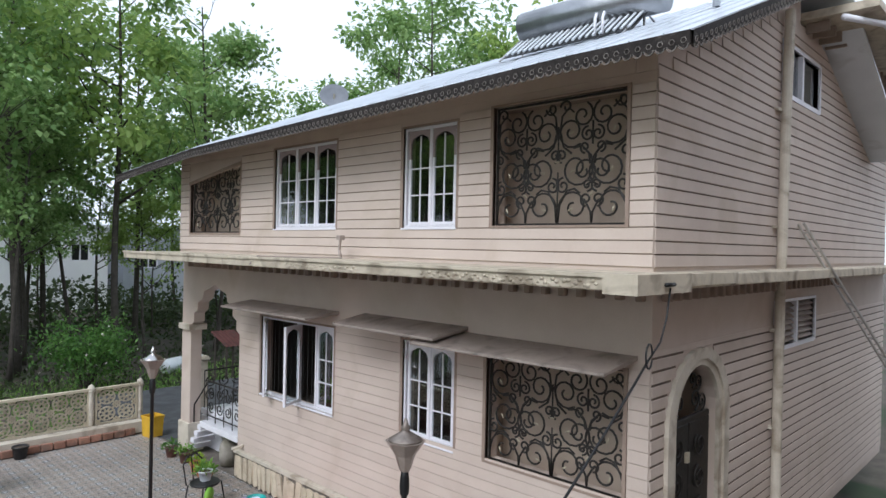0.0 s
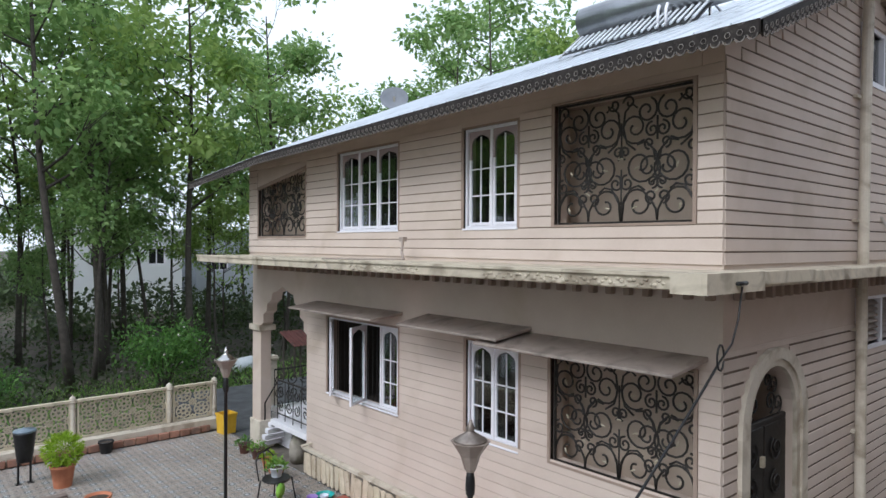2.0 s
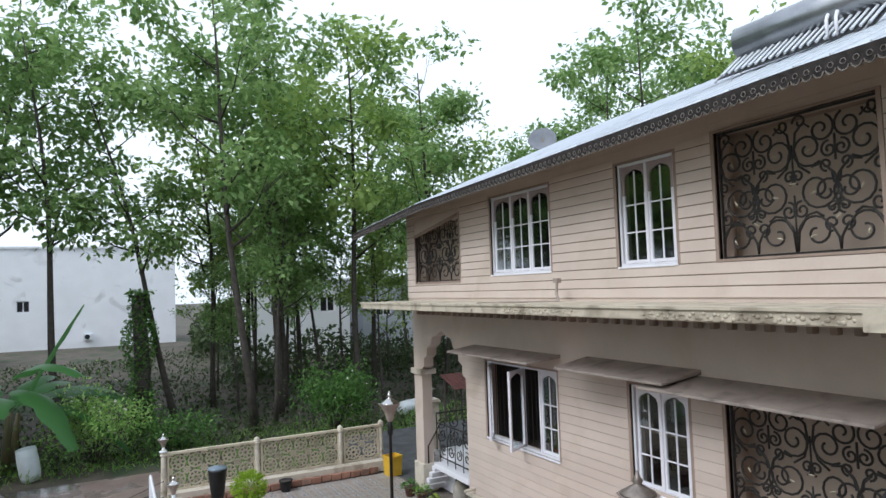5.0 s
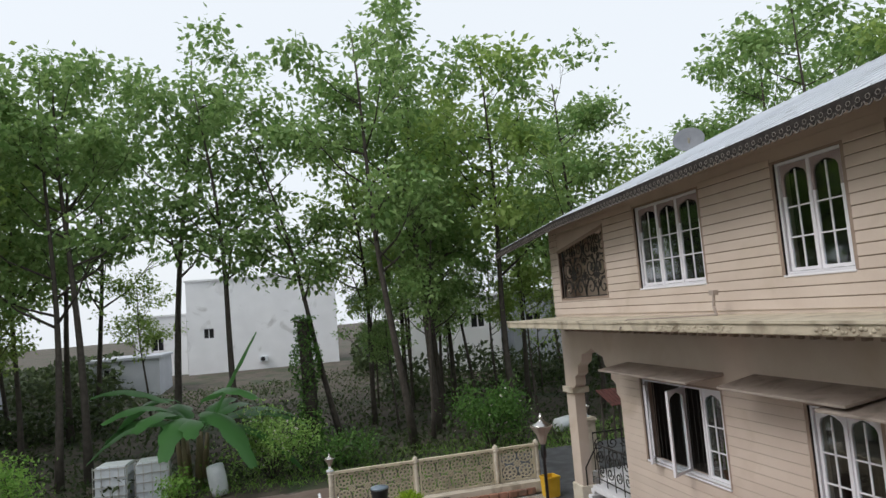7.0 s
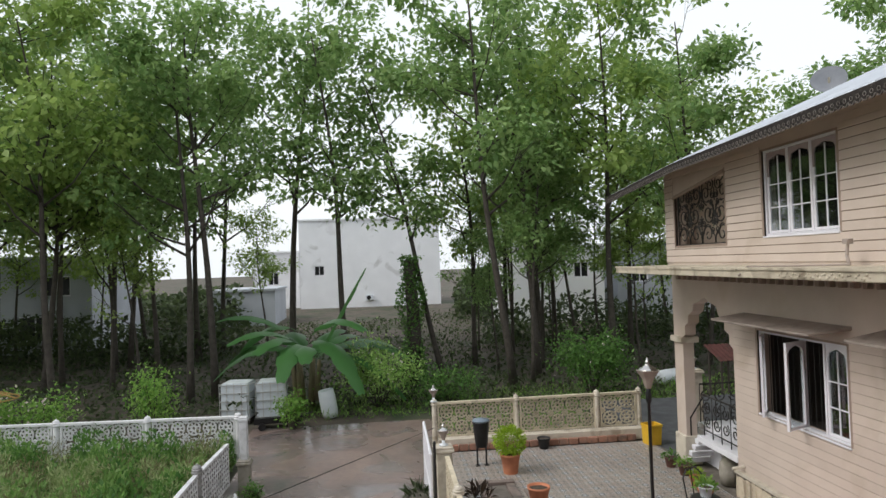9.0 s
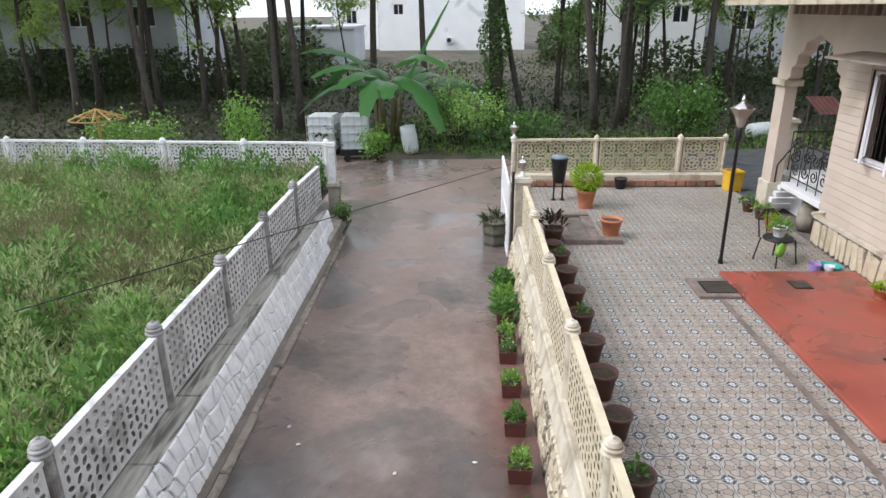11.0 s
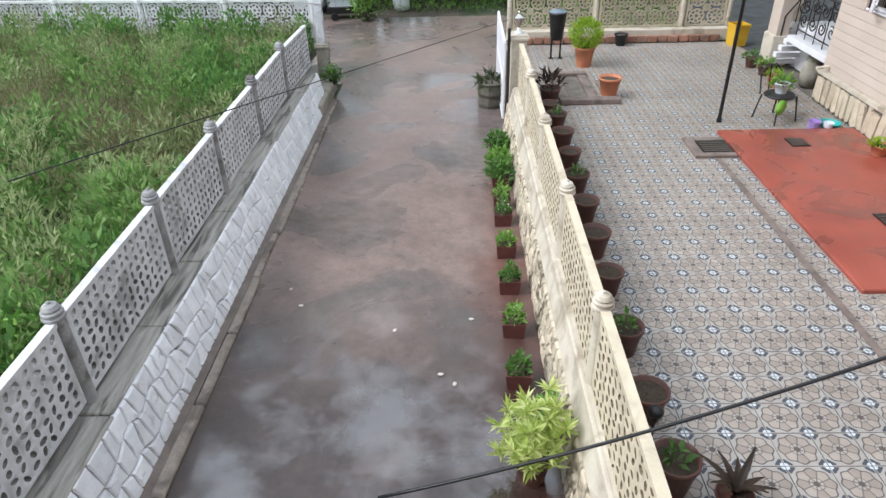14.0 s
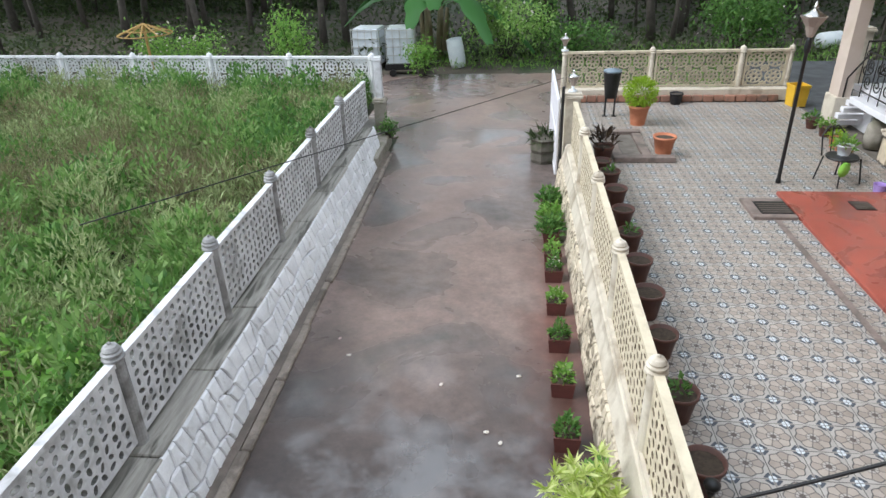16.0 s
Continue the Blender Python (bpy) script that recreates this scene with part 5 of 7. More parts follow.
def tri_mesh(name, v, f, material):
    me = bpy.data.meshes.new(name)
    me.vertices.add(len(v))
    me.vertices.foreach_set("co", np.asarray(v, dtype=np.float32).ravel())
    me.loops.add(len(f) * 3)
    me.loops.foreach_set("vertex_index", np.asarray(f, dtype=np.int32).ravel())
    me.polygons.add(len(f))
    me.polygons.foreach_set("loop_start", np.arange(len(f), dtype=np.int32) * 3)
    me.update(calc_edges=True)
    me.materials.append(material)
    return me


def tuft_mesh(name, seed, n, r, h, size, material, z0=0.0, narrow=0.45):
    rg = np.random.default_rng(seed)
    a, q = rg.uniform(0, 2 * np.pi, n), rg.uniform(0, 1, n) ** 0.5
    at = np.stack([r * q * np.cos(a), r * q * np.sin(a), z0 + h * (1 - 0.75 * q ** 2) * rg.uniform(0.15, 1, n)], 1)
    out = np.stack([np.cos(a) * q, np.sin(a) * q, np.full(n, 0.7)], 1)
    return tri_mesh(name, *leaf_arrays(rg, at, size, out, 0.1, narrow), material)


def potted(at, r, h, material, label, plant=None, group="", extra=None):
    t = thing("plant_pot", at, label, "plant pot", group)
    for name, me in (("pot", pot_mesh(r, h, material)), ("soil", soil_mesh(r, h))):
        new(name, me).parent = t
    if plant:
        new("plant", plant).parent = t
    return t


# brown pots along the yard side of the fence
sprig = tuft_mesh("plant", 3, 26, 0.07, 0.18, 0.09, LEAFD, 0.27)
for i, (x, y, k) in enumerate(((1.42, 3.36, 1.05), (1.40, 4.07, 1.0), (1.40, 4.91, 1.0), (1.44, 5.86, 0.92), (1.43, 6.62, 1.05), (1.46, 7.43, 0.98), (1.47, 8.2, 1.0), (1.5, 9.0, 0.95), (1.5, 9.75, 1.0), (1.5, 10.5, 1.0), (1.45, 11.1, 0.9))):
    alive = i in (0, 2, 6, 9)
    t = potted((x, y, 0), 0.165 * k, 0.31 * k, POTBR, "brown plastic plant pot with a small green sprig" if alive else "brown plastic plant pot of bare damp soil", sprig if alive else None, "brown pots along the fence")
    t.rotation_euler = (0, 0, i * 1.1)
dark_leaves = tuft_mesh("plant", 8, 60, 0.2, 0.35, 0.22, PURPLE, 0.3, 0.3)
potted((1.55, 11.75, 0), 0.18, 0.32, POTBR, "brown pot with a dark leafy plant beside the sump", dark_leaves)

# square planters along the driveway
bm = bmesh.new()
for z0, z1, a, b in ((0, 0.2, 0.115, 0.135),):
    lo = [bm.verts.new((sx * a, sy * a, z0)) for sx, sy in ((-1, -1), (1, -1), (1, 1), (-1, 1))]
    hi = [bm.verts.new((sx * b, sy * b, z1)) for sx, sy in ((-1, -1), (1, -1), (1, 1), (-1, 1))]
    rim = [bm.verts.new((sx * (b - 0.015), sy * (b - 0.015), z1)) for sx, sy in ((-1, -1), (1, -1), (1, 1), (-1, 1))]
    ins = [bm.verts.new((sx * (b - 0.02), sy * (b - 0.02), z1 - 0.03)) for sx, sy in ((-1, -1), (1, -1), (1, 1), (-1, 1))]
    for p, q in ((lo, hi), (hi, rim), (rim, ins)):
        for i in range(4):
            bm.faces.new((p[i], p[(i + 1) % 4], q[(i + 1) % 4], q[i]))
    bm.faces.new(lo[::-1])
planter_me = mesh_of("trough", bm, surf("maroon_planter", (0.085, 0.028, 0.025), (0.125, 0.042, 0.036), 8, 0.5))
bm = bmesh.new()
box(bm, -0.115, 0.115, -0.115, 0.115, 0.15, 0.172)
psoil_me = mesh_of("soil", bm, EARTH)
PETAL = leafy("pale_petal", (0.75, 0.62, 0.62), (0.85, 0.80, 0.74))
flower_me = tuft_mesh("flowers", 21, 14, 0.10, 0.16, 0.035, PETAL, 0.24, 0.9)
for i, y in enumerate((5.22, 6.06, 6.90, 7.74, 8.62, 9.15, 9.85, 10.35, 11.1)):
    bloom = i in (1, 3, 4)
    t = thing("square_planter", (0.47 + 0.012 * i, y, -0.697), "maroon square planter with " + ("pale flowers" if bloom else "bushy green leaves"), "planter", "planters along the driveway", rz=(i * 37) % 9 - 4)
    new("trough", planter_me).parent = t
    new("soil", psoil_me).parent = t
    big = i > 5
    o = new("plant", tuft_mesh("plant", 40 + i, 110 if not big else 200, 0.10 if not big else 0.19, 0.26 if not big else 0.32, 0.085 if not big else 0.12, LEAFB if i % 2 else LEAFD, 0.16))
    o.parent = t
    if bloom:
        new("flowers", flower_me).parent = t

# yellow variegated shrub
rg = np.random.default_rng(5)
t = thing("variegated_shrub", (0.48, 4.02, -0.70), "bright yellow-green variegated shrub in a pot by the wall", "shrub")
new("pot", pot_mesh(0.17, 0.3, POTBR)).parent = t
pts, dirs = [], []
for k in range(62):
    a, q, z = rg.uniform(0, 6.28), rg.uniform(0, 1) ** 0.5, rg.uniform(0.25, 0.85)
    c = np.array([0.29 * q * math.cos(a), 0.29 * q * math.sin(a), z])
    for j in range(22):
        b, e = rg.uniform(0, 6.28), rg.uniform(-0.1, 1.1)
        pts.append(c)
        dirs.append((math.cos(b) * math.cos(e), math.sin(b) * math.cos(e), math.sin(e)))
v, f = leaf_arrays(rg, np.array(pts), 0.13, np.array(dirs) * 2.2, 0.25, 0.2)
new("foliage", tri_mesh("foliage", v, f, CROTON)).parent = t

# bronze-leaved plant in the yard corner
t = thing("cordyline", (1.78, 3.12, 0), "dark bronze strap-leaved plant in a pot", "potted plant")
new("pot", pot_mesh(0.13, 0.22, POTBR)).parent = t
bm = bmesh.new()
for k in range(16):
    a, e, L = k * 2.4, 0.75 + 0.5 * random.random(), random.uniform(0.3, 0.5)
    prev = None
    for i in range(6):
        s = i / 5
        r, z = L * s * math.cos(e) * (0.5 + 0.6 * s), 0.2 + L * s * math.sin(e) - 0.18 * s * s
        w = 0.028 * math.sin(math.pi * min(0.95, 0.15 + 0.85 * s))
        cur = [bm.verts.new((r * math.cos(a) - sg * w * math.sin(a), r * math.sin(a) + sg * w * math.cos(a), z + abs(sg) * 0.008)) for sg in (-1, 0, 1)]
        if prev:
            bm.faces.new((prev[0], prev[1], cur[1], cur[0]))
            bm.faces.new((prev[1], prev[2], cur[2], cur[1]))
        prev = cur
part("leaves", bm, PURPLE, t)

# terracotta pots, lime bush, black pot, bin, crate
rg = np.random.default_rng(9)
n = 1500
d = rg.normal(size=(n, 3))
d /= np.linalg.norm(d, axis=1)[:, None]
at = d * rg.uniform(0.55, 1.0, (n, 1)) * np.array([0.33, 0.33, 0.30]) + np.array([0, 0, 0.68])
lime_bush = tri_mesh("bush", *leaf_arrays(rg, at, 0.085, d, 0.0, 0.35), LIME)
t = potted((2.57, 14.14, 0), 0.21, 0.42, TERRA, "terracotta pot holding a round lime-green bush", lime_bush)
potted((2.70, 12.13, 0.05), 0.20, 0.33, TERRA, "empty terracotta pot at the sump's corner")
potted((3.7, 15.75, 0), 0.15, 0.26, BLACKM, "small black plastic pot by the back kerb")
t = thing("litter_bin", (2.05, 14.75, 0), "black tapered litter bin hung on a two-legged stand", "bin")
bm = bmesh.new()
lathe(bm, [(0.13, 0.42), (0.19, 0.95), (0.2, 0.98), (0.18, 0.98), (0.13, 0.45)], 16)
part("bucket", bm, BLACKM, t, smooth=True)
bm = bmesh.new()
lathe(bm, [(0.2, 0.985), (0.19, 1.02), (0.01, 1.06)], 16)
part("lid", bm, surf("blue_grey_lid", (0.14, 0.18, 0.22), (0.2, 0.25, 0.3), 6, 0.3), t, smooth=True)
for sx in (-0.1, 0.1):
    bm = bmesh.new()
    tube(bm, [(sx, 0.02, 0), (sx, 0.02, 0.9)], 0.02, 6)
    box(bm, sx - 0.05, sx + 0.05, -0.05, 0.08, 0, 0.012)
    part("leg", bm, BLACKM, t)
t = thing("crate", (6.32, 15.6, 0), "yellow plastic crate at the yard's far corner", "crate", rz=8)
YEL = surf("yellow_plastic", (0.62, 0.36, 0.02), (0.70, 0.44, 0.04), 6, 0.45)
bm = bmesh.new()
lathe(bm, [(0.22, 0), (0.245, 0.42), (0.265, 0.43), (0.265, 0.48), (0.23, 0.48), (0.20, 0.03)], 4)
for v in bm.verts:
    v.co = Matrix.Rotation(radians(45), 3, "Z") @ v.co
part("body", bm, YEL, t)

# garden chair used as a plant stand, pots and toys by the house
t = thing("garden_chair", (5.25, 10.85, 0), "black metal chair with a lime cushion, used as a plant stand", "chair", rz=25)
for x0, y0, x1, y1 in ((-0.24, -0.24, -0.2, -0.18), (0.24, -0.24, 0.2, -0.18), (-0.24, 0.24, -0.2, 0.18), (0.24, 0.24, 0.2, 0.18)):
    bm = bmesh.new()
    tube(bm, [(x0, y0, 0), (x1, y1, 0.42)], 0.014, 6)
    part("leg", bm, BLACKM, t)
bm = bmesh.new()
lathe(bm, [(0.24, 0.41), (0.25, 0.43), (0.24, 0.45), (0.01, 0.45)], 18)
part("seat", bm, BLACKM, t)
bm = bmesh.new()
tube(bm, [(-0.22, 0.2, 0.42), (-0.23, 0.26, 0.75), (-0.12, 0.29, 0.86), (0.12, 0.29, 0.86), (0.23, 0.26, 0.75), (0.22, 0.2, 0.42)], 0.014, 6)
tube(bm, [(0, 0.24, 0.45), (0, 0.29, 0.86)], 0.01, 6)
part("backrest", bm, BLACKM, t)
bm = bmesh.new()
bmesh.ops.create_icosphere(bm, subdivisions=2, radius=0.17, matrix=Matrix.Translation((-0.14, -0.2, 0.30)) @ Matrix.Rotation(0.4, 4, "Z") @ Matrix.Diagonal((1.1, 0.4, 0.75, 1)))
part("cushion", bm, surf("lime_cloth", (0.13, 0.30, 0.03), (0.22, 0.42, 0.06), 8, 0.9), t, "lime-green cloth bag", smooth=True)
for i, (x, y, z, r, h, m, lab) in enumerate(((5.28, 10.9, 0.45, 0.12, 0.17, WHITEP, "white pot with a leafy plant on the chair"), (5.75, 11.85, 0, 0.14, 0.22, TERRA, "terracotta pot with green plant by the porch"), (5.95, 12.6, 0, 0.13, 0.2, TERRA, "terracotta pot with trailing plant by the porch"),
                                          (6.05, 13.3, 0, 0.14, 0.22, POTBR, "brown pot with dark leaves by the steps"), (6.0, 13.85, 0, 0.13, 0.2, POTBR, "brown pot with dark leaves by the steps"), (5.85, 12.2, 0, 0.11, 0.18, GREYCON, "grey pot with bright leaves by the porch"),
                                          (6.05, 8.2, 0.055, 0.16, 0.2, TERRA, "wide terracotta bowl on the red platform"), (6.08, 7.7, 0.055, 0.15, 0.2, TERRA, "wide terracotta bowl on the red platform"), (6.1, 9.2, 0.055, 0.13, 0.16, TERRA, "small terracotta pot on the red platform"))):
    potted((x, y, z), r, h, m, lab, tuft_mesh("plant", 70 + i, 90, r * 1.25, 0.2 if i < 6 else 0.1, 0.09, (LEAFB, LEAFD, LIME)[i % 3], h * 0.8), "pots by the house")
for x, y, z, r, h, c, lab in ((5.72, 10.42, 0, 0.10, 0.13, (0.32, 0.22, 0.5), "small purple plastic bucket"), (5.9, 10.32, 0.055, 0.08, 0.08, (0.62, 0.66, 0.75), "white plastic mug on its side"), (6.02, 10.5, 0, 0.17, 0.07, (0.03, 0.32, 0.30), "teal plastic basin by the platform")):
    bm = bmesh.new()
    lathe(bm, [(r * 0.8, 0), (r, h), (r * 1.04, h), (r * 0.94, h * 0.95), (r * 0.75, 0.012)], 16)
    solid("bucket", bm, surf("coloured_plastic", c, tuple(min(1, k * 1.2) for k in c), 6, 0.4), lab, "bucket", group="plastic tubs").location = (x, y, z)
bm = bmesh.new()
lathe(bm, [(0.16, 0), (0.19, 0.2), (0.17, 0.42), (0.11, 0.5), (0.12, 0.54), (0.09, 0.54)], 16)
solid("urn", bm, GREYCON, "grey stone urn under the porch", "urn", smooth=True).location = (6.62, 12.6, 0)


# lamps
def lantern(t, z, k=1.0, cap=CHROME, word="shiny metal cap with finial"):
    bm = bmesh.new()
    lathe(bm, [(0.045 * k, z), (0.06 * k, z + 0.03 * k), (0.10 * k, z + 0.16 * k), (0.19 * k, z + 0.29 * k), (0.20 * k, z + 0.30 * k)], 8)
    part("lantern_glass", bm, LAMPG, t, "smoky tapering lantern glass")
    bm = bmesh.new()
    lathe(bm, [(0.17 * k, z + 0.302 * k), (0.16 * k, z + 0.318 * k), (0.10 * k, z + 0.355 * k), (0.05 * k, z + 0.385 * k), (0.035 * k, z + 0.40 * k), (0.05 * k, z + 0.425 * k), (0.03 * k, z + 0.455 * k), (0.012 * k, z + 0.51 * k)], 14)
    part("cap", bm, cap, t, word, smooth=True)


for x, y in ((4.30, 10.77), (4.32, 4.9)):
    t = thing("garden_lamp", (x, y, 0), "black garden lamp post with a tapered lantern", "lamp post", "garden lamps")
    bm = bmesh.new()
    lathe(bm, [(0.045, 0), (0.04, 0.06), (0.03, 0.1), (0.028, 2.1), (0.045, 2.12), (0.05, 2.2), (0.045, 2.28), (0.04, 2.3), (0.035, 2.36)], 12)
    part("pole", bm, BLACKM, t, smooth=True)
    if y > 8:
        lantern(t, 2.34)
    else:
        lantern(t, 2.34, 1.0, LAMPCAP, "dull bronze cap with finial")
for x, y, z in ((1.03, 12.72, 1.06), (1.13, 16.35, 1.13), (8.2, 17.2, 1.45)):
    t = thing("pillar_lamp", (x, y, z), "small lantern with shiny cap on a pillar", "lamp", "pillar lamps")
    bm = bmesh.new()
    lathe(bm, [(0.09, 0), (0.08, 0.03), (0.03, 0.05), (0.03, 0.12)], 12)
    part("base", bm, WHITEP, t, smooth=True)
    lantern(t, 0.10, 0.62)
t = pillar(8.2, 17.2, 0.34, 0.0, 1.45, CREAM, "cream pillar with lantern beyond the porch")
bm = bmesh.new()
tube(bm, [(0.84, 12.52, -0.7), (0.84, 12.52, 1.2)], 0.028, 8)
solid("conduit", bm, BLACKM, "black conduit pipe beside the gate pillar", "pipe")
bm = bmesh.new()
lathe(bm, [(0.27, 0), (0.30, 0.08), (0.27, 0.22), (0.31, 0.3), (0.28, 0.46), (0.31, 0.52), (0.27, 0.54), (0.2, 0.48)], 7)
t = thing("stone_planter", (0.58, 13.75, -0.70), "mossy stone planter with spiky grey-green leaves", "planter")
part("trough", bm, surf("mossy_dark_stone", (0.07, 0.062, 0.05), (0.15, 0.135, 0.11), 7, 0.9, bump=0.7, stain=(0.06, 0.075, 0.03), stain_scale=5), t)
new("plant", tuft_mesh("plant", 90, 90, 0.26, 0.28, 0.22, SHADE, 0.42, 0.2)).parent = t

# unclear red and white things beyond the porch, built as lean-to and drum
t = thing("lean_to", (11.75, 22.2, -0.72), "reddish thing of unclear kind behind the house, built as a lean-to", "shed")
for x in (-0.3, 0.4):
    for y in (-0.4, 0.45):
        bm = bmesh.new()
        tube(bm, [(x, y, 0), (x, y, 1.72 + y * 0.35)], 0.04, 6)
        part("post", bm, BARK, t)
bm = bmesh.new()
lo, hi = [[[bm.verts.new((-0.42 + i * 0.08, y, 1.76 + y * 0.35 + 0.03 * (i % 2) + w)) for i in range(13)] for y in (-0.6, 0.6)] for w in (0, 0.012)]
for i in range(12):
    for r in (lo, hi):
        bm.faces.new((r[0][i], r[0][i + 1], r[1][i + 1], r[1][i]))
    for k in (0, 1):
        bm.faces.new((lo[k][i], lo[k][i + 1], hi[k][i + 1], hi[k][i]))
for i in (0, 12):
    bm.faces.new((lo[0][i], lo[1][i], hi[1][i], hi[0][i]))
part("roof", bm, surf("faded_red_sheet", (0.075, 0.032, 0.029), (0.11, 0.05, 0.045), 5, 0.9, spec=0.1, stain=(0.06, 0.04, 0.035), stain_scale=3), t, "faded red corrugated sheet")
t = thing("barrel", (11.4, 26.0, -0.45), "white rounded thing of unclear kind, built as a lying drum", "barrel")
bm = bmesh.new()
lathe(bm, [(0.25, -0.45), (0.29, -0.4), (0.3, 0.0), (0.29, 0.4), (0.25, 0.45)], 16)
part("drum", bm, WHITEP, t, smooth=True)
t.matrix_basis = pose(11.4, 26.0, -0.41, 0, 88, 20)

t = thing("spike_lamp", (1.36, 3.74, 0), "small black garden spike lamp between the pots", "garden lamp")
bm = bmesh.new()
lathe(bm, [(0.014, 0), (0.012, 0.30), (0.03, 0.31), (0.03, 0.36)], 10)
part("stem", bm, BLACKM, t, smooth=True)
bm = bmesh.new()
lathe(bm, [(0.045, 0.36), (0.06, 0.38), (0.062, 0.41), (0.03, 0.43), (0.004, 0.435)], 14)
part("cap", bm, BLACKM, t, smooth=True)

# roof-top solar water heater and dish
t = thing("solar_heater", (8.3, 5.6, roof_z(8.3, 5.6) + 0.05), "solar water heater with grey tank and evacuated tubes on the roof", "solar heater")
bm = bmesh.new()
tube(bm, [(0.12, -1.3, 0.46), (0.12, 1.05, 0.46)], 0.255, 24)
part("tank", bm, surf("dull_grey_tank", (0.30, 0.31, 0.33), (0.42, 0.43, 0.45), 4, 0.3, metal=0.85), t, "dull grey cylindrical tank", smooth=True)
bm = bmesh.new()
v = [bm.verts.new(p) for w in (0, 0.012) for p in ((0.02, -1.1, 0.20 + w), (0.02, 1.1, 0.20 + w), (-0.40, 1.1, -0.13 + w), (-0.40, -1.1, -0.13 + w))]
for q in ((0, 1, 2, 3), (7, 6, 5, 4), (0, 4, 5, 1), (1, 5, 6, 2), (2, 6, 7, 3), (3, 7, 4, 0)):
    bm.faces.new([v[i] for i in q])
part("tray", bm, BLACKM, t, "dark tray under the tubes")
for k in range(20):
    bm = bmesh.new()
    y = -1.04 + k * 0.108
    tube(bm, [(0.02, y, 0.25), (-0.40, y, -0.08)], 0.02, 6)
    part("tube", bm, WHITEP, t)
for y in (-0.62, -0.5):
    bm = bmesh.new()
    tube(bm, [(-0.34, y, -0.1), (-0.34, y, 0.16), (-0.30, y, 0.24)], 0.022, 8)
    part("valve", bm, UPVC, t, "white plastic valve pipe", smooth=True)
for y in (-1.0, 1.1):
    bm = bmesh.new()
    tube(bm, [(0.12, y, 0.3), (0.12, y, 0.0)], 0.02, 6)
    tube(bm, [(-0.46, y, -0.17), (0.1, y, 0.3), (0.5, y, 0.18)], 0.018, 6)
    part("leg", bm, CHROME, t)
bm = bmesh.new()
tube(bm, [(0.1, -1.3, 0.5), (0.1, -1.3, 0.95), (0.1, -2.6, 0.95)], 0.03, 6)
tube(bm, [(0.1, -2.0, 0.1), (0.1, -2.0, 1.6)], 0.05, 8)
part("pipework", bm, ROOF, t, smooth=True)
t = thing("satellite_dish", (9.6, 13.3, roof_z(9.6, 13.3) + 0.05), "pale grey satellite dish on a short mast", "satellite dish")
bm = bmesh.new()
lathe(bm, [(0.02, 0), (0.15, 0.02), (0.27, 0.07), (0.35, 0.13), (0.345, 0.135), (0.26, 0.08), (0.02, 0.012)], 24)
o = part("reflector", bm, surf("dish_grey", (0.15, 0.16, 0.18), (0.20, 0.21, 0.23), 4, 0.75), t, smooth=True)
o.matrix_basis = pose(0, 0, 0.18, 62, 0, -38)
bm = bmesh.new()
tube(bm, [(0, 0, -0.1), (0, 0, 0.3)], 0.025, 8)
part("mast", bm, GREYCON, t)

# aluminium ladder leaning on the ledge
t = thing("ladder", (14.7, 1.25, 0), "long aluminium ladder leaning across the ledge", "ladder")
ALU = surf("dull_aluminium", (0.55, 0.54, 0.52), (0.65, 0.64, 0.62), 10, 0.4, metal=0.8)
d = Vector((-3.8, 1.95, 5.0))
w = Vector((0.36, 0.18, 0.0))
for k in (0, 1):
    bm = bmesh.new()
    tube(bm, [w * k, w * k + d], 0.022, 6)
    part("rail", bm, ALU, t)
for k in range(18):
    bm = bmesh.new()
    tube(bm, [d * ((k + 0.5) / 18), d * ((k + 0.5) / 18) + w], 0.014, 6)
    part("rung", bm, ALU, t)


def hang(a, b, sag, n=24):
    a, b = Vector(a), Vector(b)
    return [a.lerp(b, i / n) - Vector((0, 0, sag * 4 * (i / n) * (1 - i / n))) for i in range(n + 1)]


def cable(a, b, sag, r, label):
    bm = bmesh.new()
    tube(bm, hang(a, b, sag), r, 6)
    return solid("cable", bm, BLACKM, label, "cable", group="overhead cables", smooth=True)


bm = bmesh.new()
tube(bm, hang((5.27, 2.88, 3.58), (-0.68, 2.84, 0.56), 0.31), 0.0115, 6)
tube(bm, [(5.27, 2.88, 3.58), (5.5, 2.88, 3.72), (5.61, 2.88, 3.92), (5.68, 2.88, 4.2)], 0.009, 6)
tube(bm, [(5.27 + 0.06 * math.cos(i * 0.6), 2.87, 3.62 + 0.11 * math.sin(i * 0.6)) for i in range(11)], 0.009, 6)
tube(bm, [(5.55, 2.86, 4.23), (5.72, 2.86, 4.23)], 0.02, 6)
solid("cable", bm, BLACKM, "thick black cable strung from the ledge over the yard", "cable", group="overhead cables", smooth=True)
cable((-4.68, 6.0, 1.34), (1.3, 16.6, 0.48), 0.0, 0.008, "thin black cable crossing the driveway")
bm = bmesh.new()
for x, y in ((0.0, 6.3), (-0.35, 5.35), (-0.2, 5.2), (-2.3, 6.95), (-2.1, 6.6), (-0.9, 6.1), (-2.75, 9.8)):
    bmesh.ops.create_icosphere(bm, subdivisions=1, radius=0.028, matrix=Matrix.Translation((x, y, -0.69)) @ Matrix.Rotation(x * 9, 4, "Z") @ Matrix.Diagonal((1.3, 0.9, 0.25, 1)))
tagged(solid("litter", bm, PETAL, "scattered pale petals and scraps on the wet driveway", "litter"), kind="stuff")

# ---- field, forest, far buildings ----
rg = np.random.default_rng(17)


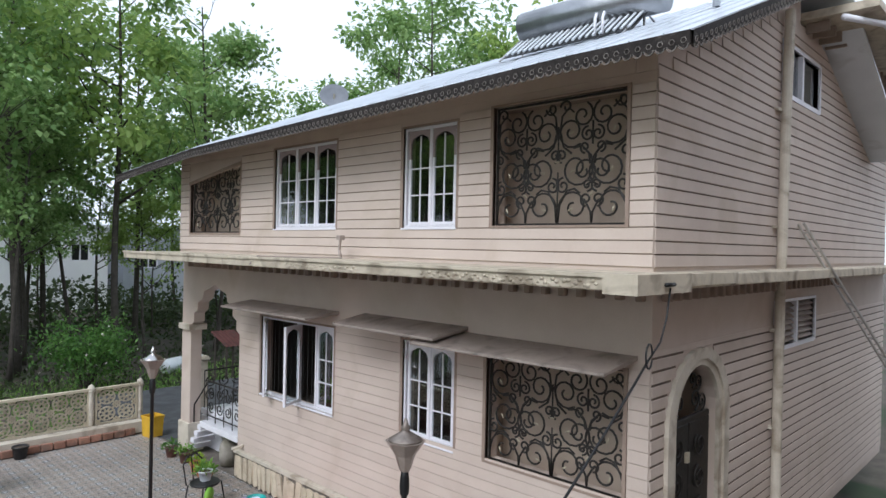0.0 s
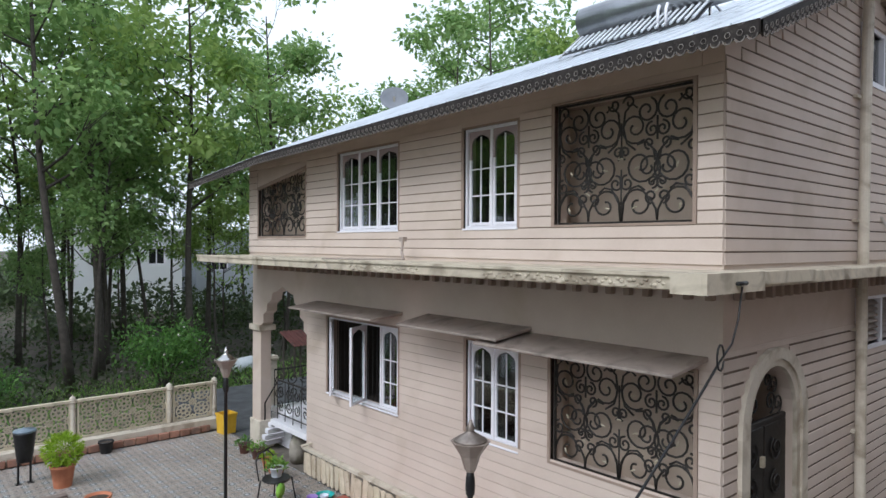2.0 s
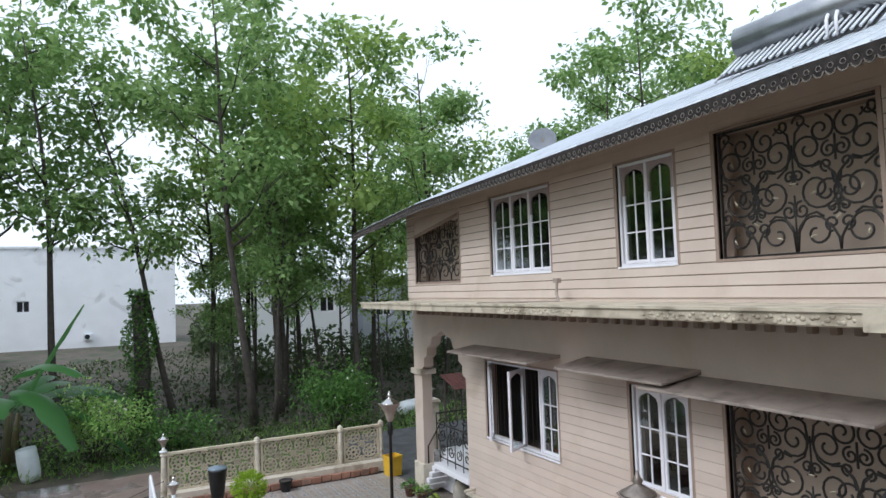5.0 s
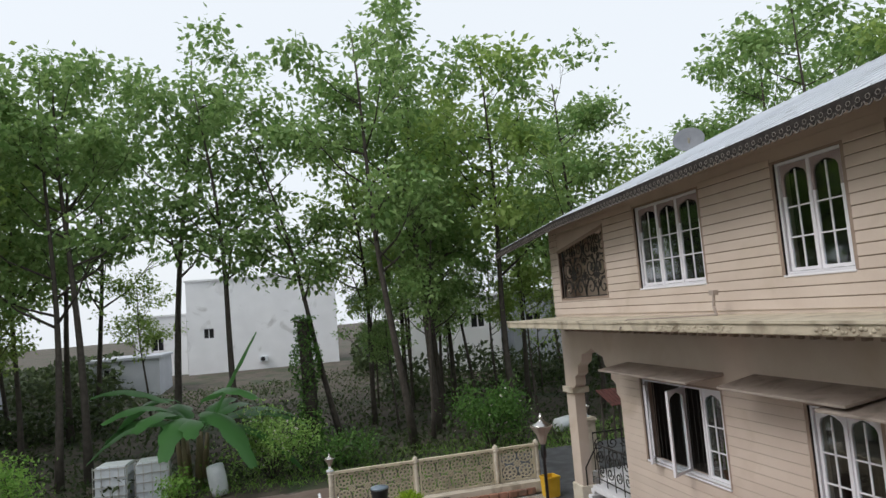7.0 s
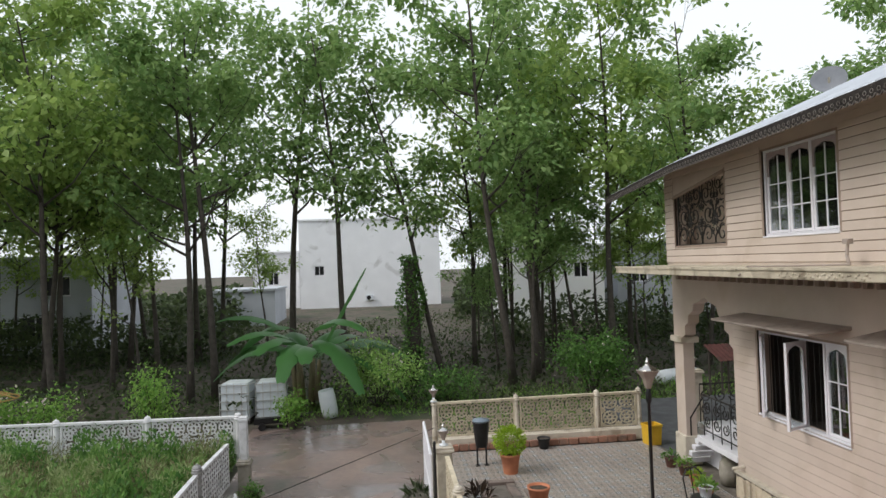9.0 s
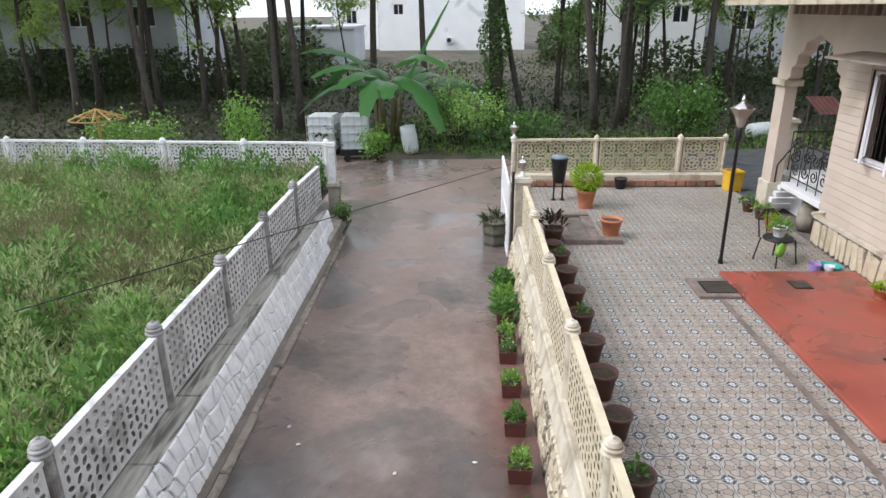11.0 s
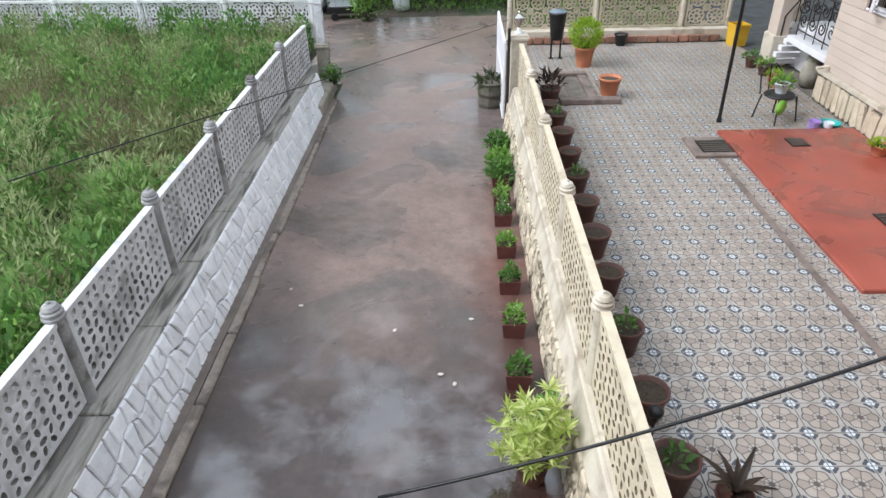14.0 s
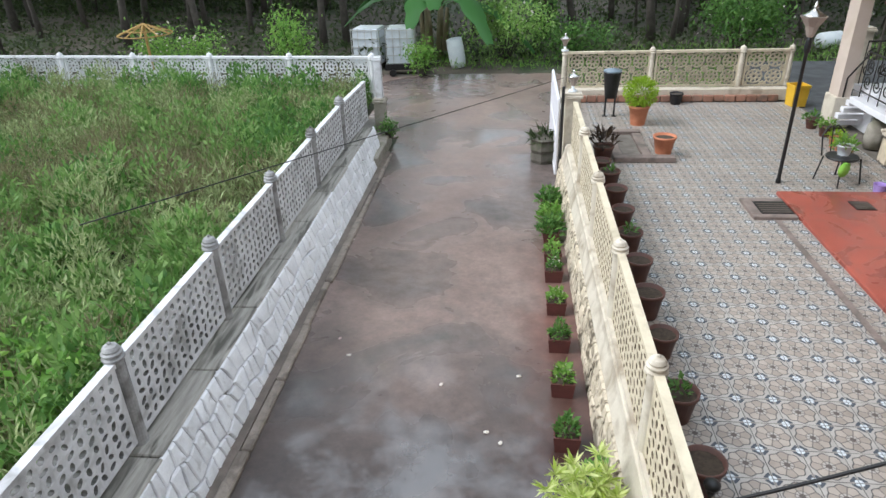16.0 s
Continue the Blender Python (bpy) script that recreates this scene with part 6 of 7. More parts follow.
def blades(n, x0, x1, y0, y1, zf, hmin, hmax, w, material, name, label, keep):
    x, y = rg.uniform(x0, x1, n), rg.uniform(y0, y1, n)
    m = np.array([keep(a, b) for a, b in zip(x, y)])
    x, y = x[m], y[m]
    n = len(x)
    patch = np.array([noise.noise(Vector((a * 0.45, b * 0.45, 1.0))) for a, b in zip(x, y)])
    h = rg.uniform(hmin, hmax, n) * (1 + 0.55 * patch)
    a = rg.uniform(0, 2 * np.pi, n)
    lean = rg.uniform(0.1, 0.75, n) * h
    base = np.stack([x, y, np.full(n, zf)], 1)
    sd = np.stack([-np.sin(a), np.cos(a), np.zeros(n)], 1) * w
    tip = base + np.stack([np.cos(a) * lean, np.sin(a) * lean, h], 1)
    mid = base + np.stack([np.cos(a) * lean * 0.3, np.sin(a) * lean * 0.3, h * 0.6], 1)
    v = np.stack([base - sd, base + sd, mid + sd * 0.9, tip, mid - sd * 0.9], 1).reshape(-1, 3)
    k = np.arange(n)[:, None] * 5
    f = np.concatenate([k + [0, 1, 2], k + [0, 2, 4], k + [4, 2, 3]], 1).reshape(-1, 3)
    return tagged(new(name, tri_mesh(name, v, f, material)), label, "grass", kind="stuff")


def in_field(a, b):
    return a < -3.75 and b < 16.3 + (-3.5 - a) * 0.07 and noise.noise(Vector((a * 0.3, b * 0.3, 8))) > -0.75


blades(11000, -16, -3.7, 0.5, 17, -0.14, 0.4, 0.75, 0.005, GRASS, "tall_grass", "tall soft green grass filling the field", in_field)
blades(14000, -9, -3.7, 2, 14, -0.14, 0.5, 0.85, 0.004, DRYG, "dry_grass", "brownish dry stalks among the field grass", lambda a, b: in_field(a, b) and noise.noise(Vector((a * 0.35, b * 0.35, 21))) > 0.02)


def mounds(n, leaves, size, material, name, label, side, narrow):
    """Weed mounds of uneven height in the patches where a noise field is high."""
    at = []
    while len(at) < n:
        x, y = -3.75 - 12.0 * rg.uniform(0, 1) ** 1.2, rg.uniform(0.8, 16.6)
        if in_field(x, y) and noise.noise(Vector((x * 0.33, y * 0.33, side))) > rg.uniform(-0.45, 0.1):
            at.append((x, y))
    c = np.array(at)
    r, h = rg.uniform(0.25, 0.85, n), rg.uniform(0.4, 1.25, n)
    i = np.repeat(np.arange(n), leaves)
    a, q = rg.uniform(0, 6.283, len(i)), rg.uniform(0, 1, len(i)) ** 0.5
    z = h[i] * (1 - 0.8 * q ** 2) * rg.uniform(0.25, 1, len(i)) ** 0.5
    p = np.stack([np.minimum(c[i, 0] + r[i] * q * np.cos(a), -3.64), c[i, 1] + r[i] * q * np.sin(a), -0.12 + z], 1)
    out = np.stack([np.cos(a) * q, np.sin(a) * q, np.full(len(i), 0.9)], 1)
    v, f = leaf_arrays(rg, p, size, out, 0.0, narrow)
    return tagged(new(name, tri_mesh(name, v, f, material)), label, "weeds", kind="stuff")


mounds(330, 270, 0.13, GRASS, "field_weeds", "soft pale green weeds growing through the field", 4.0, 0.22)
mounds(240, 320, 0.14, WEEDB, "field_weeds", "bright feathery green weeds in the field", 14.0, 0.34)
mounds(190, 320, 0.13, LEAFD, "field_weeds", "dark leafy weeds in the field", 24.0, 0.45)
mounds(320, 290, 0.13, OLIVE, "field_weeds", "brownish seeding weeds in the field", 34.0, 0.15)


def shrub(x, y, z, r, h, n, size, material, label, seed, flowers=0):
    q = np.random.default_rng(seed)
    t = thing("shrub", (x, y, z), label, "shrub", "shrubs")
    bm = bmesh.new()
    tips = []
    for k in range(12):
        a, L = q.uniform(0, 6.28), q.uniform(0.5, 1.0)
        e = Vector((r * 0.75 * L * math.cos(a), r * 0.75 * L * math.sin(a), h * (1.0 - 0.45 * L * L) * q.uniform(0.75, 1)))
        tube(bm, [(0.05 * math.cos(a), 0.05 * math.sin(a), 0), e * 0.5 + Vector((0, 0, h * 0.12)), e], [0.03, 0.018, 0.006], 5)
        tips += [np.array(e), np.array(e) * np.array([0.6, 0.6, 0.75])]
    part("stem", bm, BARK, t)
    tips = np.array(tips)
    i = q.integers(0, len(tips), n)
    at = tips[i] + q.normal(size=(n, 3)) * np.array([r, r, h]) * 0.17
    at[:, 2] = np.abs(at[:, 2])
    new("foliage", tri_mesh("foliage", *leaf_arrays(q, at, size, None, 0.1), material)).parent = t
    if flowers:
        j = q.integers(0, len(at), flowers)
        new("blossom", tri_mesh("blossom", *leaf_arrays(q, at[j] + [0, 0, 0.05], 0.09, None, -0.5, 0.9), PETAL)).parent = t
    return t


shrub(-0.3, 24.4, -0.7, 1.9, 2.3, 3200, 0.15, LEAFS, "bright green shrub with pale blossom at the drive's end", 1, 120)
shrub(2.4, 24.6, -0.7, 1.8, 1.3, 2000, 0.16, LEAFD, "low bright green shrub under the trees", 2)
shrub(7.7, 24.5, -0.7, 1.9, 2.3, 3200, 0.17, LEAFD, "large dark green shrub behind the yard fence", 3, 40)
shrub(-10.8, 21.0, -0.6, 1.8, 1.7, 2200, 0.14, LEAFB, "flowering green shrub behind the field fence", 4, 110)
shrub(-7.4, 22.0, -0.6, 1.1, 2.1, 1600, 0.14, LEAFB, "upright bright green shrub behind the field fence", 5)
shrub(-3.1, 21.9, -0.7, 0.7, 1.2, 700, 0.13, LEAFB, "small green shrub by the water tanks", 6)
shrub(-4.5, 4.3, -0.15, 0.8, 1.0, 1500, 0.12, LEAFB, "bright leafy shrub behind the white fence", 7)
shrub(-4.9, 3.2, -0.15, 0.9, 0.9, 1500, 0.12, LIME, "yellow-green shrub behind the white fence", 8)
shrub(-2.95, 14.8, -0.5, 0.3, 0.5, 260, 0.1, LEAFD, "small weed clump at the gate step", 9)
shrub(0.72, 4.75, -0.7, 0.2, 0.3, 200, 0.09, LEAFB, "weed tuft at the foot of the wall", 10)


# teak-like trees
def tree_parts(seed, h, spread, leaves, size, material):
    q = np.random.default_rng(seed)
    bm = bmesh.new()
    bend = q.normal(size=2) * 0.035 * h
    n = 9

    def stem(s):
        return Vector((bend[0] * s * s + 0.12 * math.sin(s * 7 + seed), bend[1] * s * s + 0.12 * math.cos(s * 6 + seed), h * s))
    r0 = 0.0095 * h
    tube(bm, [stem(i / n * 0.96) for i in range(n + 1)], [r0 * (1.25 if i == 0 else 1) * (1 - 0.84 * i / n) for i in range(n + 1)], 8)
    tips, wts = [], []
    for k in range(15):
        s = q.uniform(0.37, 0.95)
        a = k * 2.4 + q.uniform(-0.5, 0.5)
        L = spread * (1.15 - 0.75 * abs(s - 0.55)) * q.uniform(0.6, 1.1)
        p0 = stem(s)
        out = Vector((math.cos(a), math.sin(a), 0))
        rise = L * q.uniform(0.5, 1.1)
        p1 = p0 + out * L * 0.5 + Vector((0, 0, rise * 0.35))
        p2 = p0 + out * L + Vector((0, 0, rise))
        rb = r0 * (1 - s) * 0.55 + 0.012
        tube(bm, [p0, p1, p2], [rb, rb * 0.65, rb * 0.25], 5)
        for c, wgt in ((p2, 1.0), (p1.lerp(p2, 0.5), 0.9), (p1, 0.45)):
            tips.append(np.array(c))
            wts.append(wgt)
        for j in range(3):
            b = a + q.uniform(-1.1, 1.1)
            o0 = p1.lerp(p2, q.uniform(0.1, 0.9))
            o1 = o0 + Vector((math.cos(b), math.sin(b), q.uniform(0.2, 1.0))) * L * q.uniform(0.3, 0.55)
            tube(bm, [o0, o1], [rb * 0.4, rb * 0.12], 4)
            tips.append(np.array(o1))
            wts.append(0.9)
    tips.append(np.array(stem(0.98)))
    wts.append(1.0)
    tips, wts = np.array(tips), np.array(wts)
    # leaf clumps round the tips
    m = 112
    i = q.choice(len(tips), m, p=wts / wts.sum())
    cl = tips[i] + q.normal(size=(m, 3)) * np.array([0.45, 0.45, 0.36])
    j = q.integers(0, m, leaves)
    off = q.normal(size=(leaves, 3)) * np.array([0.33, 0.33, 0.22])
    at = cl[j] + off
    crown = tri_mesh("crown", *leaf_arrays(q, at, size, off * 1.2, 0.35, 0.62), material)
    return mesh_of("trunk", bm, BARK, True), crown


TREES = [tree_parts(31, 17.0, 2.6, 3500, 0.33, LEAFT), tree_parts(32, 15.0, 2.3, 3100, 0.32, LEAFY), tree_parts(33, 18.5, 2.7, 3600, 0.33, LEAFT),
         tree_parts(34, 14.0, 2.5, 3100, 0.33, LEAFY), tree_parts(35, 16.0, 2.1, 2900, 0.33, LEAFT), tree_parts(36, 12.0, 2.0, 2700, 0.30, LEAFY)]
LABELS = ["tall slender tree with grey bark and dense green crown", "slender tree with young yellow-green leaves"]
first = {}


def tree(x, y, kind, rz, k=1.0, tilt=0.0, lean=None):
    z = -0.74 + 0.012 * max(0, y - 24)
    m = pose(x, y, z - 0.05, tilt, -tilt * 0.6 if lean is None else lean, rz)
    if kind not in first:
        t = thing("tree", (0, 0, 0), LABELS[kind % 2], "tree", "woodland trees")
        for name, me in zip(("trunk", "crown"), TREES[kind]):
            new(name, me).parent = t
        t.scale = (1, 1, 1)
        first[kind] = t
        t.matrix_basis = m @ Matrix.Diagonal((k, k, k, 1))
    else:
        o = copy_thing(first[kind], m)
        o.scale = (k, k, k)


q = random.Random(4)
spots = [(-7.6, 27.0, 0), (-6.8, 27.4, 2), (-1.6, 30.0, 4), (6.6, 29.0, 0), (-12.5, 26.5, 3), (9.8, 27.5, 1), (12.5, 26.0, 2), (-16.5, 27.5, 0), (-20.5, 25.0, 2), (15.0, 29.5, 3), (4.6, 33.0, 1), (8.0, 33.5, 4)]
for row, (y, gap) in enumerate(((31.5, 5.0), (36.5, 5.0), (42.0, 5.6))):
    x = -46 + row * 1.7
    while x < 52:
        a, b = x + q.uniform(-1.5, 1.5), y + q.uniform(-2.0, 2.0)
        if not (row < 2 and any((a - s[0]) ** 2 + (b - s[1]) ** 2 < 5 for s in spots)) and not (y > 41 and -7.5 < a < 17 and b < 56) and not (b > 33 and -0.17 < a / b < 0.14):
            spots.append((a, b, q.randrange(6)))
        x += gap
spots += [(24, 24, 0), (28, 20, 2), (31, 26, 1), (26.5, 29, 4), (34, 18, 0), (22.5, 31, 3), (37, 23, 2), (21, 22.5, 5), (24.5, 17.5, 3)]
spots += [(-15, 31, 1), (-18.5, 33.5, 0), (-22.5, 30.5, 3), (-25, 34, 2), (-11, 33, 4), (-14, 36, 2), (17.5, 26, 1), (19, 30, 0)]
spots += [(-26, 20, 0), (-29, 13, 2), (-27, 6, 1), (-31, 0, 0), (-28, -6, 4), (-33, 9, 3), (-34, 17, 2), (-30, -13, 2)]
young = []
while len(young) < 20:
    a, b = q.uniform(-34, 34), q.uniform(28, 45)
    if all((a - s[0]) ** 2 + (b - s[1]) ** 2 > 4 for s in spots + young) and not (b > 40 and -7 < a < 16) and not -0.14 < a / b < 0.12:
        young.append((a, b, q.choice((1, 3, 5))))
# dark saplings that thicken the wood behind the porch
young += [(5.2, 30.5, 4), (6.9, 35.0, 2), (8.9, 36.5, 0), (5.4, 38.0, 4), (7.9, 40.5, 2), (10.4, 40.0, 0), (6.0, 27.2, 4), (4.6, 34.5, 0), (9.6, 32.5, 4), (7.4, 31.0, 0), (11.5, 35.0, 2)]
for x, y, kind in young:
    tree(x, y, kind, q.uniform(0, 360), q.uniform(0.42, 0.68), q.uniform(-6, 6))
for i, (x, y, kind) in enumerate(spots):
    # the stand is lower in the strip that runs out to the north-east
    low = 0.66 if y > 15 and 0.55 < x / y < 0.73 else 0.84 if y > 15 and 0.46 < x / y <= 0.55 else 1.1 if y > 15 and (-0.12 < x / y < 0.02 or 0.26 < x / y < 0.42) else 1.03 if y > 15 and -0.7 < x / y < 0.02 else 1.0
    tree(x, y, kind, q.uniform(0, 360), q.uniform(0.86, 1.1) * low, q.uniform(-4, 4))

tree(2.63, 29.4, 4, 0, 0.92, 0, -11)
tree(5.0, 26.2, 2, 0, 0.95, 2, -6)

# ivy-covered trunk
t = thing("ivy_trunk", (1.2, 29.0, -0.7), "thick broken trunk wrapped in dark ivy", "tree")
bm = bmesh.new()
tube(bm, [(0, 0, 0), (0.1, 0, 2.5), (-0.05, 0, 5.4)], [0.35, 0.3, 0.25], 10)
part("trunk", bm, BARK, t, smooth=True)
qq = np.random.default_rng(3)
n = 2600
a, z = qq.uniform(0, 6.28, n), qq.uniform(0.3, 5.6, n)
r = 0.42 + 0.16 * np.sin(z * 2.2) + qq.normal(size=n) * 0.08
new("ivy", tri_mesh("ivy", *leaf_arrays(qq, np.stack([r * np.cos(a), r * np.sin(a), z], 1), 0.15, None, 0.5, 0.7), LEAFD)).parent = t

# undergrowth and leaf litter beneath the trees, the canopy's shade put into the leaf colour
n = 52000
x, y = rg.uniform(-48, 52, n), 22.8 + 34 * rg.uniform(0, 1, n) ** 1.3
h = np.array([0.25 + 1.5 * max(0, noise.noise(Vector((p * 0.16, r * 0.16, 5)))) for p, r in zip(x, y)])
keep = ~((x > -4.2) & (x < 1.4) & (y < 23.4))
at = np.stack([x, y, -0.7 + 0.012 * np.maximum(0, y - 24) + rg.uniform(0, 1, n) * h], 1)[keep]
tagged(new("undergrowth", tri_mesh("undergrowth", *leaf_arrays(rg, at, 0.26, None, 0.0), SHADE)), "undergrowth beneath the trees, canopy shade in its dark green", "undergrowth", kind="stuff")
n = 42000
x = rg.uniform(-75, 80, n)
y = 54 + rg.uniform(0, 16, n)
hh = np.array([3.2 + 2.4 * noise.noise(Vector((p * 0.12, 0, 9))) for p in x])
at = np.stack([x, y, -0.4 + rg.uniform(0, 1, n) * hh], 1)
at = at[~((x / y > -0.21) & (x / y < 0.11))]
tagged(new("thicket", tri_mesh("thicket", *leaf_arrays(rg, at, 0.6, None, 0.0, 0.7), SHADE)), "thicket closing the far side of the wood, shade in its colour", "thicket", kind="stuff")
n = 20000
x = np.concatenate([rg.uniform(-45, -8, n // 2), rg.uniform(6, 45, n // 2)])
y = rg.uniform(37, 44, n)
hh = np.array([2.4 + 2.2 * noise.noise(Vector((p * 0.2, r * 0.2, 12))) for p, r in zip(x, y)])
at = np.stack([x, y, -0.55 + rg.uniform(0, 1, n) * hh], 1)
tagged(new("thicket", tri_mesh("thicket", *leaf_arrays(rg, at, 0.36, None, 0.0, 0.6), SHADE)), "bushes between the trunks, canopy shade in their colour", "thicket", kind="stuff")
n = 9000
at = np.stack([rg.uniform(-3, 14, n), rg.uniform(18.0, 26, n), rg.uniform(-0.72, -0.45, n)], 1)
at = at[~((at[:, 0] < 1.7) & (at[:, 1] < 22.6)) & ~((at[:, 0] > 6.2) & (at[:, 1] < 20.8))]
tagged(new("verge_grass", tri_mesh("verge_grass", *leaf_arrays(rg, at, 0.2, None, -1.2, 0.14), LEAFB)), "short bright verge grass behind the yard fence", "grass", kind="stuff")

# banana clump
t = thing("banana_plant", (-2.95, 25.0, -0.72), "clump of banana plants with broad torn leaves", "banana plant")
for k in range(6):
    bm = bmesh.new()
    a = k * 1.05
    tube(bm, [(0.35 * math.cos(a), 0.35 * math.sin(a), 0), (0.42 * math.cos(a), 0.42 * math.sin(a), 1.0), (0.5 * math.cos(a), 0.5 * math.sin(a), 1.8)], [0.13, 0.1, 0.06], 8)
    part("stem", bm, DRYG, t, smooth=True)
qb = random.Random(8)
for k in range(20):
    a, L, up = k * 2.4 + qb.uniform(-0.3, 0.3), qb.uniform(2.2, 3.1), qb.uniform(0.3, 0.9) if k else 1.35
    bm = bmesh.new()
    prev = None
    b0 = (0.45 * math.cos(a), 0.45 * math.sin(a), qb.uniform(1.7, 2.9))
    for i in range(13):
        s = i / 12
        r = L * s * (math.cos(up) + 0.4)
        z = L * (s * math.sin(up) * 1.25 - 0.95 * s * s * (1.5 - up))
        w = 0.42 * (math.sin(math.pi * min(1, s * 0.93 + 0.03)) ** 0.6) if s > 0.12 else 0.03
        w *= 1 - (0.22 if i % 3 == 1 else 0)
        c = Vector((b0[0] + r * math.cos(a), b0[1] + r * math.sin(a), b0[2] + z))
        sd = Vector((-math.sin(a), math.cos(a), 0))
        cur = [bm.verts.new(c - sd * w + Vector((0, 0, -w * 0.35))), bm.verts.new(c), bm.verts.new(c + sd * w + Vector((0, 0, -w * 0.35)))]
        if prev:
            bm.faces.new((prev[0], prev[1], cur[1], cur[0]))
            bm.faces.new((prev[1], prev[2], cur[2], cur[1]))
        prev = cur
    part("leaf", bm, BANANA, t, smooth=True)

# water tanks in cages, barrel, cart
for x, lab in ((-5.1, "white water tank in a metal cage on a pallet"), (-3.97, "bluish water tank in a metal cage on a pallet")):
    t = thing("caged_tank", (x, 23.6, -0.72), lab, "water tank", "water tanks", rz=qb.uniform(-6, 6))
    bm = bmesh.new()
    box(bm, -0.48, 0.48, -0.48, 0.48, 0.16, 1.38)
    bevel(bm, 0.06, 2)
    part("tank", bm, WHITEP, t)
    for i in range(5):
        bm = bmesh.new()
        z = 0.2 + i * 0.28
        for s in (-0.51, 0.51):
            box(bm, -0.52, 0.52, s - 0.01, s + 0.01, z, z + 0.025)
            box(bm, s - 0.01, s + 0.01, -0.52, 0.52, z, z + 0.025)
        part("cage_band", bm, ALU, t)
    for i in range(5):
        bm = bmesh.new()
        u = -0.5 + i * 0.25
        box(bm, u - 0.012, u + 0.012, -0.525, -0.515, 0.12, 1.4)
        part("cage_bar", bm, ALU, t)
    bm = bmesh.new()
    for u in (-0.45, 0, 0.45):
        box(bm, u - 0.06, u + 0.06, -0.5, 0.5, 0, 0.1)
    box(bm, -0.52, 0.52, -0.52, 0.52, 0.1, 0.14)
    part("pallet", bm, BARK, t)
t = thing("barrel", (-1.95, 23.3, -0.70), "tilted white plastic barrel with a torn top", "barrel")
bm = bmesh.new()
lathe(bm, [(0.24, 0), (0.28, 0.2), (0.29, 0.6), (0.27, 0.95), (0.25, 0.97), (0.22, 0.85)], 16)
part("drum", bm, WHITEP, t, smooth=True)
t.matrix_basis = pose(-1.95, 23.3, -0.68, 0, -9, 0)
t = thing("hand_cart", (-3.6, 22.4, -0.70), "low dark handcart with small wheels", "cart", rz=8)
bm = bmesh.new()
box(bm, -0.75, 0.75, -0.35, 0.35, 0.2, 0.28)
box(bm, -0.75, 0.75, -0.37, -0.34, 0.28, 0.4)
tube(bm, [(0.75, 0, 0.3), (1.1, 0, 0.4)], 0.03, 6)
part("bed", bm, BLACKM, t)
for x in (-0.5, 0.5):
    for y in (-0.4, 0.4):
        bm = bmesh.new()
        tube(bm, [(x, y - 0.03, 0.12), (x, y + 0.03, 0.12)], 0.12, 12)
        part("wheel", bm, BLACKM, t)
t = thing("garden_parasol", (-11.3, 20.0, -0.65), "bare wooden frame of a garden parasol", "parasol")
POLE = surf("ochre_wood", (0.33, 0.2, 0.06), (0.45, 0.29, 0.1), 8, 0.7)
bm = bmesh.new()
tube(bm, [(0, 0, 0), (0, 0, 2.05)], 0.045, 8)
part("pole", bm, POLE, t)
for k in range(10):
    bm = bmesh.new()
    a = k * math.pi / 5
    tube(bm, [(0, 0, 2.05), (0.8 * math.cos(a), 0.8 * math.sin(a), 1.75)], 0.025, 5)
    part("rib", bm, POLE, t)
bm = bmesh.new()
for r, z in ((0.8, 1.75), (0.5, 1.86)):
    tube(bm, [(r * math.cos(i * math.pi / 10), r * math.sin(i * math.pi / 10), z) for i in range(21)], 0.02, 5)
part("hoop", bm, POLE, t)


# far buildings between the trunks
def far_house(x0, x1, y, z0, z1, deep, material, label, wins, parapet=True):
    t = thing("far_building", (x0, y, z0), label, "building", "far buildings")
    w, h = x1 - x0, z1 - z0
    bm = bmesh.new()
    us = [0, w, *[u for o in wins for u in (o[0], o[1])]]
    zs = [0, h, *[u for o in wins for u in (o[2], o[3])]]
    wall_cells(bm, us, zs, lambda u, z: any(o[0] < u < o[1] and o[2] < z < o[3] for o in wins), 0.3, lambda u, z, d: Vector((u, d, z)))
    part("wall", bm, material, t)
    for q in ((0, 0.3, 0.301, deep), (w - 0.3, w, 0.301, deep), (0, w, deep + 0.001, deep + 0.3)):
        bm = bmesh.new()
        box(bm, *q, 0, h)
        part("wall", bm, material, t)
    bm = bmesh.new()
    box(bm, -0.15, w + 0.15, -0.15, deep + 0.4, h, h + 0.2)
    if parapet:
        box(bm, w * 0.55, w * 0.85, 0.5, 2.5, h + 0.2, h + 1.0)
    part("roof", bm, material, t)
    for a, b, c, d in wins:
        bm = bmesh.new()
        for q in ((a, a + 0.08, c, d), (b - 0.08, b, c, d), (a, b, c, c + 0.08), (a, b, d - 0.08, d), ((a + b) / 2 - 0.04, (a + b) / 2 + 0.04, c, d)):
            box(bm, q[0], q[1], 0.1, 0.16, q[2], q[3])
        fr = part("window", bm, UPVC, t)
        bm = bmesh.new()
        box(bm, a, b, 0.18, 0.2, c, d)
        part("pane", bm, BLACKM, fr)
    return t


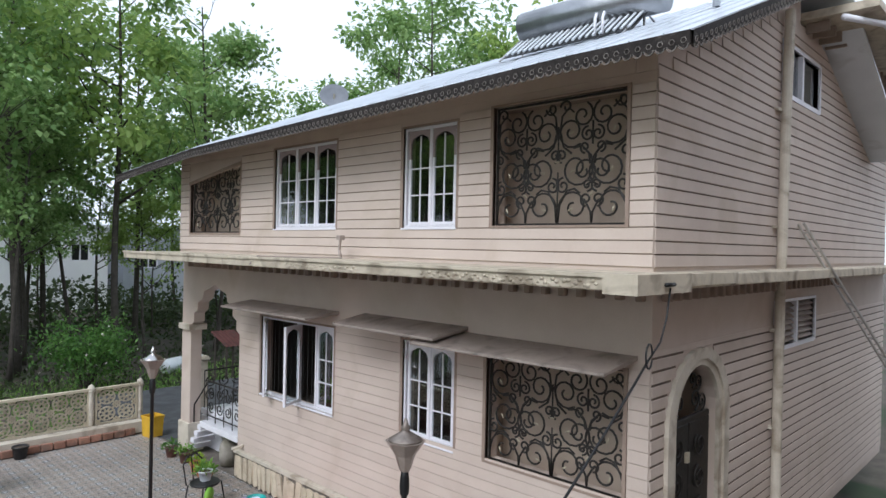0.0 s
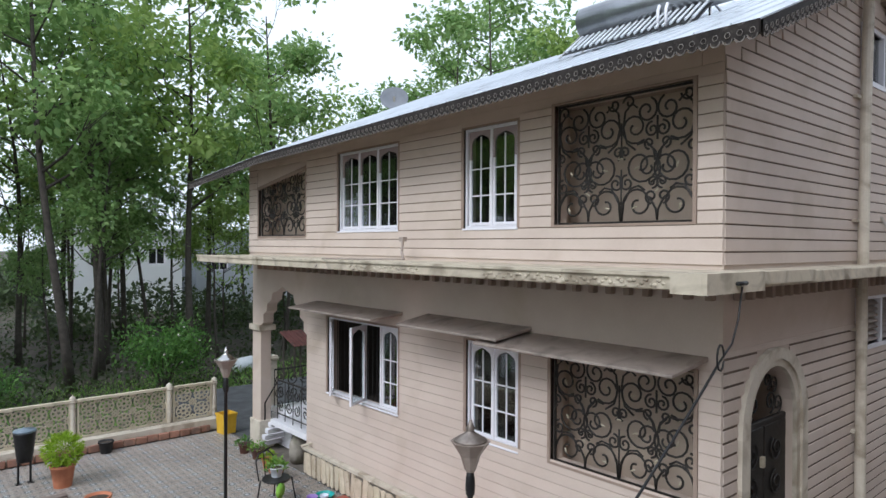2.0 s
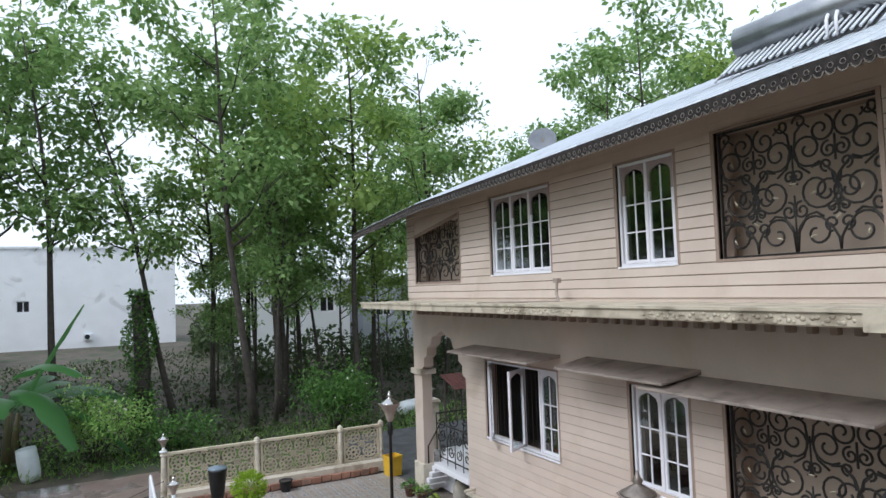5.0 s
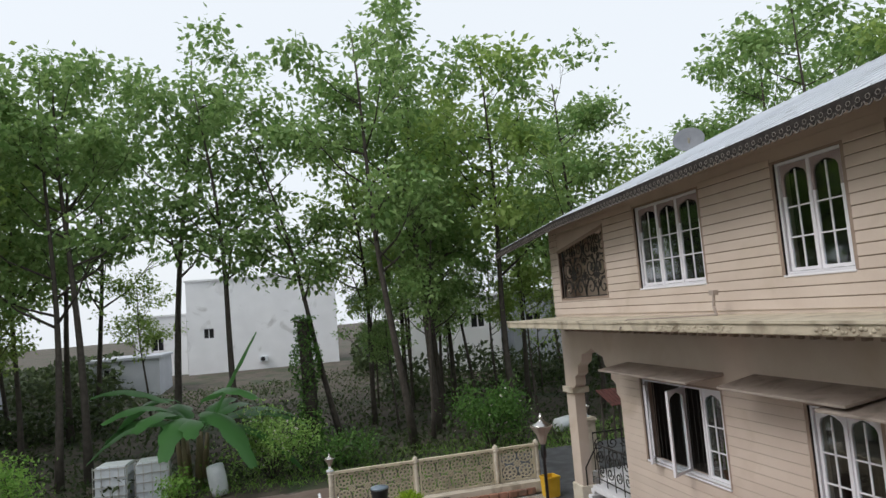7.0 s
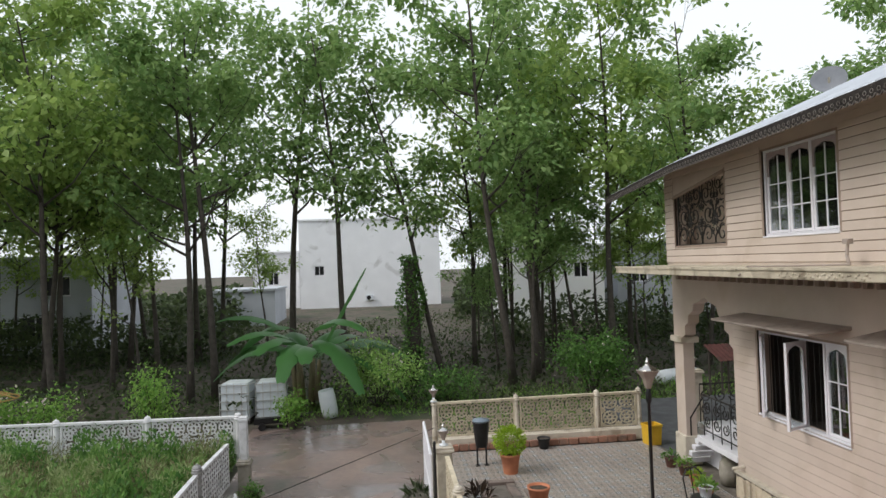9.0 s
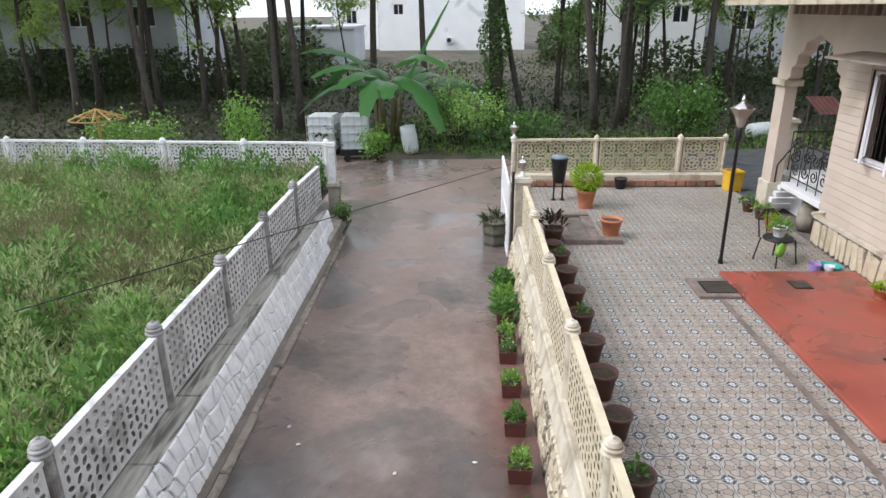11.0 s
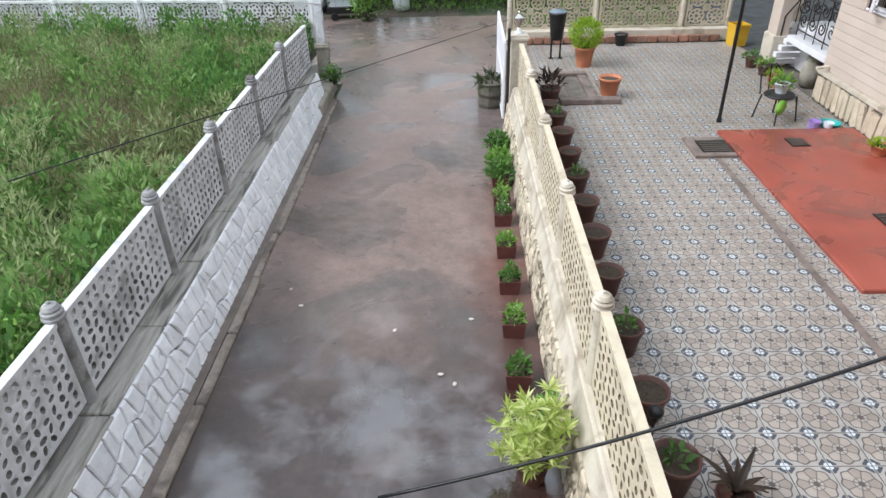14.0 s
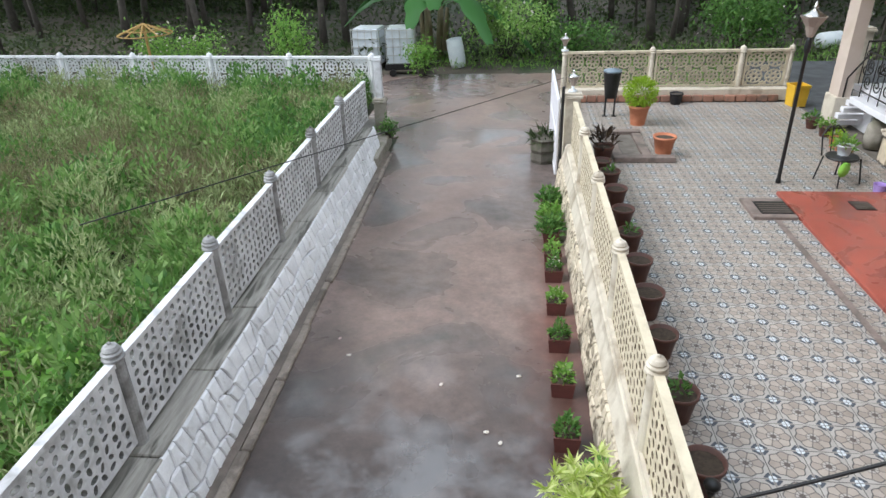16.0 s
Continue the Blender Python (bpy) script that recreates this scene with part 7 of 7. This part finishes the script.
far_house(-9.1, 6.5, 74, -0.4, 9.6, 9, FARWALL, "tall blank white building with rain-stained wall", [(1.6, 2.7, 3.9, 5.0)])
far_house(-14.5, -9.4, 76, -0.4, 6.2, 7, FARWALL, "lower white wing beside the tall blank building", [(1.6, 2.8, 3.0, 4.4)], False)
t = thing("air_conditioner", (-1.5, 73.55, 0.6), "white outdoor air-conditioner unit on the blank wall", "air conditioner")
bm = bmesh.new()
box(bm, -0.4, 0.4, 0.0, 0.4, 0, 0.62)
bevel(bm, 0.03)
part("casing", bm, WHITEP, t)
bm = bmesh.new()
tube(bm, [(-0.08, 0.0, 0.31), (-0.08, -0.02, 0.31)], 0.24, 16)
part("fan_grille", bm, BLACKM, t)
far_house(-14.5, -9.3, 58, -0.4, 2.6, 6, GREYHOUSE, "lower grey building beside the white one", [(1.0, 2.0, 1.4, 2.4)], False)
far_house(9.4, 17.2, 50, -0.4, 5.4, 6, FARWALL, "low white house with dark windows behind the trunks", [(1.6, 3.0, 3.4, 4.6), (5.4, 6.6, 3.4, 4.6)], False)
far_house(-30.0, -18.5, 44, -0.4, 5.6, 8, GREYHOUSE, "large grey house half hidden by trees", [(1.0, 2.6, 3.6, 4.9), (4.5, 6.0, 3.6, 4.9), (8.5, 10.2, 3.6, 4.9), (2.0, 4.0, 0.8, 2.4), (7.0, 9.0, 0.8, 2.4)], False)
far_house(19.0, 28.0, 52, -0.4, 5.5, 6, GREYHOUSE, "grey house seen between trunks", [(1.2, 2.6, 2.8, 4.2), (5.0, 6.4, 2.8, 4.2)], False)

# ---- patterned yard tiles, one by one near the fence ----
TILE, TX, TY = 0.3333, 2.0235, 4.545


def tile_material():
    m = bpy.data.materials.new("patterned_yard_tile")
    m.use_nodes = True
    n, l = links_of(m)
    p = n["Principled BSDF"]
    geo = n.new("ShaderNodeNewGeometry")
    sep = n.new("ShaderNodeSeparateXYZ")
    l.new(geo.outputs["Position"], sep.inputs[0])

    def M(op, a, b=None, c=None):
        k = n.new("ShaderNodeMath")
        k.operation = op
        for i, x in enumerate((a, b, c)):
            if x is None:
                continue
            if isinstance(x, (int, float)):
                k.inputs[i].default_value = x
            else:
                l.new(x, k.inputs[i])
        return k.outputs[0]

    def mix(fac, a, b):
        k = n.new("ShaderNodeMix")
        k.data_type = "RGBA"
        l.new(fac, k.inputs[0])
        for i, c in ((6, a), (7, b)):
            if isinstance(c, tuple):
                k.inputs[i].default_value = (*c, 1)
            else:
                l.new(c, k.inputs[i])
        return k.outputs[2]

    fx = M("SUBTRACT", M("FRACT", M("DIVIDE", M("SUBTRACT", sep.outputs[0], TX - 100 * TILE), TILE)), 0.5)
    fy = M("SUBTRACT", M("FRACT", M("DIVIDE", M("SUBTRACT", sep.outputs[1], TY - 100 * TILE), TILE)), 0.5)
    r = M("SQRT", M("ADD", M("MULTIPLY", fx, fx), M("MULTIPLY", fy, fy)))
    ang = M("ARCTAN2", fy, fx)
    wave = M("COSINE", M("MULTIPLY", ang, 8))
    edge = M("ADD", M("MULTIPLY", wave, 0.025), 0.415)
    inside = M("LESS_THAN", r, edge)
    line = M("LESS_THAN", M("ABSOLUTE", M("SUBTRACT", r, edge)), 0.017)
    spoke = M("MULTIPLY", M("LESS_THAN", M("MULTIPLY", M("ABSOLUTE", M("SINE", M("MULTIPLY", M("ADD", ang, 0.3927), 4))), r), 0.06), M("LESS_THAN", r, edge))
    heart = M("LESS_THAN", r, 0.075)
    ring = M("LESS_THAN", M("ABSOLUTE", M("SUBTRACT", r, 0.165)), 0.010)
    petal = M("GREATER_THAN", M("SINE", M("MULTIPLY", M("ADD", ang, 0.3927), 4)), 0.0)
    halo = M("LESS_THAN", r, 0.15)
    ax, ay = M("SUBTRACT", 0.5, M("ABSOLUTE", fx)), M("SUBTRACT", 0.5, M("ABSOLUTE", fy))
    l1, mx, mn = M("ADD", ax, ay), M("MAXIMUM", ax, ay), M("MINIMUM", ax, ay)
    diamond = M("LESS_THAN", M("MULTIPLY_ADD", mx, 0.7, M("MULTIPLY", l1, 0.3)), 0.108)
    dark_ring = M("MULTIPLY", M("LESS_THAN", mx, 0.205), M("GREATER_THAN", mn, 0.03))
    dark_ring = M("MULTIPLY", dark_ring, M("LESS_THAN", l1, 0.275))
    joint = M("LESS_THAN", mn, 0.012)
    tone = n.new("ShaderNodeTexNoise")
    tone.inputs["Scale"].default_value, tone.inputs["Detail"].default_value = 7, 5
    l.new(geo.outputs["Position"], tone.inputs["Vector"])
    tan = mix(tone.outputs[0], (0.27, 0.225, 0.19), (0.47, 0.41, 0.36))
    pale = mix(tone.outputs[0], (0.29, 0.26, 0.235), (0.46, 0.43, 0.40))
    col = mix(inside, pale, mix(M("MULTIPLY", petal, 0.35), tan, (0.20, 0.165, 0.14)))
    col = mix(halo, col, pale)
    col = mix(M("MULTIPLY", ring, 0.75), col, (0.11, 0.095, 0.085))
    col = mix(heart, col, (0.13, 0.092, 0.075))
    col = mix(M("MULTIPLY", spoke, 0.7), col, (0.10, 0.09, 0.085))
    col = mix(M("MULTIPLY", line, 0.9), col, (0.085, 0.08, 0.08))
    col = mix(dark_ring, col, (0.072, 0.08, 0.095))
    col = mix(diamond, col, (0.57, 0.60, 0.63))
    col = mix(M("MULTIPLY", joint, 0.85), col, (0.10, 0.095, 0.09))
    big = n.new("ShaderNodeTexNoise")
    big.inputs["Scale"].default_value, big.inputs["Detail"].default_value = 0.8, 5
    l.new(geo.outputs["Position"], big.inputs["Vector"])
    info = n.new("ShaderNodeObjectInfo")
    hsv = n.new("ShaderNodeHueSaturation")
    vv = M("ADD", M("MULTIPLY", info.outputs["Random"], 0.10), M("MULTIPLY_ADD", big.outputs[0], 0.5, 0.70))
    l.new(vv, hsv.inputs["Value"])
    l.new(col, hsv.inputs["Color"])
    l.new(hsv.outputs[0], p.inputs["Base Color"])
    l.new(M("MULTIPLY_ADD", big.outputs[0], -0.5, 0.62), p.inputs["Roughness"])
    p.inputs["Specular IOR Level"].default_value = 0.2
    bump = n.new("ShaderNodeBump")
    bump.inputs["Strength"].default_value, bump.inputs["Distance"].default_value = 0.25, 0.004
    l.new(M("SUBTRACT", tone.outputs[0], M("MULTIPLY", line, 0.8)), bump.inputs["Height"])
    l.new(bump.outputs[0], p.inputs["Normal"])
    return m


TILEM = tile_material()
e, g, z0 = TILE / 2 - 0.0015, TILE / 2 - 0.005, -0.02
tv = [(-e, -e, z0), (e, -e, z0), (e, e, z0), (-e, e, z0), (-e, -e, -0.003), (e, -e, -0.003), (e, e, -0.003), (-e, e, -0.003), (-g, -g, 0), (g, -g, 0), (g, g, 0), (-g, g, 0)]
tf = [(0, 1, 5, 4), (1, 2, 6, 5), (2, 3, 7, 6), (3, 0, 4, 7), (4, 5, 9, 8), (5, 6, 10, 9), (6, 7, 11, 10), (7, 4, 8, 11), (8, 9, 10, 11)]
tile_me = flat_mesh("tile", tv, tf, TILEM)
rest_v, rest_f, count = [], [], 0
for j in range(-13, 35):
    for i in range(-3, 14):
        x, y = TX + (i + 0.5) * TILE, TY + (j + 0.5) * TILE
        if x > 6.4 or y > 16.0 or (4.25 < x and 5.9 < y < 10.15):
            continue
        dz = random.uniform(-0.0015, 0.0015)
        if 1.0 < y < 8.9 and 1.1 < x < 5.4 and count < 300:
            o = new("tile", tile_me)
            o.parent, o.location = yard, (x, y, dz)
            count += 1
        else:
            k = len(rest_v)
            rest_v += [(x + a, y + b, c + dz) for a, b, c in tv]
            rest_f += [tuple(k + q for q in face) for face in tf]
o = new("tile_field", flat_mesh("tile_field", rest_v, rest_f, TILEM))
o.parent = yard
tagged(o, "patterned grey and blue yard tiles", kind="stuff")
